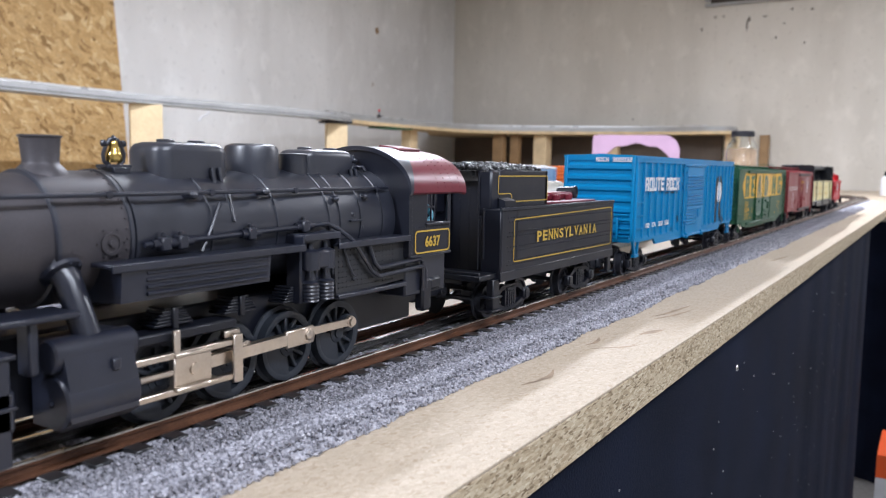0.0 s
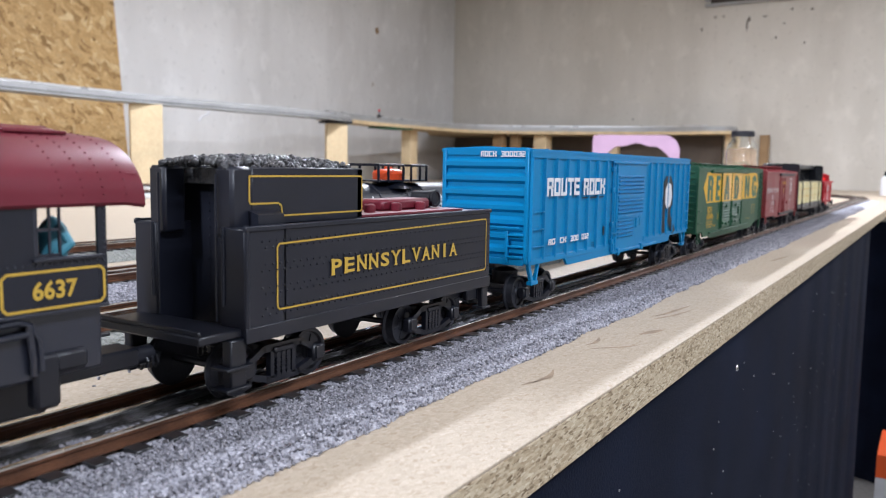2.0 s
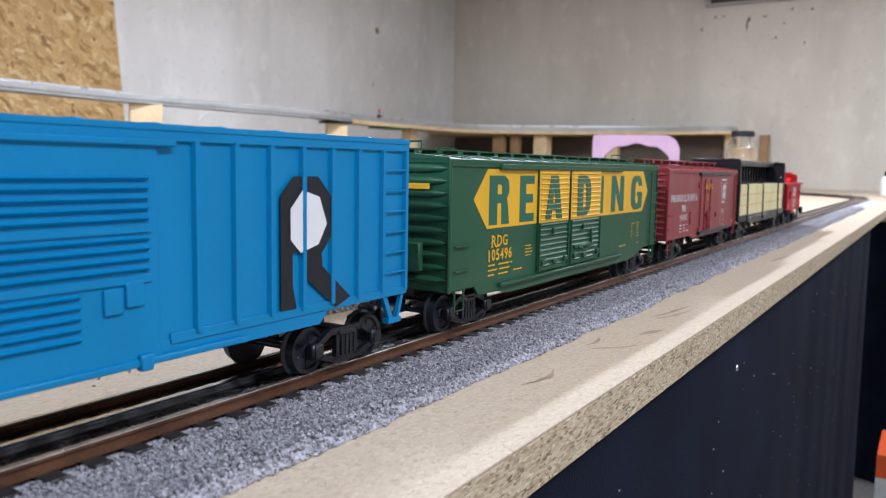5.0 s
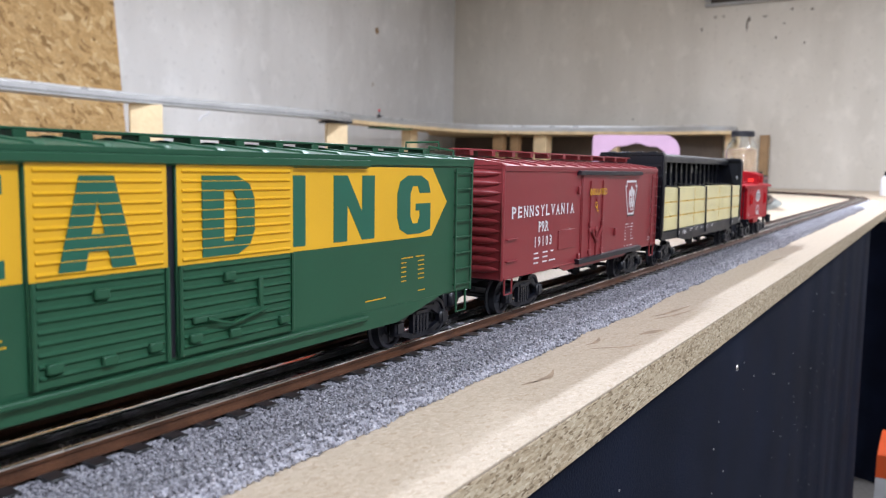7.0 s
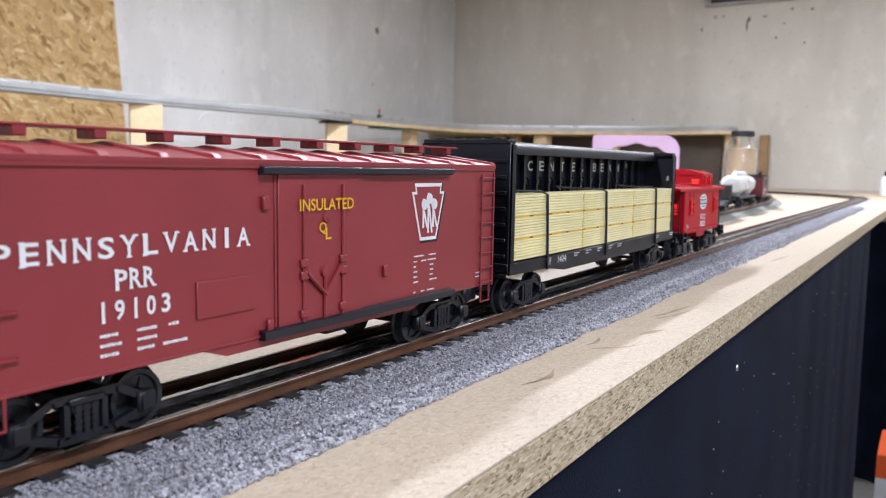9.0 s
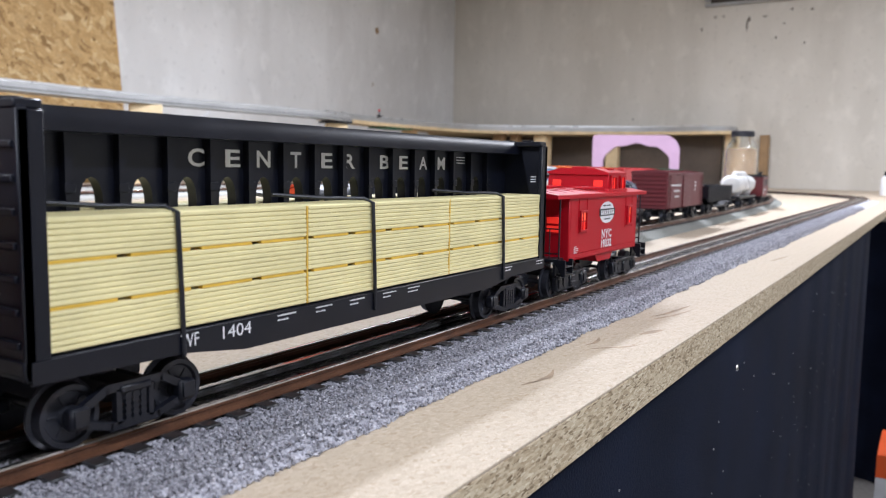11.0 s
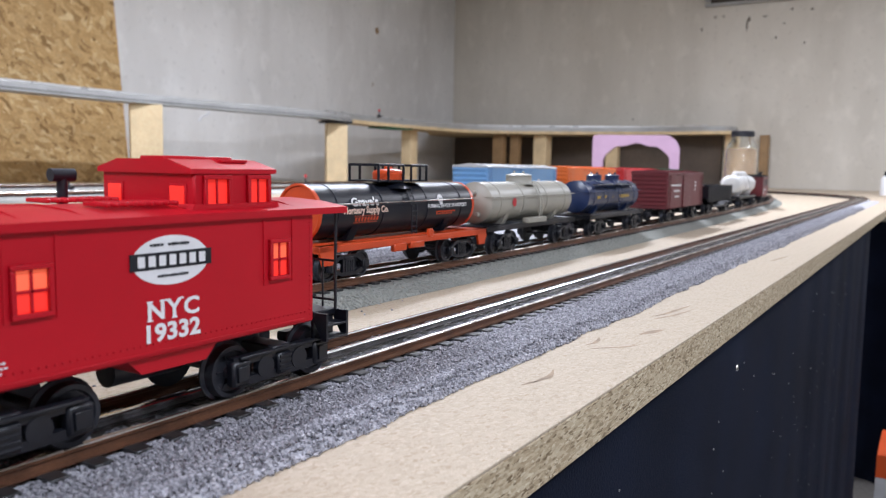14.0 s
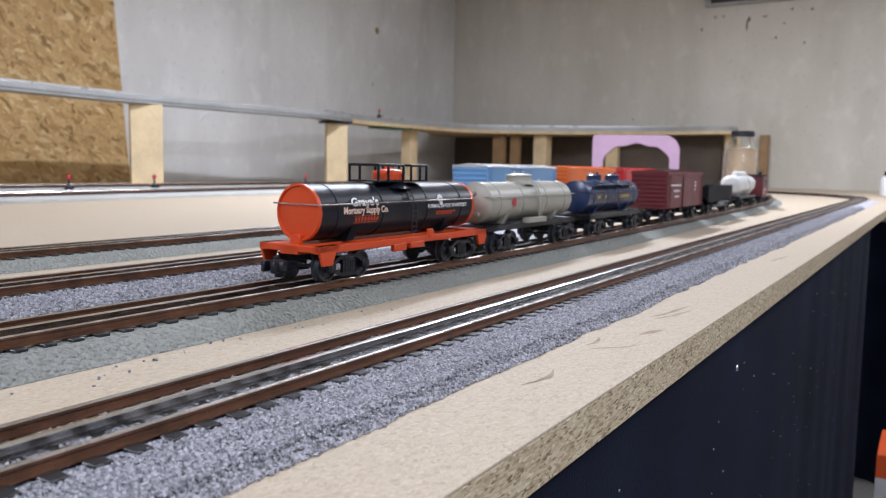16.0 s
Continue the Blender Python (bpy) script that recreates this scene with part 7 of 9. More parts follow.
# ---- tender ----
def tender(u=0.4445):
    t = train_car("tender", "black model coal tender with gold lining and coal load", "model tender", u)
    x, z0, z1 = 0.0288, 0.0210, 0.0600
    ya, yb = -0.0800, 0.0893
    body = Geo().span(-x, x, ya + 0.018, yb, z0, z1, 0.0006)
    for s in (-1, 1):
        body.span(s * 0.0165, s * x, ya, ya + 0.020, z0, z1, 0.0006)
        body.span(s * (x - 0.0004), s * (x + 0.0005), ya, yb, z0, z0 + 0.0052, 0.0003)
        body.span(s * (x - 0.0010), s * (x + 0.0007), ya, yb, z1 - 0.0012, z1 + 0.0008, 0.0004)
        body.rod((s * (x - 0.0005), ya + 0.0012, z0), (s * (x - 0.0005), ya + 0.0012, z1 + 0.001), 0.0010, 10)
        body.rod((s * 0.0185, ya - 0.0002, z0 + 0.012), (s * 0.0185, ya - 0.0002, z1), 0.0006, 8)
    b = part("body", body, SATIN, t, rest="trim_strip")
    g = Geo()
    for s in (-1, 1):
        for row, zz in enumerate((z0 + 0.0085, z0 + 0.0160, z0 + 0.0240, z0 + 0.0320)):
            for k in range(46):
                g.box((s * x, ya + 0.008 + k * 0.0035 + (0.0017 if row % 2 else 0), zz), (0.0008, 0.0008, 0.0008), 0.0002)
                g.box((s * x, ya + 0.008 + k * 0.0035 + (0 if row % 2 else 0.0017), zz + 0.0022), (0.0008, 0.0008, 0.0008), 0.0002)
    tagged(part("rivets", g, SATIN, b), kind="stuff")
    # upper bunker
    bk = Geo()
    for s in (-1, 1):
        bk.span(s * 0.0195, s * 0.0218, -0.0700, -0.0080, z1, 0.0806, 0.0006)
        bk.prism([(s * 0.0218, z1), (s * 0.0265, z1), (s * 0.0265, z1 + 0.0042), (s * 0.0218, z1 + 0.0056)], 1, -0.0715, -0.0590)
        bk.span(s * 0.0130, s * 0.0218, -0.0790, -0.0690, z1 - 0.004, 0.0806, 0.0012)
        bk.rod((s * 0.0150, -0.0800, z0 + 0.006), (s * 0.0150, -0.0800, z1 + 0.018), 0.0004, 6)
    bk.span(-0.0218, 0.0218, -0.0120, -0.0080, z1, 0.0806, 0.0006)
    bk.span(-0.0200, 0.0200, -0.0640, -0.0600, z0, 0.0780, 0.0006)
    part("coal_bunker", bk, SATIN, t, "black coal bunker sides", rest="bunker_panel")
    g = Geo()
    for k in range(3):
        for q in range(18):
            g.box((-0.006 + k * 0.006, -0.0646, z0 + 0.004 + q * 0.0030), (0.0005, 0.0005, 0.0005), 0.0001)
    tagged(part("rivets", g, SATIN, b), kind="stuff")
    rnd = random.Random(4)
    coal = Geo().span(-0.0190, 0.0190, -0.0690, -0.0125, 0.0740, 0.0800, 0.0005)
    for k in range(900):
        yy, xx = rnd.uniform(-0.0790, -0.0120), rnd.uniform(-0.0195, 0.0195)
        zz = 0.0802 + 0.0036 * (1 - (xx / 0.02) ** 2) * (1 - abs((yy + 0.045) / 0.045) ** 3) + rnd.uniform(-0.0006, 0.0008)
        sz = rnd.uniform(0.0011, 0.0024)
        coal.box((xx, yy, zz), (sz, sz * rnd.uniform(0.7, 1.3), sz * rnd.uniform(0.6, 1.1)), sz * 0.3, Euler((rnd.uniform(0, 3), rnd.uniform(0, 3), rnd.uniform(0, 3))))
    ob = part("coal", coal, COAL, t, "heap of shiny black coal")
    ob["kind"] = "stuff"
    # rear deck with maroon hatch plate and lamp
    g = Geo().span(-0.0200, 0.0200, -0.0070, 0.0760, z1, z1 + 0.0012, 0.0003)
    dk = part("rear_deck", g, MAROON, t, "maroon rear deck")
    for k, (xx, yy) in enumerate(((0.010, 0.012), (0.010, 0.032), (0.010, 0.052), (-0.010, 0.012), (-0.010, 0.032), (-0.010, 0.052))):
        part("hatch", Geo().turn((xx, yy, z1 + 0.001), (0, 0, 1), [(0, 0.0026), (0.0032, 0.0026), (0.0038, 0.0020), (0.0039, 0.0001)], 16), MAROON, dk)
    part("hatch_plate", Geo().span(-0.0080, 0.0080, 0.0240, 0.0640, z1 + 0.0010, z1 + 0.0062, 0.0012), MAROON, dk)
    g = Geo().turn((-0.006, 0.0700, z1 + 0.0058), (1, 0, 0), [(0, 0.0001), (0.0004, 0.0036), (0.0120, 0.0040), (0.0126, 0.0030), (0.0126, 0.0001)], 20)
    g.box((0, 0.0700, z1 + 0.0016), (0.006, 0.004, 0.0040), 0.0004)
    g.turn((0.0066, 0.0700, z1 + 0.0058), (1, 0, 0), [(0, 0.0044), (0.0010, 0.0044), (0.0012, 0.0034), (0.0006, 0.0030)], 20)
    part("backup_lamp", g, IRON, t, "black barrel-shaped backup lamp")
    # lining and lettering
    def line(pts, xx):
        g = Geo()
        for a, c in zip(pts, pts[1:] + pts[:1]):
            strut(g, xx, xx + 0.00012, a, c, 0.0006)
        part("gold_line", g, GOLD, t, "thin gold border line")
    line([(-0.0640, 0.0308), (0.0835, 0.0300), (0.0845, 0.0312), (0.0845, 0.0548), (0.0835, 0.0558), (-0.0640, 0.0540), (-0.0650, 0.0528), (-0.0650, 0.0318)], x + 0.0002)
    line([(-0.0712, 0.0774), (-0.0095, 0.0774), (-0.0088, 0.0766), (-0.0088, 0.0640), (-0.0095, 0.0632), (-0.0545, 0.0632), (-0.0552, 0.0640), (-0.0556, 0.0668), (-0.0572, 0.0678), (-0.0705, 0.0678), (-0.0712, 0.0686)], 0.0219)
    serif_words("PENNSYLVANIA", 0.0058, GOLD, t, x + 0.0006, -0.0364, 0.0550, 0.0430, bold=0.025, fill=0.78)
    # frame, steps, trucks
    g = Geo().box((0, 0.002, z0 - 0.001), (0.014, 0.170, 0.004), 0.0005)
    g.span(-x + 0.002, x - 0.002, -0.0980, -0.0780, z0 + 0.0020, z0 + 0.0050, 0.0005)
    g.span(-x + 0.003, x - 0.003, -0.0975, -0.0960, z0 + 0.0050, z0 + 0.0066, 0.0003)
    for s in (-1, 1):
        g.span(s * (x - 0.0050), s * (x - 0.0005), -0.0860, -0.0790, z0 - 0.0150, z0 + 0.002, 0.0005)
        for zz in (z0 - 0.0150, z0 - 0.0080):
            g.span(s * (x - 0.0075), s * (x + 0.0010), -0.0890, -0.0780, zz, zz + 0.0010, 0.0003)
        g.span(s * (x - 0.004), s * (x - 0.001), 0.0840, 0.0900, z0 - 0.0110, z0 + 0.001, 0.0005)
        g.span(s * (x - 0.007), s * x, 0.0835, 0.0910, z0 - 0.0118, z0 - 0.0106, 0.0003)
    part("frame", g, IRON, t, "black frame, front deck and steps")
    truck(t, -0.0562, 0.0185)
    truck(t, 0.0450, 0.0185)
    part("coupler", COUPLER, IRON, t, "black knuckle coupler", at=pose(0, 0.0893, 0, 0, 0, 180))
    g = Geo()
    g.tube([(0.004, -0.0960, 0.016)] + [(0.004 + 0.0024 * math.cos(k), -0.0960 - 0.0003 * k, 0.016 + 0.0024 * math.sin(k)) for k in range(1, 26)], 0.0005, 6)
    part("drawbar_spring", g, IRON, t)
    return t


tender()


# ---- cars parked on the sidings ----
TANK_BLACK = mat("tank_black", (0.006, 0.0075, 0.014), 0.40, var=0.1, scale=40, bump=0.04, grain=1500, spec=0.32)
TANK_ORANGE = mat("tank_orange", (0.56, 0.058, 0.010), 0.38, var=0.06, scale=40, bump=0.05, grain=1500)
TANK_GREY = mat("tank_warm_grey", (0.34, 0.325, 0.28), 0.42, var=0.06, scale=40, bump=0.05, grain=1500)
TANK_NAVY = mat("tank_navy", (0.014, 0.028, 0.085), 0.3, var=0.08, scale=40, bump=0.05, grain=1500)
TANK_WHITE = mat("tank_white", (0.66, 0.66, 0.66), 0.35, var=0.05, scale=40, bump=0.05, grain=1500)
SKY_BLUE = mat("pale_blue_paint", (0.16, 0.34, 0.60), 0.4, var=0.06, scale=30, bump=0.06, grain=1500)
ORANGE = mat("orange_boxcar_paint", (0.72, 0.15, 0.02), 0.4, var=0.06, scale=30, bump=0.06, grain=1500)
CRIMSON = mat("crimson_paint", (0.48, 0.03, 0.04), 0.4, var=0.06, scale=30, bump=0.06, grain=1500)
ROOF_GREY = mat("silver_roof", (0.55, 0.56, 0.58), 0.4, 0.3, var=0.08, scale=30, bump=0.06)


def on_path(path, y, z):
    """The pose on a track where it passes y."""
    for a, b in zip(path, path[1:]):
        if a[1] <= y <= b[1]:
            s = (y - a[1]) / max(1e-9, b[1] - a[1])
            return pose(a[0] + (b[0] - a[0]) * s, y, z, 0, 0, math.degrees(math.atan2(-(b[0] - a[0]), b[1] - a[1])))
    return pose(path[0][0], y, z)


def parked(name, label, category, path, y, z):
    return thing(name, label, category, "cars parked on the sidings", on_path(path, y, z))


def on_curve(r, zc, y, angle, lift=0.0004):
    """Lettering on the +x flank of a lying cylinder, angle above its middle."""
    a = radians(angle)
    m = Matrix(((0, -math.sin(a), math.cos(a), 0), (1, 0, 0, 0), (0, math.cos(a), math.sin(a), 0), (0, 0, 0, 1)))
    return Matrix.Translation(((r + lift) * math.cos(a), y, zc + (r + lift) * math.sin(a))) @ m


def tank_car(label, path, y, z, L, r, shell, ends, frame, domes, dome_r, frame_w=0.027, zc=0.0455, platform=False, bulge=0.004, deck=True):
    t = parked("tank_car", label, "model tank car", path, y, z)
    h = L / 2 - 0.012
    g = Geo().turn((0, -h, zc), (0, 1, 0), [(0, r), (0.0008, r), (2 * h - 0.0008, r), (2 * h, r)], 40)
    tank = part("tank", g, shell, t)
    for s in (-1, 1):
        e = Geo().turn((0, s * h, zc), (0, s, 0), ([(0, r * 0.995), (0.0005, r * 1.02), (0.0028, r * 1.02), (0.0034, r * 0.985), (0.0032, r * 0.93), (0.0020, r * 0.91), (0.0026, r * 0.6), (0.0030, r * 0.3), (0.0031, 0.0001)] if platform else [(0, r * 0.995), (0.0006, r * 1.012), (0.0014, r * 1.005), (bulge * 0.45, r * 0.93), (bulge * 0.8, r * 0.7), (bulge, r * 0.35), (bulge * 1.02, 0.0001)]), 40)
        part("tank_end", e, ends, tank)
    bw = 0.0030 if platform else 0.0012
    band = Geo().turn((0, -bw / 2, zc), (0, 1, 0), [(0, r), (0.0001, r + 0.0005), (bw - 0.0001, r + 0.0005), (bw, r)], 40).mesh("tank_band", shell)
    for k in (-0.82, -0.30, 0.30, 0.82):
        part("tank_band", band, shell, tank, at=(0, k * h, 0))
    for k, dy in enumerate(domes):
        g = Geo().turn((0, dy, zc + r * 0.86), (0, 0, 1), [(0, dome_r * 1.25), (0.0018, dome_r * 1.05), (0.0036, dome_r), (0.0078, dome_r), (0.0088, dome_r * 1.06), (0.0096, dome_r * 0.95), (0.0106, dome_r * 0.55), (0.0108, 0.0001)], 28)
        for q in (-1, 1):
            g.turn((q * dome_r * 0.4, dy, zc + r * 0.86 + 0.010), (0, 0, 1), [(0, 0.0014), (0.0024, 0.0014), (0.0030, 0.0008), (0.0031, 0.0001)], 10)
        part("dome", g, shell if not platform else TANK_BLACK, t)
    # handrail round the shell
    g = Geo()
    zr = zc + r * 0.30
    xr = r + 0.0022
    for s in (-1, 1):
        g.rod((s * xr, -h - 0.004, zr), (s * xr, h + 0.004, zr), 0.0005, 6)
        for k in (-0.85, -0.3, 0.3, 0.85):
            g.rod((s * r * 0.9, k * h, zr), (s * xr, k * h, zr), 0.0006, 6)
    for s in (-1, 1):
        g.rod((-xr, s * (h + 0.004), zr), (xr, s * (h + 0.004), zr), 0.0005, 6)
    part("handrail", g, BRIGHT if platform else shell, t, "thin wire handrail")
    # ladder to the dome
    g = Geo()
    for dy in (-0.003, 0.003):
        g.tube([(r + 0.0036, dy + 0.004, zc - r * 0.98), (r + 0.0036, dy + 0.004, zc + r * 0.1), (r * 0.86, dy + 0.004, zc + r * 0.80), (r * 0.45, dy + 0.004, zc + r * 1.05)], 0.0005, 6)
    for k in range(8):
        zz = zc - r * 0.9 + k * r * 0.20
        xx = r + 0.0036 if zz < zc + r * 0.1 else r + 0.0030 - (zz - zc - r * 0.1) * 0.42
        g.rod((xx, 0.001, zz), (xx, 0.007, zz), 0.0005, 6)
    part("ladder", g, shell if not platform else TANK_BLACK, t)
    for k in (-0.62, 0.62):
        part("saddle", Geo().prism([(-r * 0.9, zc - r * 0.55), (-r * 0.6, 0.0250), (r * 0.6, 0.0250), (r * 0.9, zc - r * 0.55), (0, zc - r * 0.98)], 1, k * h - 0.004, k * h + 0.004), shell, t)
    # frame
    fr = Geo()
    fw = frame_w
    if deck:
        fr.span(-fw, fw, -L / 2, -L / 2 + 0.020, 0.0205, 0.0250, 0.0005)
        fr.span(-fw, fw, L / 2 - 0.020, L / 2, 0.0205, 0.0250, 0.0005)
        for s in (-1, 1):
            fr.span(s * (fw - 0.006), s * fw, -L / 2, L / 2, 0.0200, 0.0250, 0.0005)
    fr.span(-0.008, 0.008, -L / 2, L / 2, 0.0185, 0.0245, 0.0005)
    if platform:
        for s in (-1, 1):
            for yy in (-L / 2 + 0.008, L / 2 - 0.008):
                fr.prism([(yy - 0.007, 0.0205), (yy - 0.004, 0.0120), (yy + 0.005, 0.0120), (yy + 0.0085, 0.0205)], 0, s * (fw - 0.002), s * fw)
            fr.box((s * (fw - 0.001), -0.020, 0.0185), (0.004, 0.016, 0.0060), 0.0008)
            fr.box((s * (fw - 0.001), 0.002, 0.0190), (0.004, 0.018, 0.0050), 0.0008)
            for yy in (0.020,):
                fr.box((s * (fw - 0.0005), yy, 0.0265), (0.003, 0.0060, 0.0065), 0.0006)
        fr.box((0, -L / 2 + 0.008, 0.0275), (0.0085, 0.0045, 0.0075), 0.0006)
    part("frame", fr, frame, t)
    for s in (-1, 1):
        truck(t, s * (L / 2 - 0.034), 0.0175, "bettendorf", roll=False)
    couplers(t, L / 2 - 0.004)
    if platform:
        g = Geo()
        zp = zc + r * 1.06
        g.span(-0.0135, 0.0135, -0.029, 0.033, zp, zp + 0.0014, 0.0003)
        g.turn((0, 0.001, zc), (0, 0, 1), [(r * 0.80, 0.0185), (r * 0.92, 0.0150), (r * 1.0, 0.0120), (zp - zc + 0.0006, 0.0116)], 28)
        for s in (-1, 1):
            for yy in (-0.029, -0.017, 0.002, 0.012, 0.024, 0.033):
                g.rod((s * 0.0135, yy, zp), (s * 0.0135, yy, zp + 0.0128), 0.0010, 6)
            g.rod((s * 0.0135, -0.029, zp + 0.0124), (s * 0.0135, 0.002, zp + 0.0124), 0.0010, 6)
            g.rod((s * 0.0135, 0.012, zp + 0.0124), (s * 0.0135, 0.033, zp + 0.0124), 0.0010, 6)
        for yy in (-0.029, 0.033):
            g.rod((-0.0135, yy, zp + 0.0124), (0.0135, yy, zp + 0.0124), 0.0010, 6)
        part("dome_platform", g, TANK_BLACK, t, "black railed platform round the dome")
        g = Geo().turn((0, 0.001, zp + 0.0010), (0, 0, 1), [(0, 0.0120), (0.0052, 0.0125), (0.0070, 0.0112), (0.0082, 0.0080), (0.0086, 0.0034), (0.0112, 0.0028), (0.0124, 0.0018), (0.0126, 0.0001)], 28)
        part("dome_cap", g, TANK_ORANGE, t, "orange dome cap")
    return t


Z2, Z3 = 0.0155, 0.0145
t1 = tank_car("glossy black model tank car with orange ends and frame", PATH2, 0.4850, Z2, 0.215, 0.0190, TANK_BLACK, TANK_ORANGE, TANK_ORANGE, [0.001], 0.0090, platform=True)
words("Grave's", 0.0066, WHITE, "lettering", t1, on_curve(0.0190, 0.0455, -0.0510, 20, 0.0010), width=0.0300, bold=0.03, label="old-style white lettering")
words("Mortuary Supply Co.", 0.0064, mat("pale_orange_lettering", (0.78, 0.56, 0.46), 0.5, bump=0), "lettering", t1, on_curve(0.0190, 0.0455, -0.0500, 1, 0.0010), width=0.0500, bold=0.03, label="old-style pale lettering")
g = Geo()
for k in range(8):
    g.span(-0.0540 + k * 0.0034, -0.0540 + k * 0.0034 + 0.0020, -0.0014, 0.0014, 0, 0.0001, 0)
for a, b in ((-0.0555, -0.0290),):
    g.span(a, b, 0.0022, 0.0026, 0, 0.0001, 0).span(a, b, -0.0026, -0.0022, 0, 0.0001, 0)
part("lettering", g, TANK_ORANGE, t1, "orange outlined number", at=on_curve(0.0190, 0.0455, -0.0075, -16))
words("FORMALDEHYDE TRANSPORT", 0.0030, WHITE, "lettering", t1, on_curve(0.0190, 0.0455, 0.0560, 3, 0.0008), width=0.0580, bold=0.02)
g = Geo()
for k in range(2):
    for q in range(14 - 2 * k):
        g.span(0.040 + q * 0.0020, 0.040 + q * 0.0020 + 0.0013, -0.0006 - k * 0.0018, 0.0006 - k * 0.0018, 0, 0.0001, 0)
part("small_print", g, TANK_ORANGE, t1, "rows of tiny print", at=on_curve(0.0190, 0.0455, 0.0, -11))
g = Geo().turn((0, 0, 0), (0, 0, 1), [(0, 0.0036), (0.0002, 0.0036)], 20).span(-0.0020, 0.0020, -0.0050, -0.0020, 0, 0.0002, 0)
part("emblem", g, WHITE, t1, "small white round emblem", at=on_curve(0.0190, 0.0455, 0.0460, 20))
eyes = Geo()
for q in (-0.0013, 0.0013):
    eyes.turn((q, -0.0002, 0.0002), (0, 0, 1), [(0, 0.0009), (0.0002, 0.0009)], 10)
part("emblem_mark", eyes, IRON, t1, at=on_curve(0.0190, 0.0455, 0.0460, 20))

t2 = tank_car("warm grey model tank car with one dome", PATH2, 0.7090, Z2, 0.205, 0.0188, TANK_GREY, TANK_GREY, IRON, [-0.002], 0.0128, bulge=0.0055, frame_w=0.020)
g = Geo().turn((0, 0, 0), (0, 0, 1), [(0, 0.0042), (0.0002, 0.0042)], 20)
part("emblem", g, CRIMSON, t2, "round red emblem", at=on_curve(0.0188, 0.0455, -0.048, 0))
part("walkway", Geo().span(0.019, 0.026, -0.030, 0.012, 0.0250, 0.0300, 0.0004), TANK_GREY, t2)
bars(t2, 0.0180, 0.020, 0.0500, [[0.030], [0.022], [0.012]], IRON, 0.0016, 0.0032)
g = Geo()
for x, zz in ((-0.009, -0.010), (0.006, -0.0105), (0.002, 0.009)):
    g.turn((x, -0.0945, 0.0455 + zz), (0, -1, 0), [(0, 0.0022), (0.004, 0.0022), (0.0046, 0.0016), (0.0047, 0.0001)], 12)
part("end_fittings", g, TANK_GREY, t2)

t3 = tank_car("navy blue two-dome model tank car", PATH2, 0.9480, Z2, 0.205, 0.0185, TANK_NAVY, TANK_NAVY, IRON, [-0.030, 0.036], 0.0092, frame_w=0.024)
g = Geo()
for y0, w in ((-0.066, 0.012), (-0.040, 0.006), (-0.012, 0.003), (0.012, 0.040)):
    n = max(1, int(w / 0.003))
    for k in range(n):
        g.span(y0 + k * w / n, y0 + (k + 0.7) * w / n, -0.0018, 0.0018, 0, 0.0001, 0)
part("lettering", g, GOLD, t3, "yellow lettering", at=on_curve(0.0185, 0.0455, 0.0, -2))
part("walkway", Geo().span(0.014, 0.022, -0.070, 0.070, 0.0590, 0.0602, 0.0003), IRON, t3)


def plain_boxcar(label, path, y, z, L, paint, roof_paint, hw=0.0275, z1=0.0780, text=None, group="", ribs=8):
    t = parked("boxcar", label, "model boxcar", path, y, z)
    z0 = 0.0210
    body = part("body", Geo().span(-hw, hw, -L / 2, L / 2, z0, z1, 0.0008), paint, t)
    peaked_roof(t, L, hw, z1, 0.0040, roof_paint, seams=11, seam_w=0.0022)
    for s in (-1, 1):
        for k in range(ribs):
            zz = z0 + 0.006 + k * (z1 - z0 - 0.010) / (ribs - 1)
            rib = Geo().prism([(s * L / 2, zz - 0.0024), (s * (L / 2 + 0.0018), zz - 0.0006), (s * (L / 2 + 0.0018), zz + 0.0008), (s * L / 2, zz + 0.0024)], 0, -hw + 0.002, hw - 0.002)
            part("end_rib", rib, paint, body)
        d = part("door", Geo().span(s * hw, s * (hw + 0.0014), -0.022, 0.026, z0 + 0.001, z1 - 0.004, 0.0004), paint, t)
        g = Geo()
        for k in range(6):
            zz = z0 + 0.006 + k * 0.0090
            g.span(s * (hw + 0.0012), s * (hw + 0.0020), -0.020, 0.024, zz, zz + 0.0014, 0.0003)
        g.span(s * hw, s * (hw + 0.0024), -0.060, 0.030, z1 - 0.0034, z1 - 0.0016, 0.0003)
        part("door_hardware", g, paint, d)
    ladder(t, hw, L / 2 - 0.014, L / 2 - 0.002, z0 + 0.004, z1 - 0.006, 7, paint)
    ladder(t, hw, -L / 2 + 0.002, -L / 2 + 0.014, z0 + 0.004, z1 - 0.006, 7, paint)
    underframe(t, L, z0, IRON)
    for s in (-1, 1):
        truck(t, s * (L / 2 - 0.036), 0.0175, "bettendorf", roll=False)
    couplers(t, L / 2)
    if text is not None:
        bars(t, hw + 0.0001, -L / 2 + 0.020, 0.0560, [[0.060], [0, -0.016, 0.036], [0, -0.022, 0.026]], text, 0.0042, 0.0086)
        bars(t, hw + 0.0001, 0.055, 0.0600, [[0.012], [0.012], [0.008]], text, 0.0040, 0.0060)
    return t


DARK_OXIDE = mat("dark_oxide_paint", (0.13, 0.018, 0.024), 0.42, var=0.06, scale=30, bump=0.06, grain=1500)
plain_boxcar("dark oxide-red model boxcar with white lettering", PATH2, 1.2620, Z2, 0.222, DARK_OXIDE, DARK_OXIDE, z1=0.0745, text=WHITE)

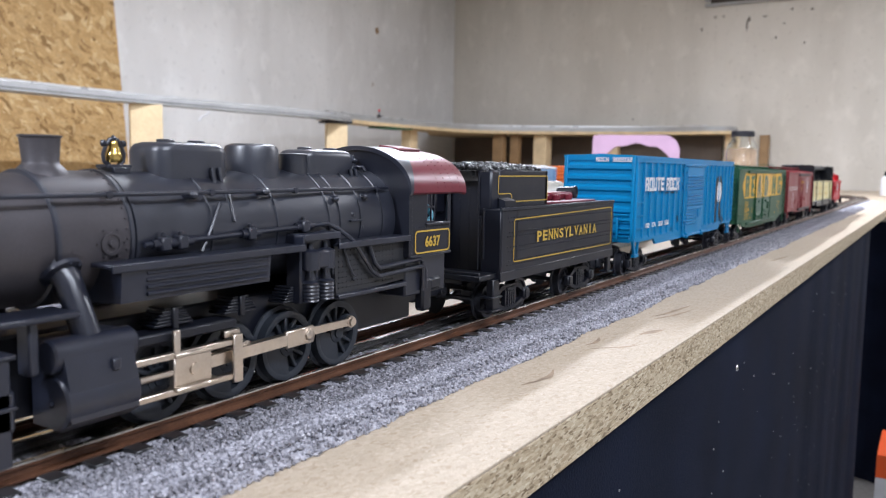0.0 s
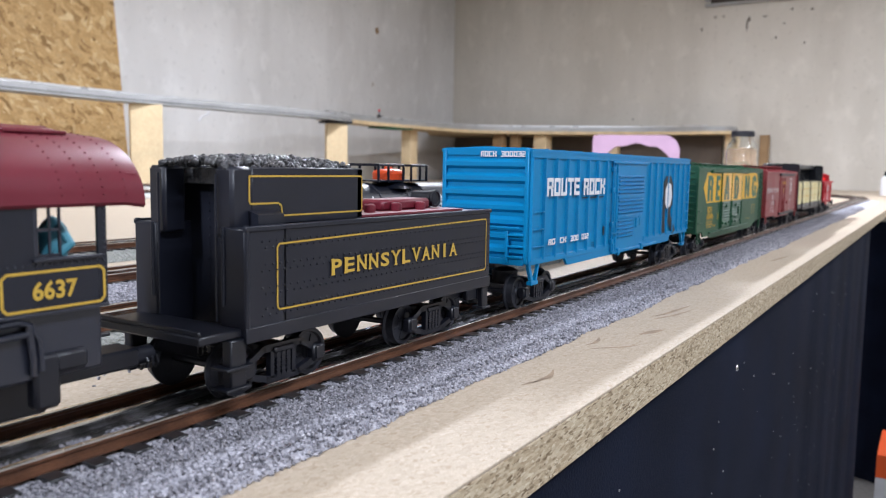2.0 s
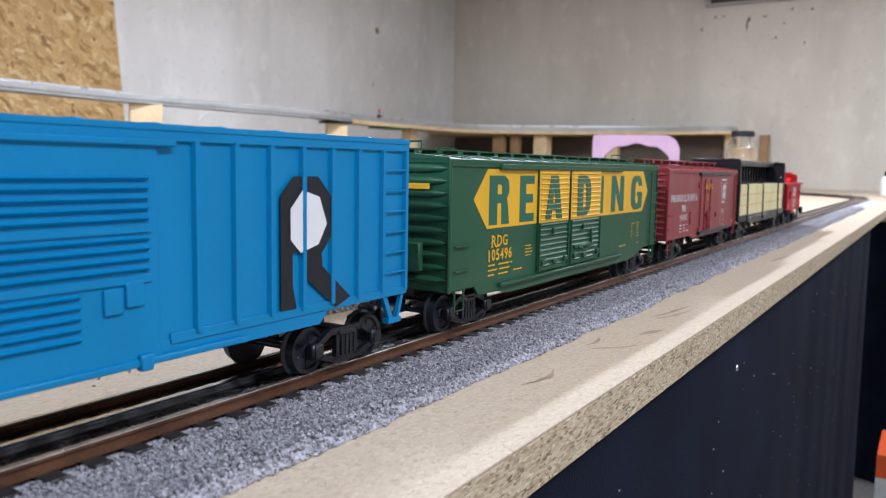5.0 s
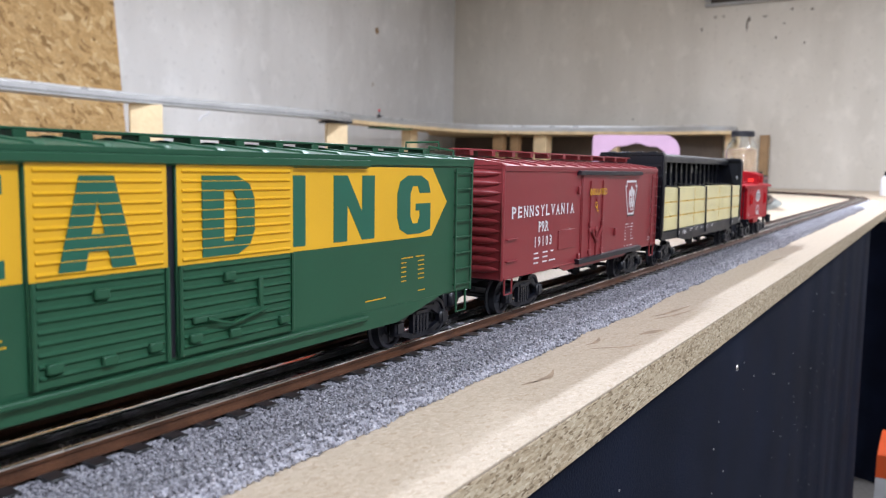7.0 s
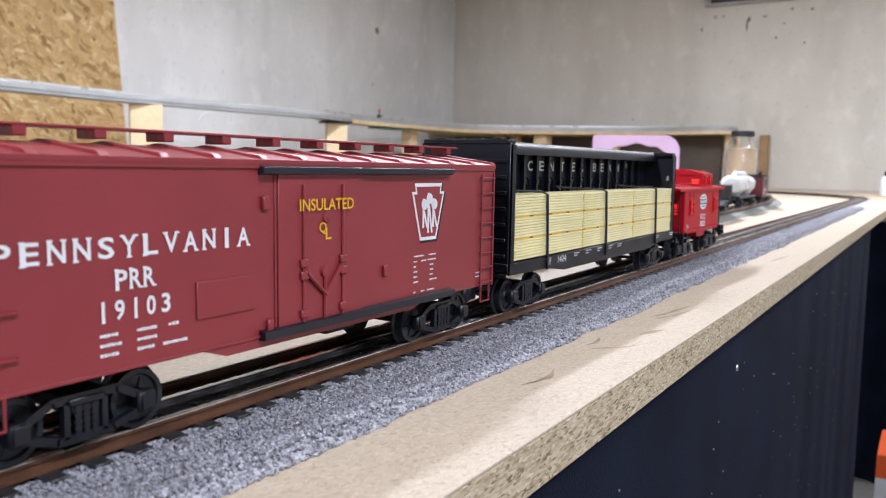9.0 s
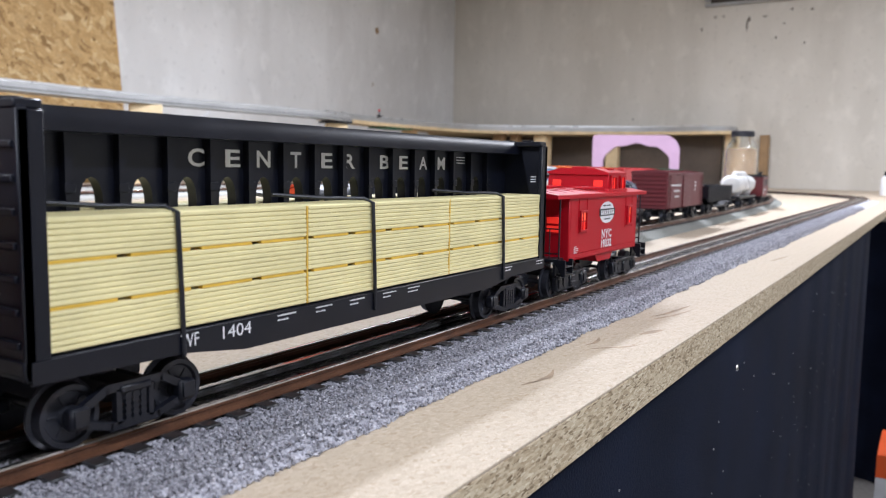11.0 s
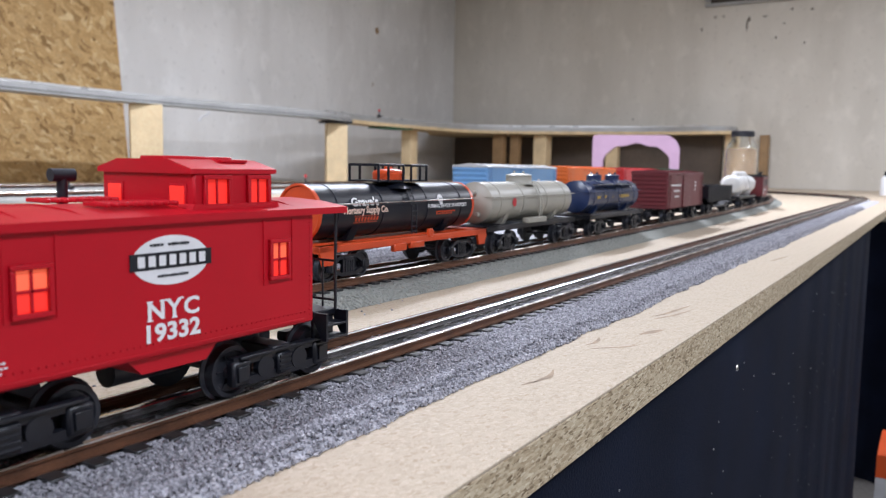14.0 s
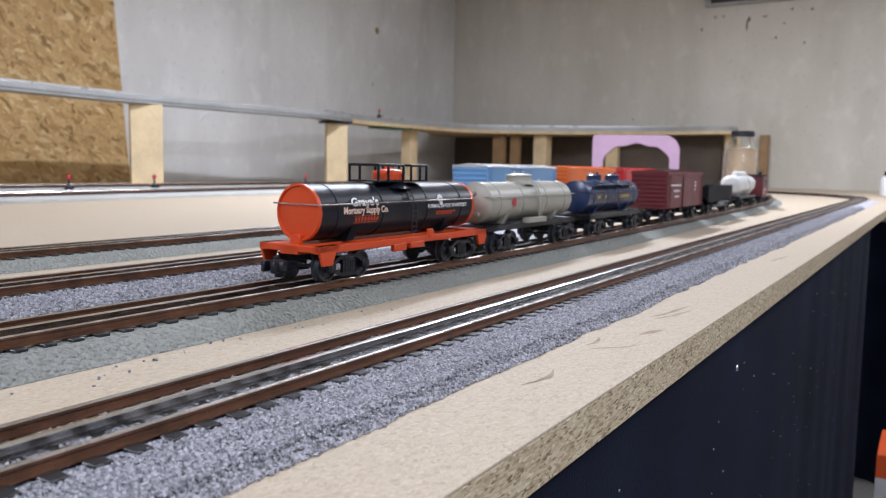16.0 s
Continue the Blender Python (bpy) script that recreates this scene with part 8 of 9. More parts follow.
# black open hopper
t = parked("hopper_car", "short black open-top model hopper car", "model hopper", PATH2, 1.5350, Z2)
g = Geo()
LH, hw = 0.215, 0.0270
for s in (-1, 1):
    g.span(s * (hw - 0.0014), s * hw, -LH / 2, LH / 2, 0.0230, 0.0520, 0.0003)
    g.span(-hw, hw, s * (LH / 2 - 0.0014), s * LH / 2, 0.0300, 0.0520, 0.0003)
    g.prism([(s * LH / 2, 0.0420), (s * 0.045, 0.0120), (s * 0.040, 0.0120), (s * (LH / 2 - 0.004), 0.0420)], 0, -hw + 0.002, hw - 0.002)
g.span(-hw, hw, -0.050, 0.050, 0.0120, 0.0150, 0.0004)
hb = part("body", g, IRON, t)
rib = Geo().span(0, 0.0014, -0.0012, 0.0012, 0.0225, 0.0525, 0.0003).mesh("rib", IRON)
for k in range(12):
    for s in (0, 180):
        part("rib", rib, IRON, hb, at=pose(hw if s == 0 else -hw, -LH / 2 + 0.006 + k * (LH - 0.012) / 11, 0, 0, 0, s))
part("frame", Geo().span(-0.010, 0.010, -LH / 2, LH / 2, 0.0185, 0.0235, 0.0005), IRON, t)
for s in (-1, 1):
    truck(t, s * (LH / 2 - 0.030), 0.0175, "bettendorf", roll=False)
couplers(t, LH / 2)

t5 = tank_car("white model tank car with three domes", PATH2, 1.8850, Z2, 0.250, 0.0205, TANK_WHITE, TANK_WHITE, IRON, [-0.045, 0.0, 0.045], 0.0090, frame_w=0.022, bulge=0.012, zc=0.0500)

# dark red engine at the end of the siding
t = parked("switch_engine", "small dark red and black model engine", "model locomotive", PATH2, 2.1700, Z2)
part("cab", Geo().span(-0.0265, 0.0265, -0.085, 0.020, 0.0180, 0.0680, 0.0012), DARK_OXIDE, t)
part("hood", Geo().span(-0.018, 0.018, 0.020, 0.095, 0.0180, 0.0600, 0.0020), IRON, t)
peaked_roof(t, 0.112, 0.0265, 0.0680, 0.0040, IRON, seams=4).location = (0, -0.0325, 0)
part("chimney", Geo().turn((0, 0.060, 0.0600), (0, 0, 1), [(0, 0.0055), (0.016, 0.0050), (0.0185, 0.0066), (0.0200, 0.0060), (0.0200, 0.0001)], 20), IRON, t)
g = Geo()
for y in (-0.066, -0.034, -0.006):
    g.span(0.0265, 0.0272, y - 0.010, y + 0.010, 0.0460, 0.0600, 0.0003)
part("cab_window", g, IRON, t)
bars(t, 0.0266, -0.072, 0.0350, [[0.050], [0.030]], WHITE, 0.0040, 0.0075)
part("running_board", Geo().span(-0.0265, 0.0265, -0.098, 0.098, 0.0155, 0.0182, 0.0005), IRON, t)
for s in (-1, 1):
    truck(t, s * 0.055, 0.0175, "bettendorf", roll=False)

plain_boxcar("pale blue model boxcar with silver roof", PATH3, 1.1150, Z3, 0.300, SKY_BLUE, ROOF_GREY, z1=0.0800, text=WHITE)
plain_boxcar("bright orange model boxcar with ribbed ends", PATH3, 1.4700, Z3, 0.300, ORANGE, ORANGE, z1=0.0800)
plain_boxcar("crimson red model boxcar with ribbed ends", PATH3, 1.8300, Z3, 0.300, CRIMSON, CRIMSON, z1=0.0800)
plain_boxcar("green model boxcar with a yellow end", PATH3, 2.2300, Z3, 0.300, GREEN, GREEN, z1=0.0800, text=YELLOW)


# ---- elevated line on posts ----
DECKGREY = mat("grey_painted_strip", (0.36, 0.36, 0.355), 0.45, 0.2, var=0.12, scale=8, bump=0.2, grain=150, depth=0.0008)
DECKDARK = mat("dark_strip", (0.10, 0.10, 0.10), 0.6, var=0.1, scale=20, bump=0.1)
DARKWOOD = mat("brown_wood", (0.28, 0.17, 0.08), 0.65, var=0.2, scale=14, bump=0.2, grain=150, depth=0.001)
PINK = mat("pink_foam_board", (0.52, 0.345, 0.49), 0.8, var=0.06, scale=12, bump=0.3, grain=260, depth=0.0008)
GREENFELT = mat("green_felt", (0.05, 0.16, 0.09), 0.9, var=0.15, scale=20, bump=0.2, grain=300)
g = Geo()
strip = smooth_path([(-2.27, -0.6), (-2.33, 0.6), (-2.37, 1.4), (-2.40, 1.85), (-2.375, 2.36), (-2.33, 2.92), (-2.40, 3.25)], 0.1)
g.loft([[(x, y, 0.320), (x, y, 0.3470), (x - 0.010, y, 0.3500), (x - 0.10, y, 0.3500), (x - 0.10, y, 0.320)][::-1] for x, y in strip])
LINE_RAIL = mat("bright_rail", (0.62, 0.62, 0.62), 0.3, 0.6, var=0.1, scale=20, bump=0)
for lift, inset, tall, tone, words_of in ((0.3505, 0.016, 0.008, LINE_RAIL, "bright rail along the elevated strip"), (0.3505, 0.060, 0.008, LINE_RAIL, "bright rail along the elevated strip"), (0.3275, -0.002, 0.0035, DECKDARK, "dark seam along the elevated strip")):
    rl = Geo().loft([[(x - inset, y, lift), (x - inset, y, lift + tall), (x - inset - 0.005, y, lift + tall), (x - inset - 0.005, y, lift)][::-1] for x, y in strip])
    tagged(part("elevated_rail", rl, tone), words_of, "rail", kind="structure")
tagged(part("elevated_strip", g, DECKGREY), "narrow grey strip of elevated line on posts", "elevated deck", kind="structure")
g, top = Geo(), Geo()
near = smooth_path([(-2.36, 3.02), (-2.43, 3.30), (-2.455, 3.70), (-2.38, 4.38), (-2.15, 4.62), (-1.85, 4.75), (-1.50, 4.86), (-1.20, 4.90), (-0.95, 4.86), (-0.84, 4.92), (-0.82, 5.09)], 0.08)
poly = near + [(-2.90, 5.09), (-2.90, 4.75), (-2.66, 4.35), (-2.60, 3.70), (-2.56, 3.30), (-2.48, 3.06)]
g.prism(poly, 2, 0.320, 0.338)
tagged(part("elevated_deck", g, PLY), "curved plywood deck edge carrying an elevated track", "elevated deck", kind="structure")
inner = [(x - 0.012, y + 0.006) for x, y in near[:-1]] + [(-0.85, 5.085), (-2.89, 5.085), (-2.89, 4.76), (-2.65, 4.34), (-2.59, 3.70), (-2.55, 3.30), (-2.47, 3.07)]
top.prism(inner, 2, 0.3385, 0.366)
for lift, shift in ((0.3662, 0.030), (0.3662, 0.110)):
    rl = Geo().loft([[(x - shift, y + shift * 0.4, lift), (x - shift, y + shift * 0.4, lift + 0.009), (x - shift - 0.006, y + shift * 0.4, lift + 0.009), (x - shift - 0.006, y + shift * 0.4, lift)][::-1] for x, y in near[2:-4]])
    tagged(part("elevated_rail", rl, LINE_RAIL), "bright rail along the curved deck", "rail", kind="structure")
tagged(part("elevated_roadbed", top, DECKGREY), "grey roadbed on the plywood deck", "roadbed", kind="structure")


def post(x, y, w, d, material, label, cap=False, turn=0):
    t = thing("wooden_post", label, "post", "posts under the elevated line", pose(x, y, 0, 0, 0, turn))
    part("post_shaft", Geo().span(-w / 2, w / 2, -d / 2, d / 2, 0.0065, 0.319 if not cap else 0.309, 0.003), material, t)
    part("foot_block", Geo().span(-w / 2 - 0.01, w / 2 + 0.01, -d / 2 - 0.01, d / 2 + 0.01, 0, 0.0065, 0.001), material, t)
    if cap:
        part("cap_plate", Geo().span(-w / 2 - 0.02, w / 2 + 0.02, -d / 2 - 0.03, d / 2 + 0.02, 0.309, 0.3195, 0.002), IRON, t, "black cap plate")


post(-2.43, 2.000, 0.040, 0.122, PINE, "pale pine post under the elevated strip", turn=-30)
post(-2.440, 3.165, 0.060, 0.110, PINE, "pale pine post with a black cap", True, -40)
post(-2.57, 4.02, 0.070, 0.080, PINE, "pale pine post set back under the deck")
post(-2.28, 4.66, 0.075, 0.060, DARKWOOD, "brown wooden post under the deck")
post(-2.19, 4.72, 0.060, 0.055, DARKWOOD, "brown wooden post under the deck")
post(-2.03, 4.80, 0.092, 0.092, PINE, "pale pine post under the deck")
post(-1.62, 5.02, 0.080, 0.060, PINE, "pale pine post under the deck")
post(-0.87, 5.03, 0.060, 0.060, PINE, "pale pine post under the deck end")
post(-0.68, 5.05, 0.050, 0.050, DARKWOOD, "brown wooden post by the wall")
tagged(part("felt_pad", Geo().span(-2.60, -2.462, 3.64, 3.90, 0.311, 0.3195, 0.002), GREENFELT), "green felt pad under the deck", "pad")

# added panel; the wall's shade under the deck is painted into its dark brown
SHADE_BROWN = mat("under_deck_shade", (0.10, 0.074, 0.055), 0.75, var=0.22, scale=5, bump=0.15, grain=120, depth=0.001)
tagged(part("shade_board", Geo().span(-2.88, -0.93, 5.062, 5.074, 0.001, 0.318, 0.001), SHADE_BROWN), "added dark brown panel standing in for wall shade under the deck", "backing board")

# pink foam tunnel mouth
g = Geo()
W, Hh = 0.235, 0.285
outer = [(-W, 0.0), (-W, Hh - 0.01), (-W + 0.01, Hh), (W - 0.085, Hh)] + [(W - 0.085 + 0.085 * math.sin(a), Hh - 0.085 + 0.085 * math.cos(a)) for a in np.linspace(0.15, math.pi / 2, 8)] + [(W, 0.0)]
inner_arch = [(W - 0.052, 0.0), (W - 0.052, 0.150)] + [(0.005 + 0.178 * math.cos(a), 0.150 + (0.088 + 0.006 * math.sin(9 * a)) * math.sin(a)) for a in np.linspace(0.05, math.pi - 0.05, 22)] + [(-W + 0.058, 0.150), (-W + 0.058, 0.0)]
g.prism(outer + inner_arch, 1, -0.025, 0.025)
ob = part("tunnel_portal", g, PINK)
tagged(ob, "pink foam board tunnel mouth with a rough arch", "tunnel portal")
ob.matrix_basis = pose(-1.115, 3.98, 0.0, 0, 0, 16) @ Matrix.Diagonal((0.93, 1, 0.965, 1))

# ---- jar, bottle and switch stands ----
m, nt, bs = nodes_of("clear_glass")
bs.inputs["Transmission Weight"].default_value, bs.inputs["Roughness"].default_value = 1.0, 0.05
bs.inputs["Base Color"].default_value, bs.inputs["IOR"].default_value = (0.95, 0.97, 0.96, 1), 1.45
GLASS = m
SAND = mat("tan_grit", (0.17, 0.115, 0.070), 0.9, var=0.2, scale=60, bump=0.6, grain=700, depth=0.0008)
jar = thing("glass_jar", "large clear glass jar of tan grit with a black lid", "jar", at=pose(-0.512, 3.60, 0))
ob = part("glass", Geo().turn((0, 0, 0), (0, 0, 1), [(0, 0.045), (0.004, 0.064), (0.012, 0.068), (0.190, 0.068), (0.215, 0.060), (0.232, 0.046), (0.248, 0.045), (0.250, 0.042), (0.240, 0.042), (0.228, 0.043), (0.212, 0.056), (0.190, 0.064), (0.014, 0.064), (0.008, 0.055), (0.007, 0.0001)], 40), GLASS, jar, "clear glass wall")
ob.visible_shadow = False
part("grit", Geo().turn((0, 0, 0.009), (0, 0, 1), [(0, 0.052), (0.006, 0.0628), (0.184, 0.0628), (0.190, 0.040), (0.192, 0.0001)], 32), SAND, jar, "tan grit filling")
part("lid", Geo().turn((0, 0, 0.246), (0, 0, 1), [(0, 0.0475), (0.001, 0.0490), (0.022, 0.0490), (0.025, 0.0465), (0.0252, 0.0001)], 40), IRON, jar, "black screw lid")
bottle = thing("plastic_bottle", "small white plastic bottle with a black cap", "bottle", at=pose(0.030, 4.02, 0))
part("bottle_body", Geo().turn((0, 0, 0), (0, 0, 1), [(0, 0.024), (0.002, 0.027), (0.075, 0.027), (0.084, 0.020), (0.088, 0.012), (0.090, 0.0001)], 28), WHITE, bottle)
part("cap", Geo().turn((0, 0, 0.0885), (0, 0, 1), [(0, 0.0150), (0.020, 0.0140), (0.0215, 0.012), (0.0216, 0.0001)], 24), IRON, bottle, "black cap")


def switch_stand(x, y, z):
    t = thing("switch_stand", "small black switch stand with a red target", "switch stand", "switch stands by the far tracks", pose(x, y, z))
    g = Geo().turn((0, 0, 0), (0, 0, 1), [(0, 0.014), (0.004, 0.013), (0.012, 0.006), (0.016, 0.0035), (0.030, 0.0030), (0.030, 0.0001)], 14)
    g.box((0.010, 0, 0.006), (0.030, 0.008, 0.006), 0.001)
    part("stand", g, IRON, t)
    part("target", Geo().turn((0, 0, 0.030), (0, 0, 1), [(0, 0.0030), (0.003, 0.0065), (0.010, 0.0065), (0.013, 0.0040), (0.017, 0.0001)], 14), CRIMSON, t, "red lamp target")


switch_stand(-1.98, 1.385, 0.0065)
switch_stand(-2.02, 1.720, 0.0065)
switch_stand(-2.12, 2.580, 0.0065)
switch_stand(-2.46, 3.560, 0.366)

# ---- far grey roadbed with its tracks ----
FARGREY = mat("pale_grey_roadbed", (0.44, 0.44, 0.42), 0.85, var=0.12, scale=12, bump=0.6, grain=240, depth=0.0012)
far = Geo()
edge = smooth_path([(-1.36, -1.5), (-1.42, 0.7), (-1.46, 1.15), (-1.50, 1.70), (-1.62, 2.5), (-1.8, 3.1)], 0.1)
far.prism(edge + [(-2.44, 3.1), (-2.44, -1.5)], 2, 0.0004, 0.0062)
tagged(part("far_roadbed", far, FARGREY), "wide pale grey roadbed under the far tracks", "roadbed", kind="structure")
PATH5 = smooth_path([(-1.60, -1.5), (-1.62, 0.8), (-1.66, 1.3), (-1.74, 2.0), (-1.92, 2.8), (-2.05, 3.1)], 0.1)
make_track(PATH5, 0.0160, "far three-rail model track on grey roadbed", 0.0135, 9, 9)
PATH6 = smooth_path([(-2.16, -1.5), (-2.17, 0.8), (-2.19, 1.6), (-2.20, 2.4), (-2.22, 3.1)], 0.1)
make_track(PATH6, 0.0160, "far three-rail model track on grey roadbed", 0.0135, 9, 9)

# ---- loose stones in the gravel beds ----
def stones(x0, x1, y0, y1, z, count, size, seed, edge_rows=None):
    """Small angular stones strewn on a bed, each a bent six-sided lump."""
    rng = np.random.default_rng(seed)
    base = np.array([(-1, -1, -1), (1, -1, -1), (1, 1, -1), (-1, 1, -1), (-1, -1, 1), (1, -1, 1), (1, 1, 1), (-1, 1, 1)], float) * 0.5
    ys = y0 + (y1 - y0) * rng.random(count)
    if edge_rows is None:
        hi = np.full(count, x1)
    else:
        ey = np.array([r[0][1] for r in edge_rows])
        ex = np.array([r[4][0] for r in edge_rows])
        hi = np.interp(ys, ey, ex) - 0.0002 + 0.0012 * rng.standard_normal(count).clip(-1, 1)
    xs = x0 + (hi - x0) * rng.random(count)
    drop = np.clip((hi - xs) / 0.006, 0.12, 1.0)
    zs = z * drop + rng.uniform(-0.0002, 0.0004, count)
    sz = size * rng.uniform(0.6, 1.25, count)
    v = base[None] * (1 + 0.35 * rng.standard_normal((count, 8, 3)).clip(-1.2, 1.2)) * sz[:, None, None]
    a, b = rng.uniform(0, 6.28, count), rng.uniform(0, 6.28, count)
    ca, sa, cb, sb = np.cos(a), np.sin(a), np.cos(b), np.sin(b)
    x, y, zz = v[..., 0] * ca[:, None] - v[..., 1] * sa[:, None], v[..., 0] * sa[:, None] + v[..., 1] * ca[:, None], v[..., 2]
    y, zz = y * cb[:, None] - zz * sb[:, None], y * sb[:, None] + zz * cb[:, None]
    v = np.stack([x + xs[:, None], y + ys[:, None], zz + zs[:, None]], -1).reshape(-1, 3)
    q = np.array([(0, 3, 2, 1), (4, 5, 6, 7), (0, 1, 5, 4), (1, 2, 6, 5), (2, 3, 7, 6), (3, 0, 4, 7)])
    f = (q[None] + 8 * np.arange(count)[:, None, None]).reshape(-1, 4)
    me = bpy.data.meshes.new("gravel_stones")
    me.from_pydata(v, [], f)
    me.materials.append(GRAVEL)
    ob = new("gravel_stones", me)
    return tagged(ob, "loose fine grey and white gravel stones", "gravel", kind="stuff")


stones(0.0205, 0.06, 0.06, 0.75, 0.0050, 44000, 0.00092, 3, bank_rows)
stones(0.0205, 0.06, 0.75, 2.4, 0.0050, 30000, 0.0014, 4, bank_rows)
stones(-0.0142, 0.0142, 0.08, 0.70, 0.0060, 5200, 0.0009, 6)
stones(-0.255, -0.186, 0.20, 0.75, 0.0078, 12000, 0.0012, 5)
tagged(stones(-0.096, -0.066, 0.16, 0.44, 0.0003, 34, 0.0009, 8), "few dark gravel crumbs spilled on the board", "gravel crumbs")

# ---- marks on the board, lint on the cloth, holes in the wall ----
STAIN = mat("brown_scuff", (0.30, 0.22, 0.15), 0.8, var=0.3, scale=80, bump=0.1)


def scuff(pts, w):
    g = Geo()
    n = len(pts)
    left, right = [], []
    for i, p in enumerate(pts):
        a, b = Vector(pts[max(i - 1, 0)]), Vector(pts[min(i + 1, n - 1)])
        d = (b - a).normalized()
        k = w * math.sin(math.pi * (i + 0.35) / (n - 0.3)) * (0.8 + 0.4 * ((i * 7) % 3) / 2)
        left.append((p[0] - d.y * k, p[1] + d.x * k))
        right.append((p[0] + d.y * k, p[1] - d.x * k))
    g.prism(left + right[::-1], 2, 0.00002, 0.00008)
    ob = part("scuff_mark", g, STAIN)
    tagged(ob, "thin brown scuff mark on the particle board", "scuff mark", "scuffs on the board")


for pts, w in (([(0.0795, 0.302), (0.0800, 0.309), (0.0812, 0.315), (0.0800, 0.321), (0.0775, 0.328)], 0.0009),
               ([(0.0770, 0.296), (0.0785, 0.302), (0.0800, 0.306)], 0.0006),
               ([(0.0700, 0.385), (0.0720, 0.392), (0.0716, 0.400), (0.0690, 0.408)], 0.0007),
               ([(0.0760, 0.380), (0.0830, 0.388), (0.0880, 0.393), (0.0930, 0.402)], 0.0006),
               ([(0.0850, 0.430), (0.0885, 0.440), (0.0915, 0.450)], 0.0017),
               ([(0.0735, 0.488), (0.0775, 0.500), (0.0800, 0.520), (0.0830, 0.545)], 0.0008),
               ([(0.0770, 0.480), (0.0840, 0.500), (0.0880, 0.525)], 0.0007),
               ([(0.0780, 0.880), (0.0810, 0.905), (0.0850, 0.940)], 0.0012)):
    scuff(pts, w * 1.5)

LINT = mat("pale_lint", (0.34, 0.34, 0.34), 0.9, var=0.1, bump=0)
rl = random.Random(11)
g = Geo()
for k in range(90):
    y, z = rl.uniform(0.28, 1.4), rl.uniform(-0.30, -0.045)
    g.box((EDGE_X + 0.0012, y, z), (0.0006, rl.uniform(0.0003, 0.0007), rl.uniform(0.0003, 0.0014)), 0.0001, Euler((rl.uniform(-0.6, 0.6), 0, 0)))
tagged(part("lint", g, LINT), "specks of pale lint on the black cloth", "lint", kind="stuff")
tagged(part("cloth_pin", Geo().turn((EDGE_X + 0.0005, 0.5700, -0.0450), (1, 0, 0), [(0, 0.0024), (0.0008, 0.0020), (0.0010, 0.0001)], 12), BRIGHT), "small metal pin head in the black cloth", "pin")

HOLE = mat("dark_pit", (0.19, 0.165, 0.14), 0.9, var=0.2, scale=30, bump=0.1)
rl = random.Random(5)
pits = [(-0.83, 0.985, 0.006, 0.034), (-0.82, 1.02, 0.010, 0.016), (-0.58, 1.06, 0.008, 0.008), (-0.66, 0.90, 0.006, 0.010), (-0.50, 0.86, 0.006, 0.007), (-1.02, 1.05, 0.008, 0.008), (-0.97, 1.05, 0.007, 0.007), (-0.47, 1.05, 0.010, 0.007), (-0.73, 1.03, 0.014, 0.005), (-1.10, 0.98, 0.006, 0.012), (-0.90, 0.34, 0.007, 0.020), (-1.52, 0.43, 0.006, 0.006), (-0.62, 0.98, 0.006, 0.006)]
for x, z, w, h in pits:
    ob = part("wall_pit", Geo().turn((0, 0, 0), (0, -1, 0), [(0, 1.0), (0.0015, 0.8), (0.0016, 0.0001)], 10), HOLE)
    ob.matrix_basis = Matrix.Translation((x, WALL_Y, z)) @ Matrix.Diagonal((w, 1, h, 1))
    tagged(ob, "small dark pit in the concrete wall", "wall pit", "pits in the wall")
for y, z, w, h in ((4.14, 0.965, 0.020, 0.022), (4.10, 0.62, 0.006, 0.012)):
    ob = part("wall_stain", Geo().turn((0, 0, 0), (1, 0, 0), [(0, 1.0), (0.0012, 0.8), (0.0013, 0.0001)], 12), DARKWOOD)
    ob.matrix_basis = Matrix.Translation((WALL_X, y, z)) @ Matrix.Diagonal((1, w, h, 1))
    tagged(ob, "rust-brown spot on the concrete wall", "wall stain", "spots on the wall")
g = Geo()
g.tube([(WALL_X + 0.0005, 2.68, 0.300), (WALL_X + 0.001, 2.70, 0.325), (WALL_X + 0.001, 2.725, 0.330), (WALL_X + 0.0005, 2.745, 0.352)], 0.006, 6)
tagged(part("plaster_smear", g, WHITE), "white smear of filler on the concrete wall", "smear")

# small high window, of which the lower edge shows
win = thing("window_1", "small high basement window with a metal frame", "window", at=pose(-0.20, WALL_Y, 1.112))
win["kind"] = "structure"
part("window_frame", Geo().span(-0.88, 0.60, -0.035, 0.0, 0.0, 0.016, 0.003).span(-0.88, -0.85, -0.035, 0, 0.03, 0.34, 0.003).span(0.57, 0.60, -0.035, 0, 0.03, 0.34, 0.003).span(-0.88, 0.60, -0.035, 0, 0.34, 0.365, 0.003), DECKGREY, win)
part("pane", Geo().span(-0.85, 0.57, -0.012, -0.006, 0.016, 0.34, 0), mat("dark_pane", (0.05, 0.04, 0.035), 0.1, var=0.2, scale=8, bump=0), win, "dark window pane")

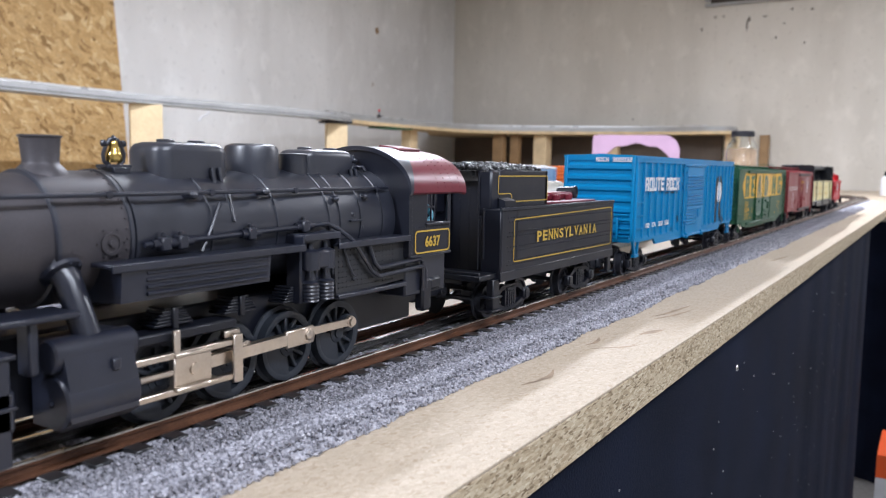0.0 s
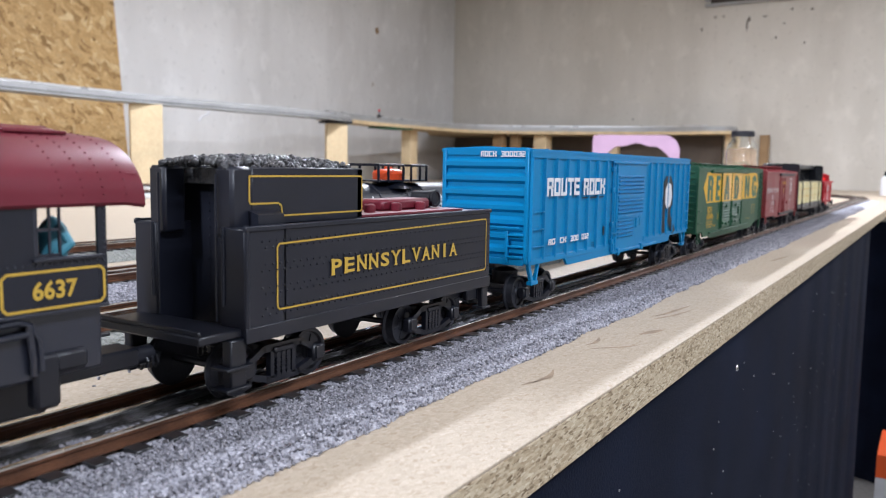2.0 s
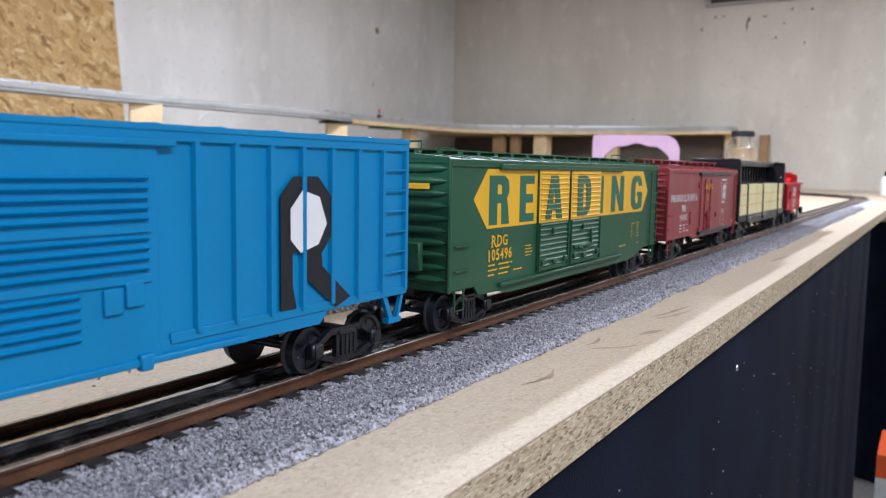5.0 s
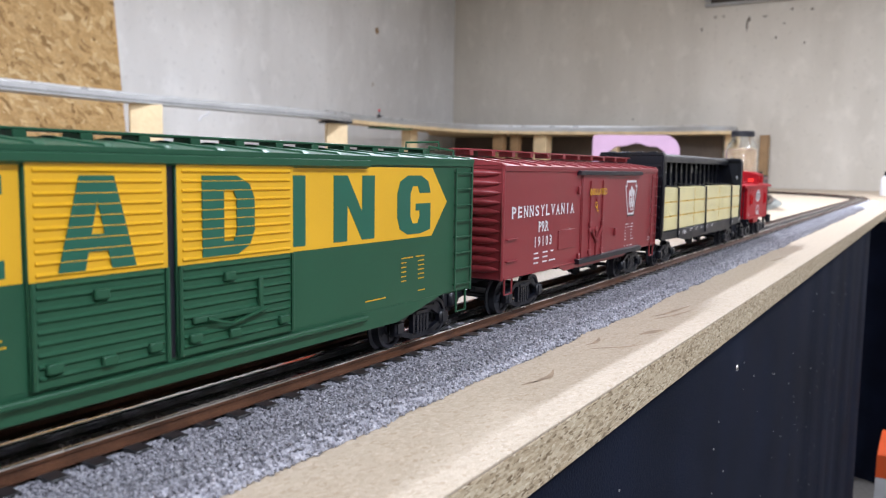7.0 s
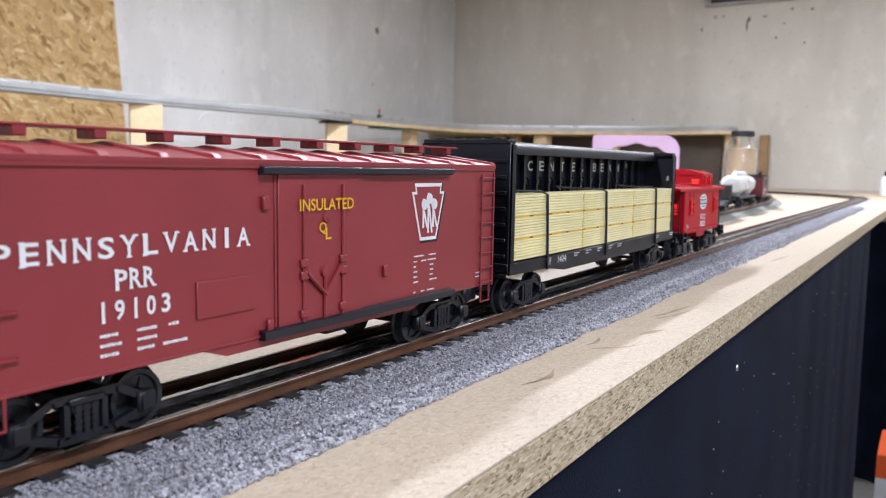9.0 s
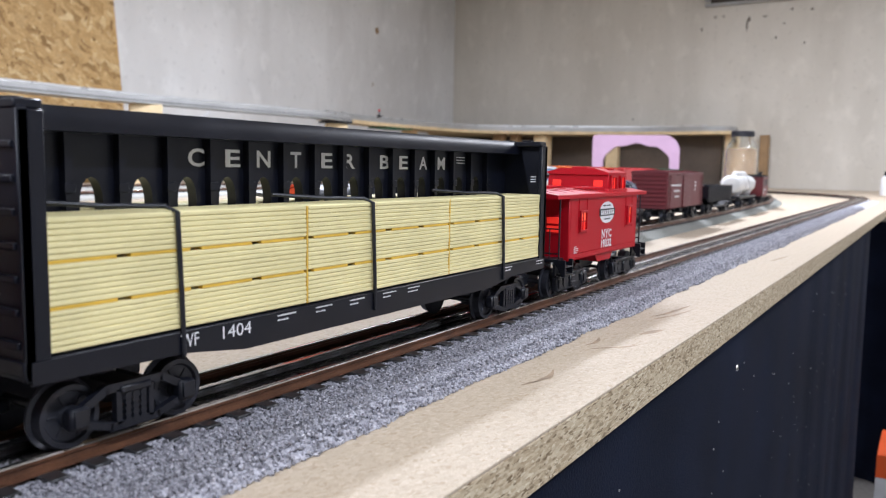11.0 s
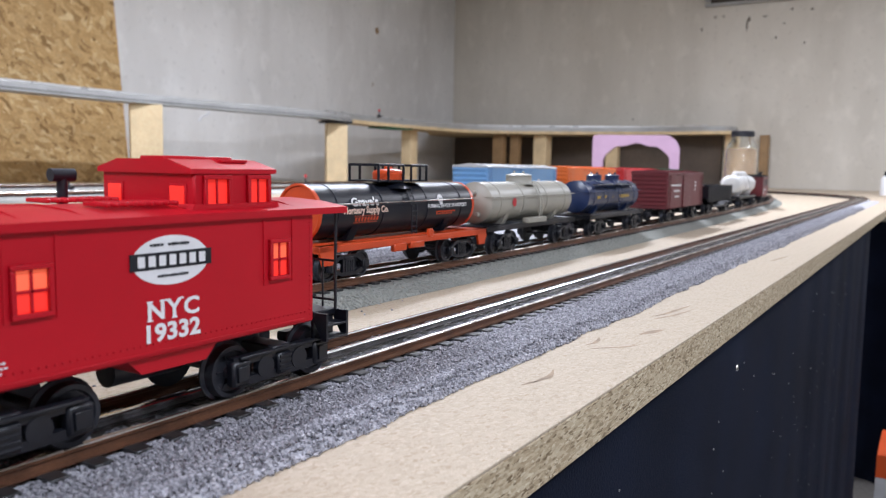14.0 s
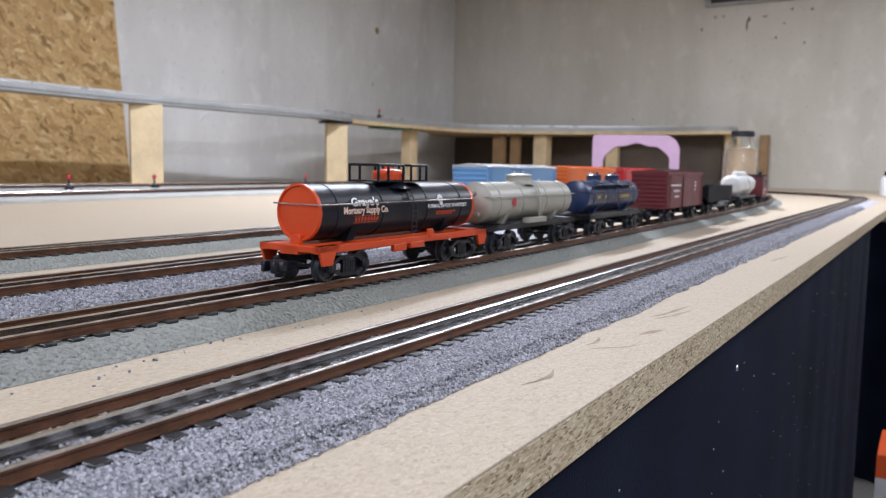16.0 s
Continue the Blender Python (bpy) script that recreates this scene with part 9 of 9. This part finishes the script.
# ---- under the table: dark cloth across the aisle end, striped carton ----
g = Geo()
g.loft([[(x, 2.95 + 0.02 * math.sin(x * 30), FLOOR_Z + 0.002), (x, 2.955 + 0.02 * math.sin(x * 30), FLOOR_Z + 0.002), (x, 2.955 + 0.012 * math.sin(x * 30), -0.06), (x, 2.95 + 0.012 * math.sin(x * 30), -0.06)] for x in np.linspace(-1.2, 1.2, 80)])
structure("cloth_drop", g, CLOTH, "black cloth hung behind the table end", "cloth")
STRIPE_O = mat("orange_print", (0.75, 0.10, 0.015), 0.5, var=0.08, scale=20, bump=0.05)
STRIPE_W = mat("white_print", (0.6, 0.6, 0.62), 0.5, var=0.05, scale=20, bump=0.05)
box = thing("striped_carton", "orange and white striped carton on the floor", "carton", at=pose(0.286, 2.42, FLOOR_Z))
for k in range(5):
    part("stripe", Geo().span(-0.150, 0.150, -0.12, 0.12, 0.062 * k + 0.0001, 0.062 * k + 0.0619, 0.0005), STRIPE_O if k % 2 == 0 else STRIPE_W, box)

# assumed ceiling light housings that hold the lamps, added out of view
for lx, ly, watts, tone in LAMPS:
    t = thing("assumed_ceiling_light", "assumed long white strip light under the ceiling, out of view", "ceiling light", "ceiling lights", pose(lx, ly, 1.415))
    part("housing", Geo().span(-0.14, 0.14, -0.62, 0.62, 0.0, 0.085, 0.004), PLASTER, t)


def motions():
    """The train rolls past; its wheels and rods turn with it."""
    times = [0.0, 0.5, 0.6, 0.7, 0.8, 0.9] + [1.0 + 0.25 * i for i in range(61)]
    for car, u in MOVING:
        walk(car, [(t, pose(0, u - gone(t), RAIL_TOP)) for t in times])
    fine = [0.0] + [k / 15 for k in range(7, 241)]
    for wheel, place, r in WHEELS:
        walk(wheel, [(t, pose(*place) @ Matrix.Rotation(gone(t) / r, 4, "X")) for t in fine])
    for rod, centre, crank, r, phase in RODS:
        rows = []
        for t in fine:
            a = phase + gone(t) / r
            rows.append((t, pose(centre[0], centre[1] - crank * math.sin(a), centre[2] + crank * math.cos(a))))
        walk(rod, rows)
    for main, cross, yc, length in MAINRODS:
        rows, slide = [], []
        for t in fine:
            a = PHASE + gone(t) / D_R
            py, pz = yc - CRANK * math.sin(a), D_R + CRANK * math.cos(a)
            zc = 0.0166
            lean = math.asin((pz - zc) / length)
            rows.append((t, pose(0, py, pz) @ Matrix.Rotation(lean, 4, "X")))
            slide.append((t, pose(0, py - length * math.cos(lean), zc)))
        walk(main, rows)
        walk(cross, slide)


motions()
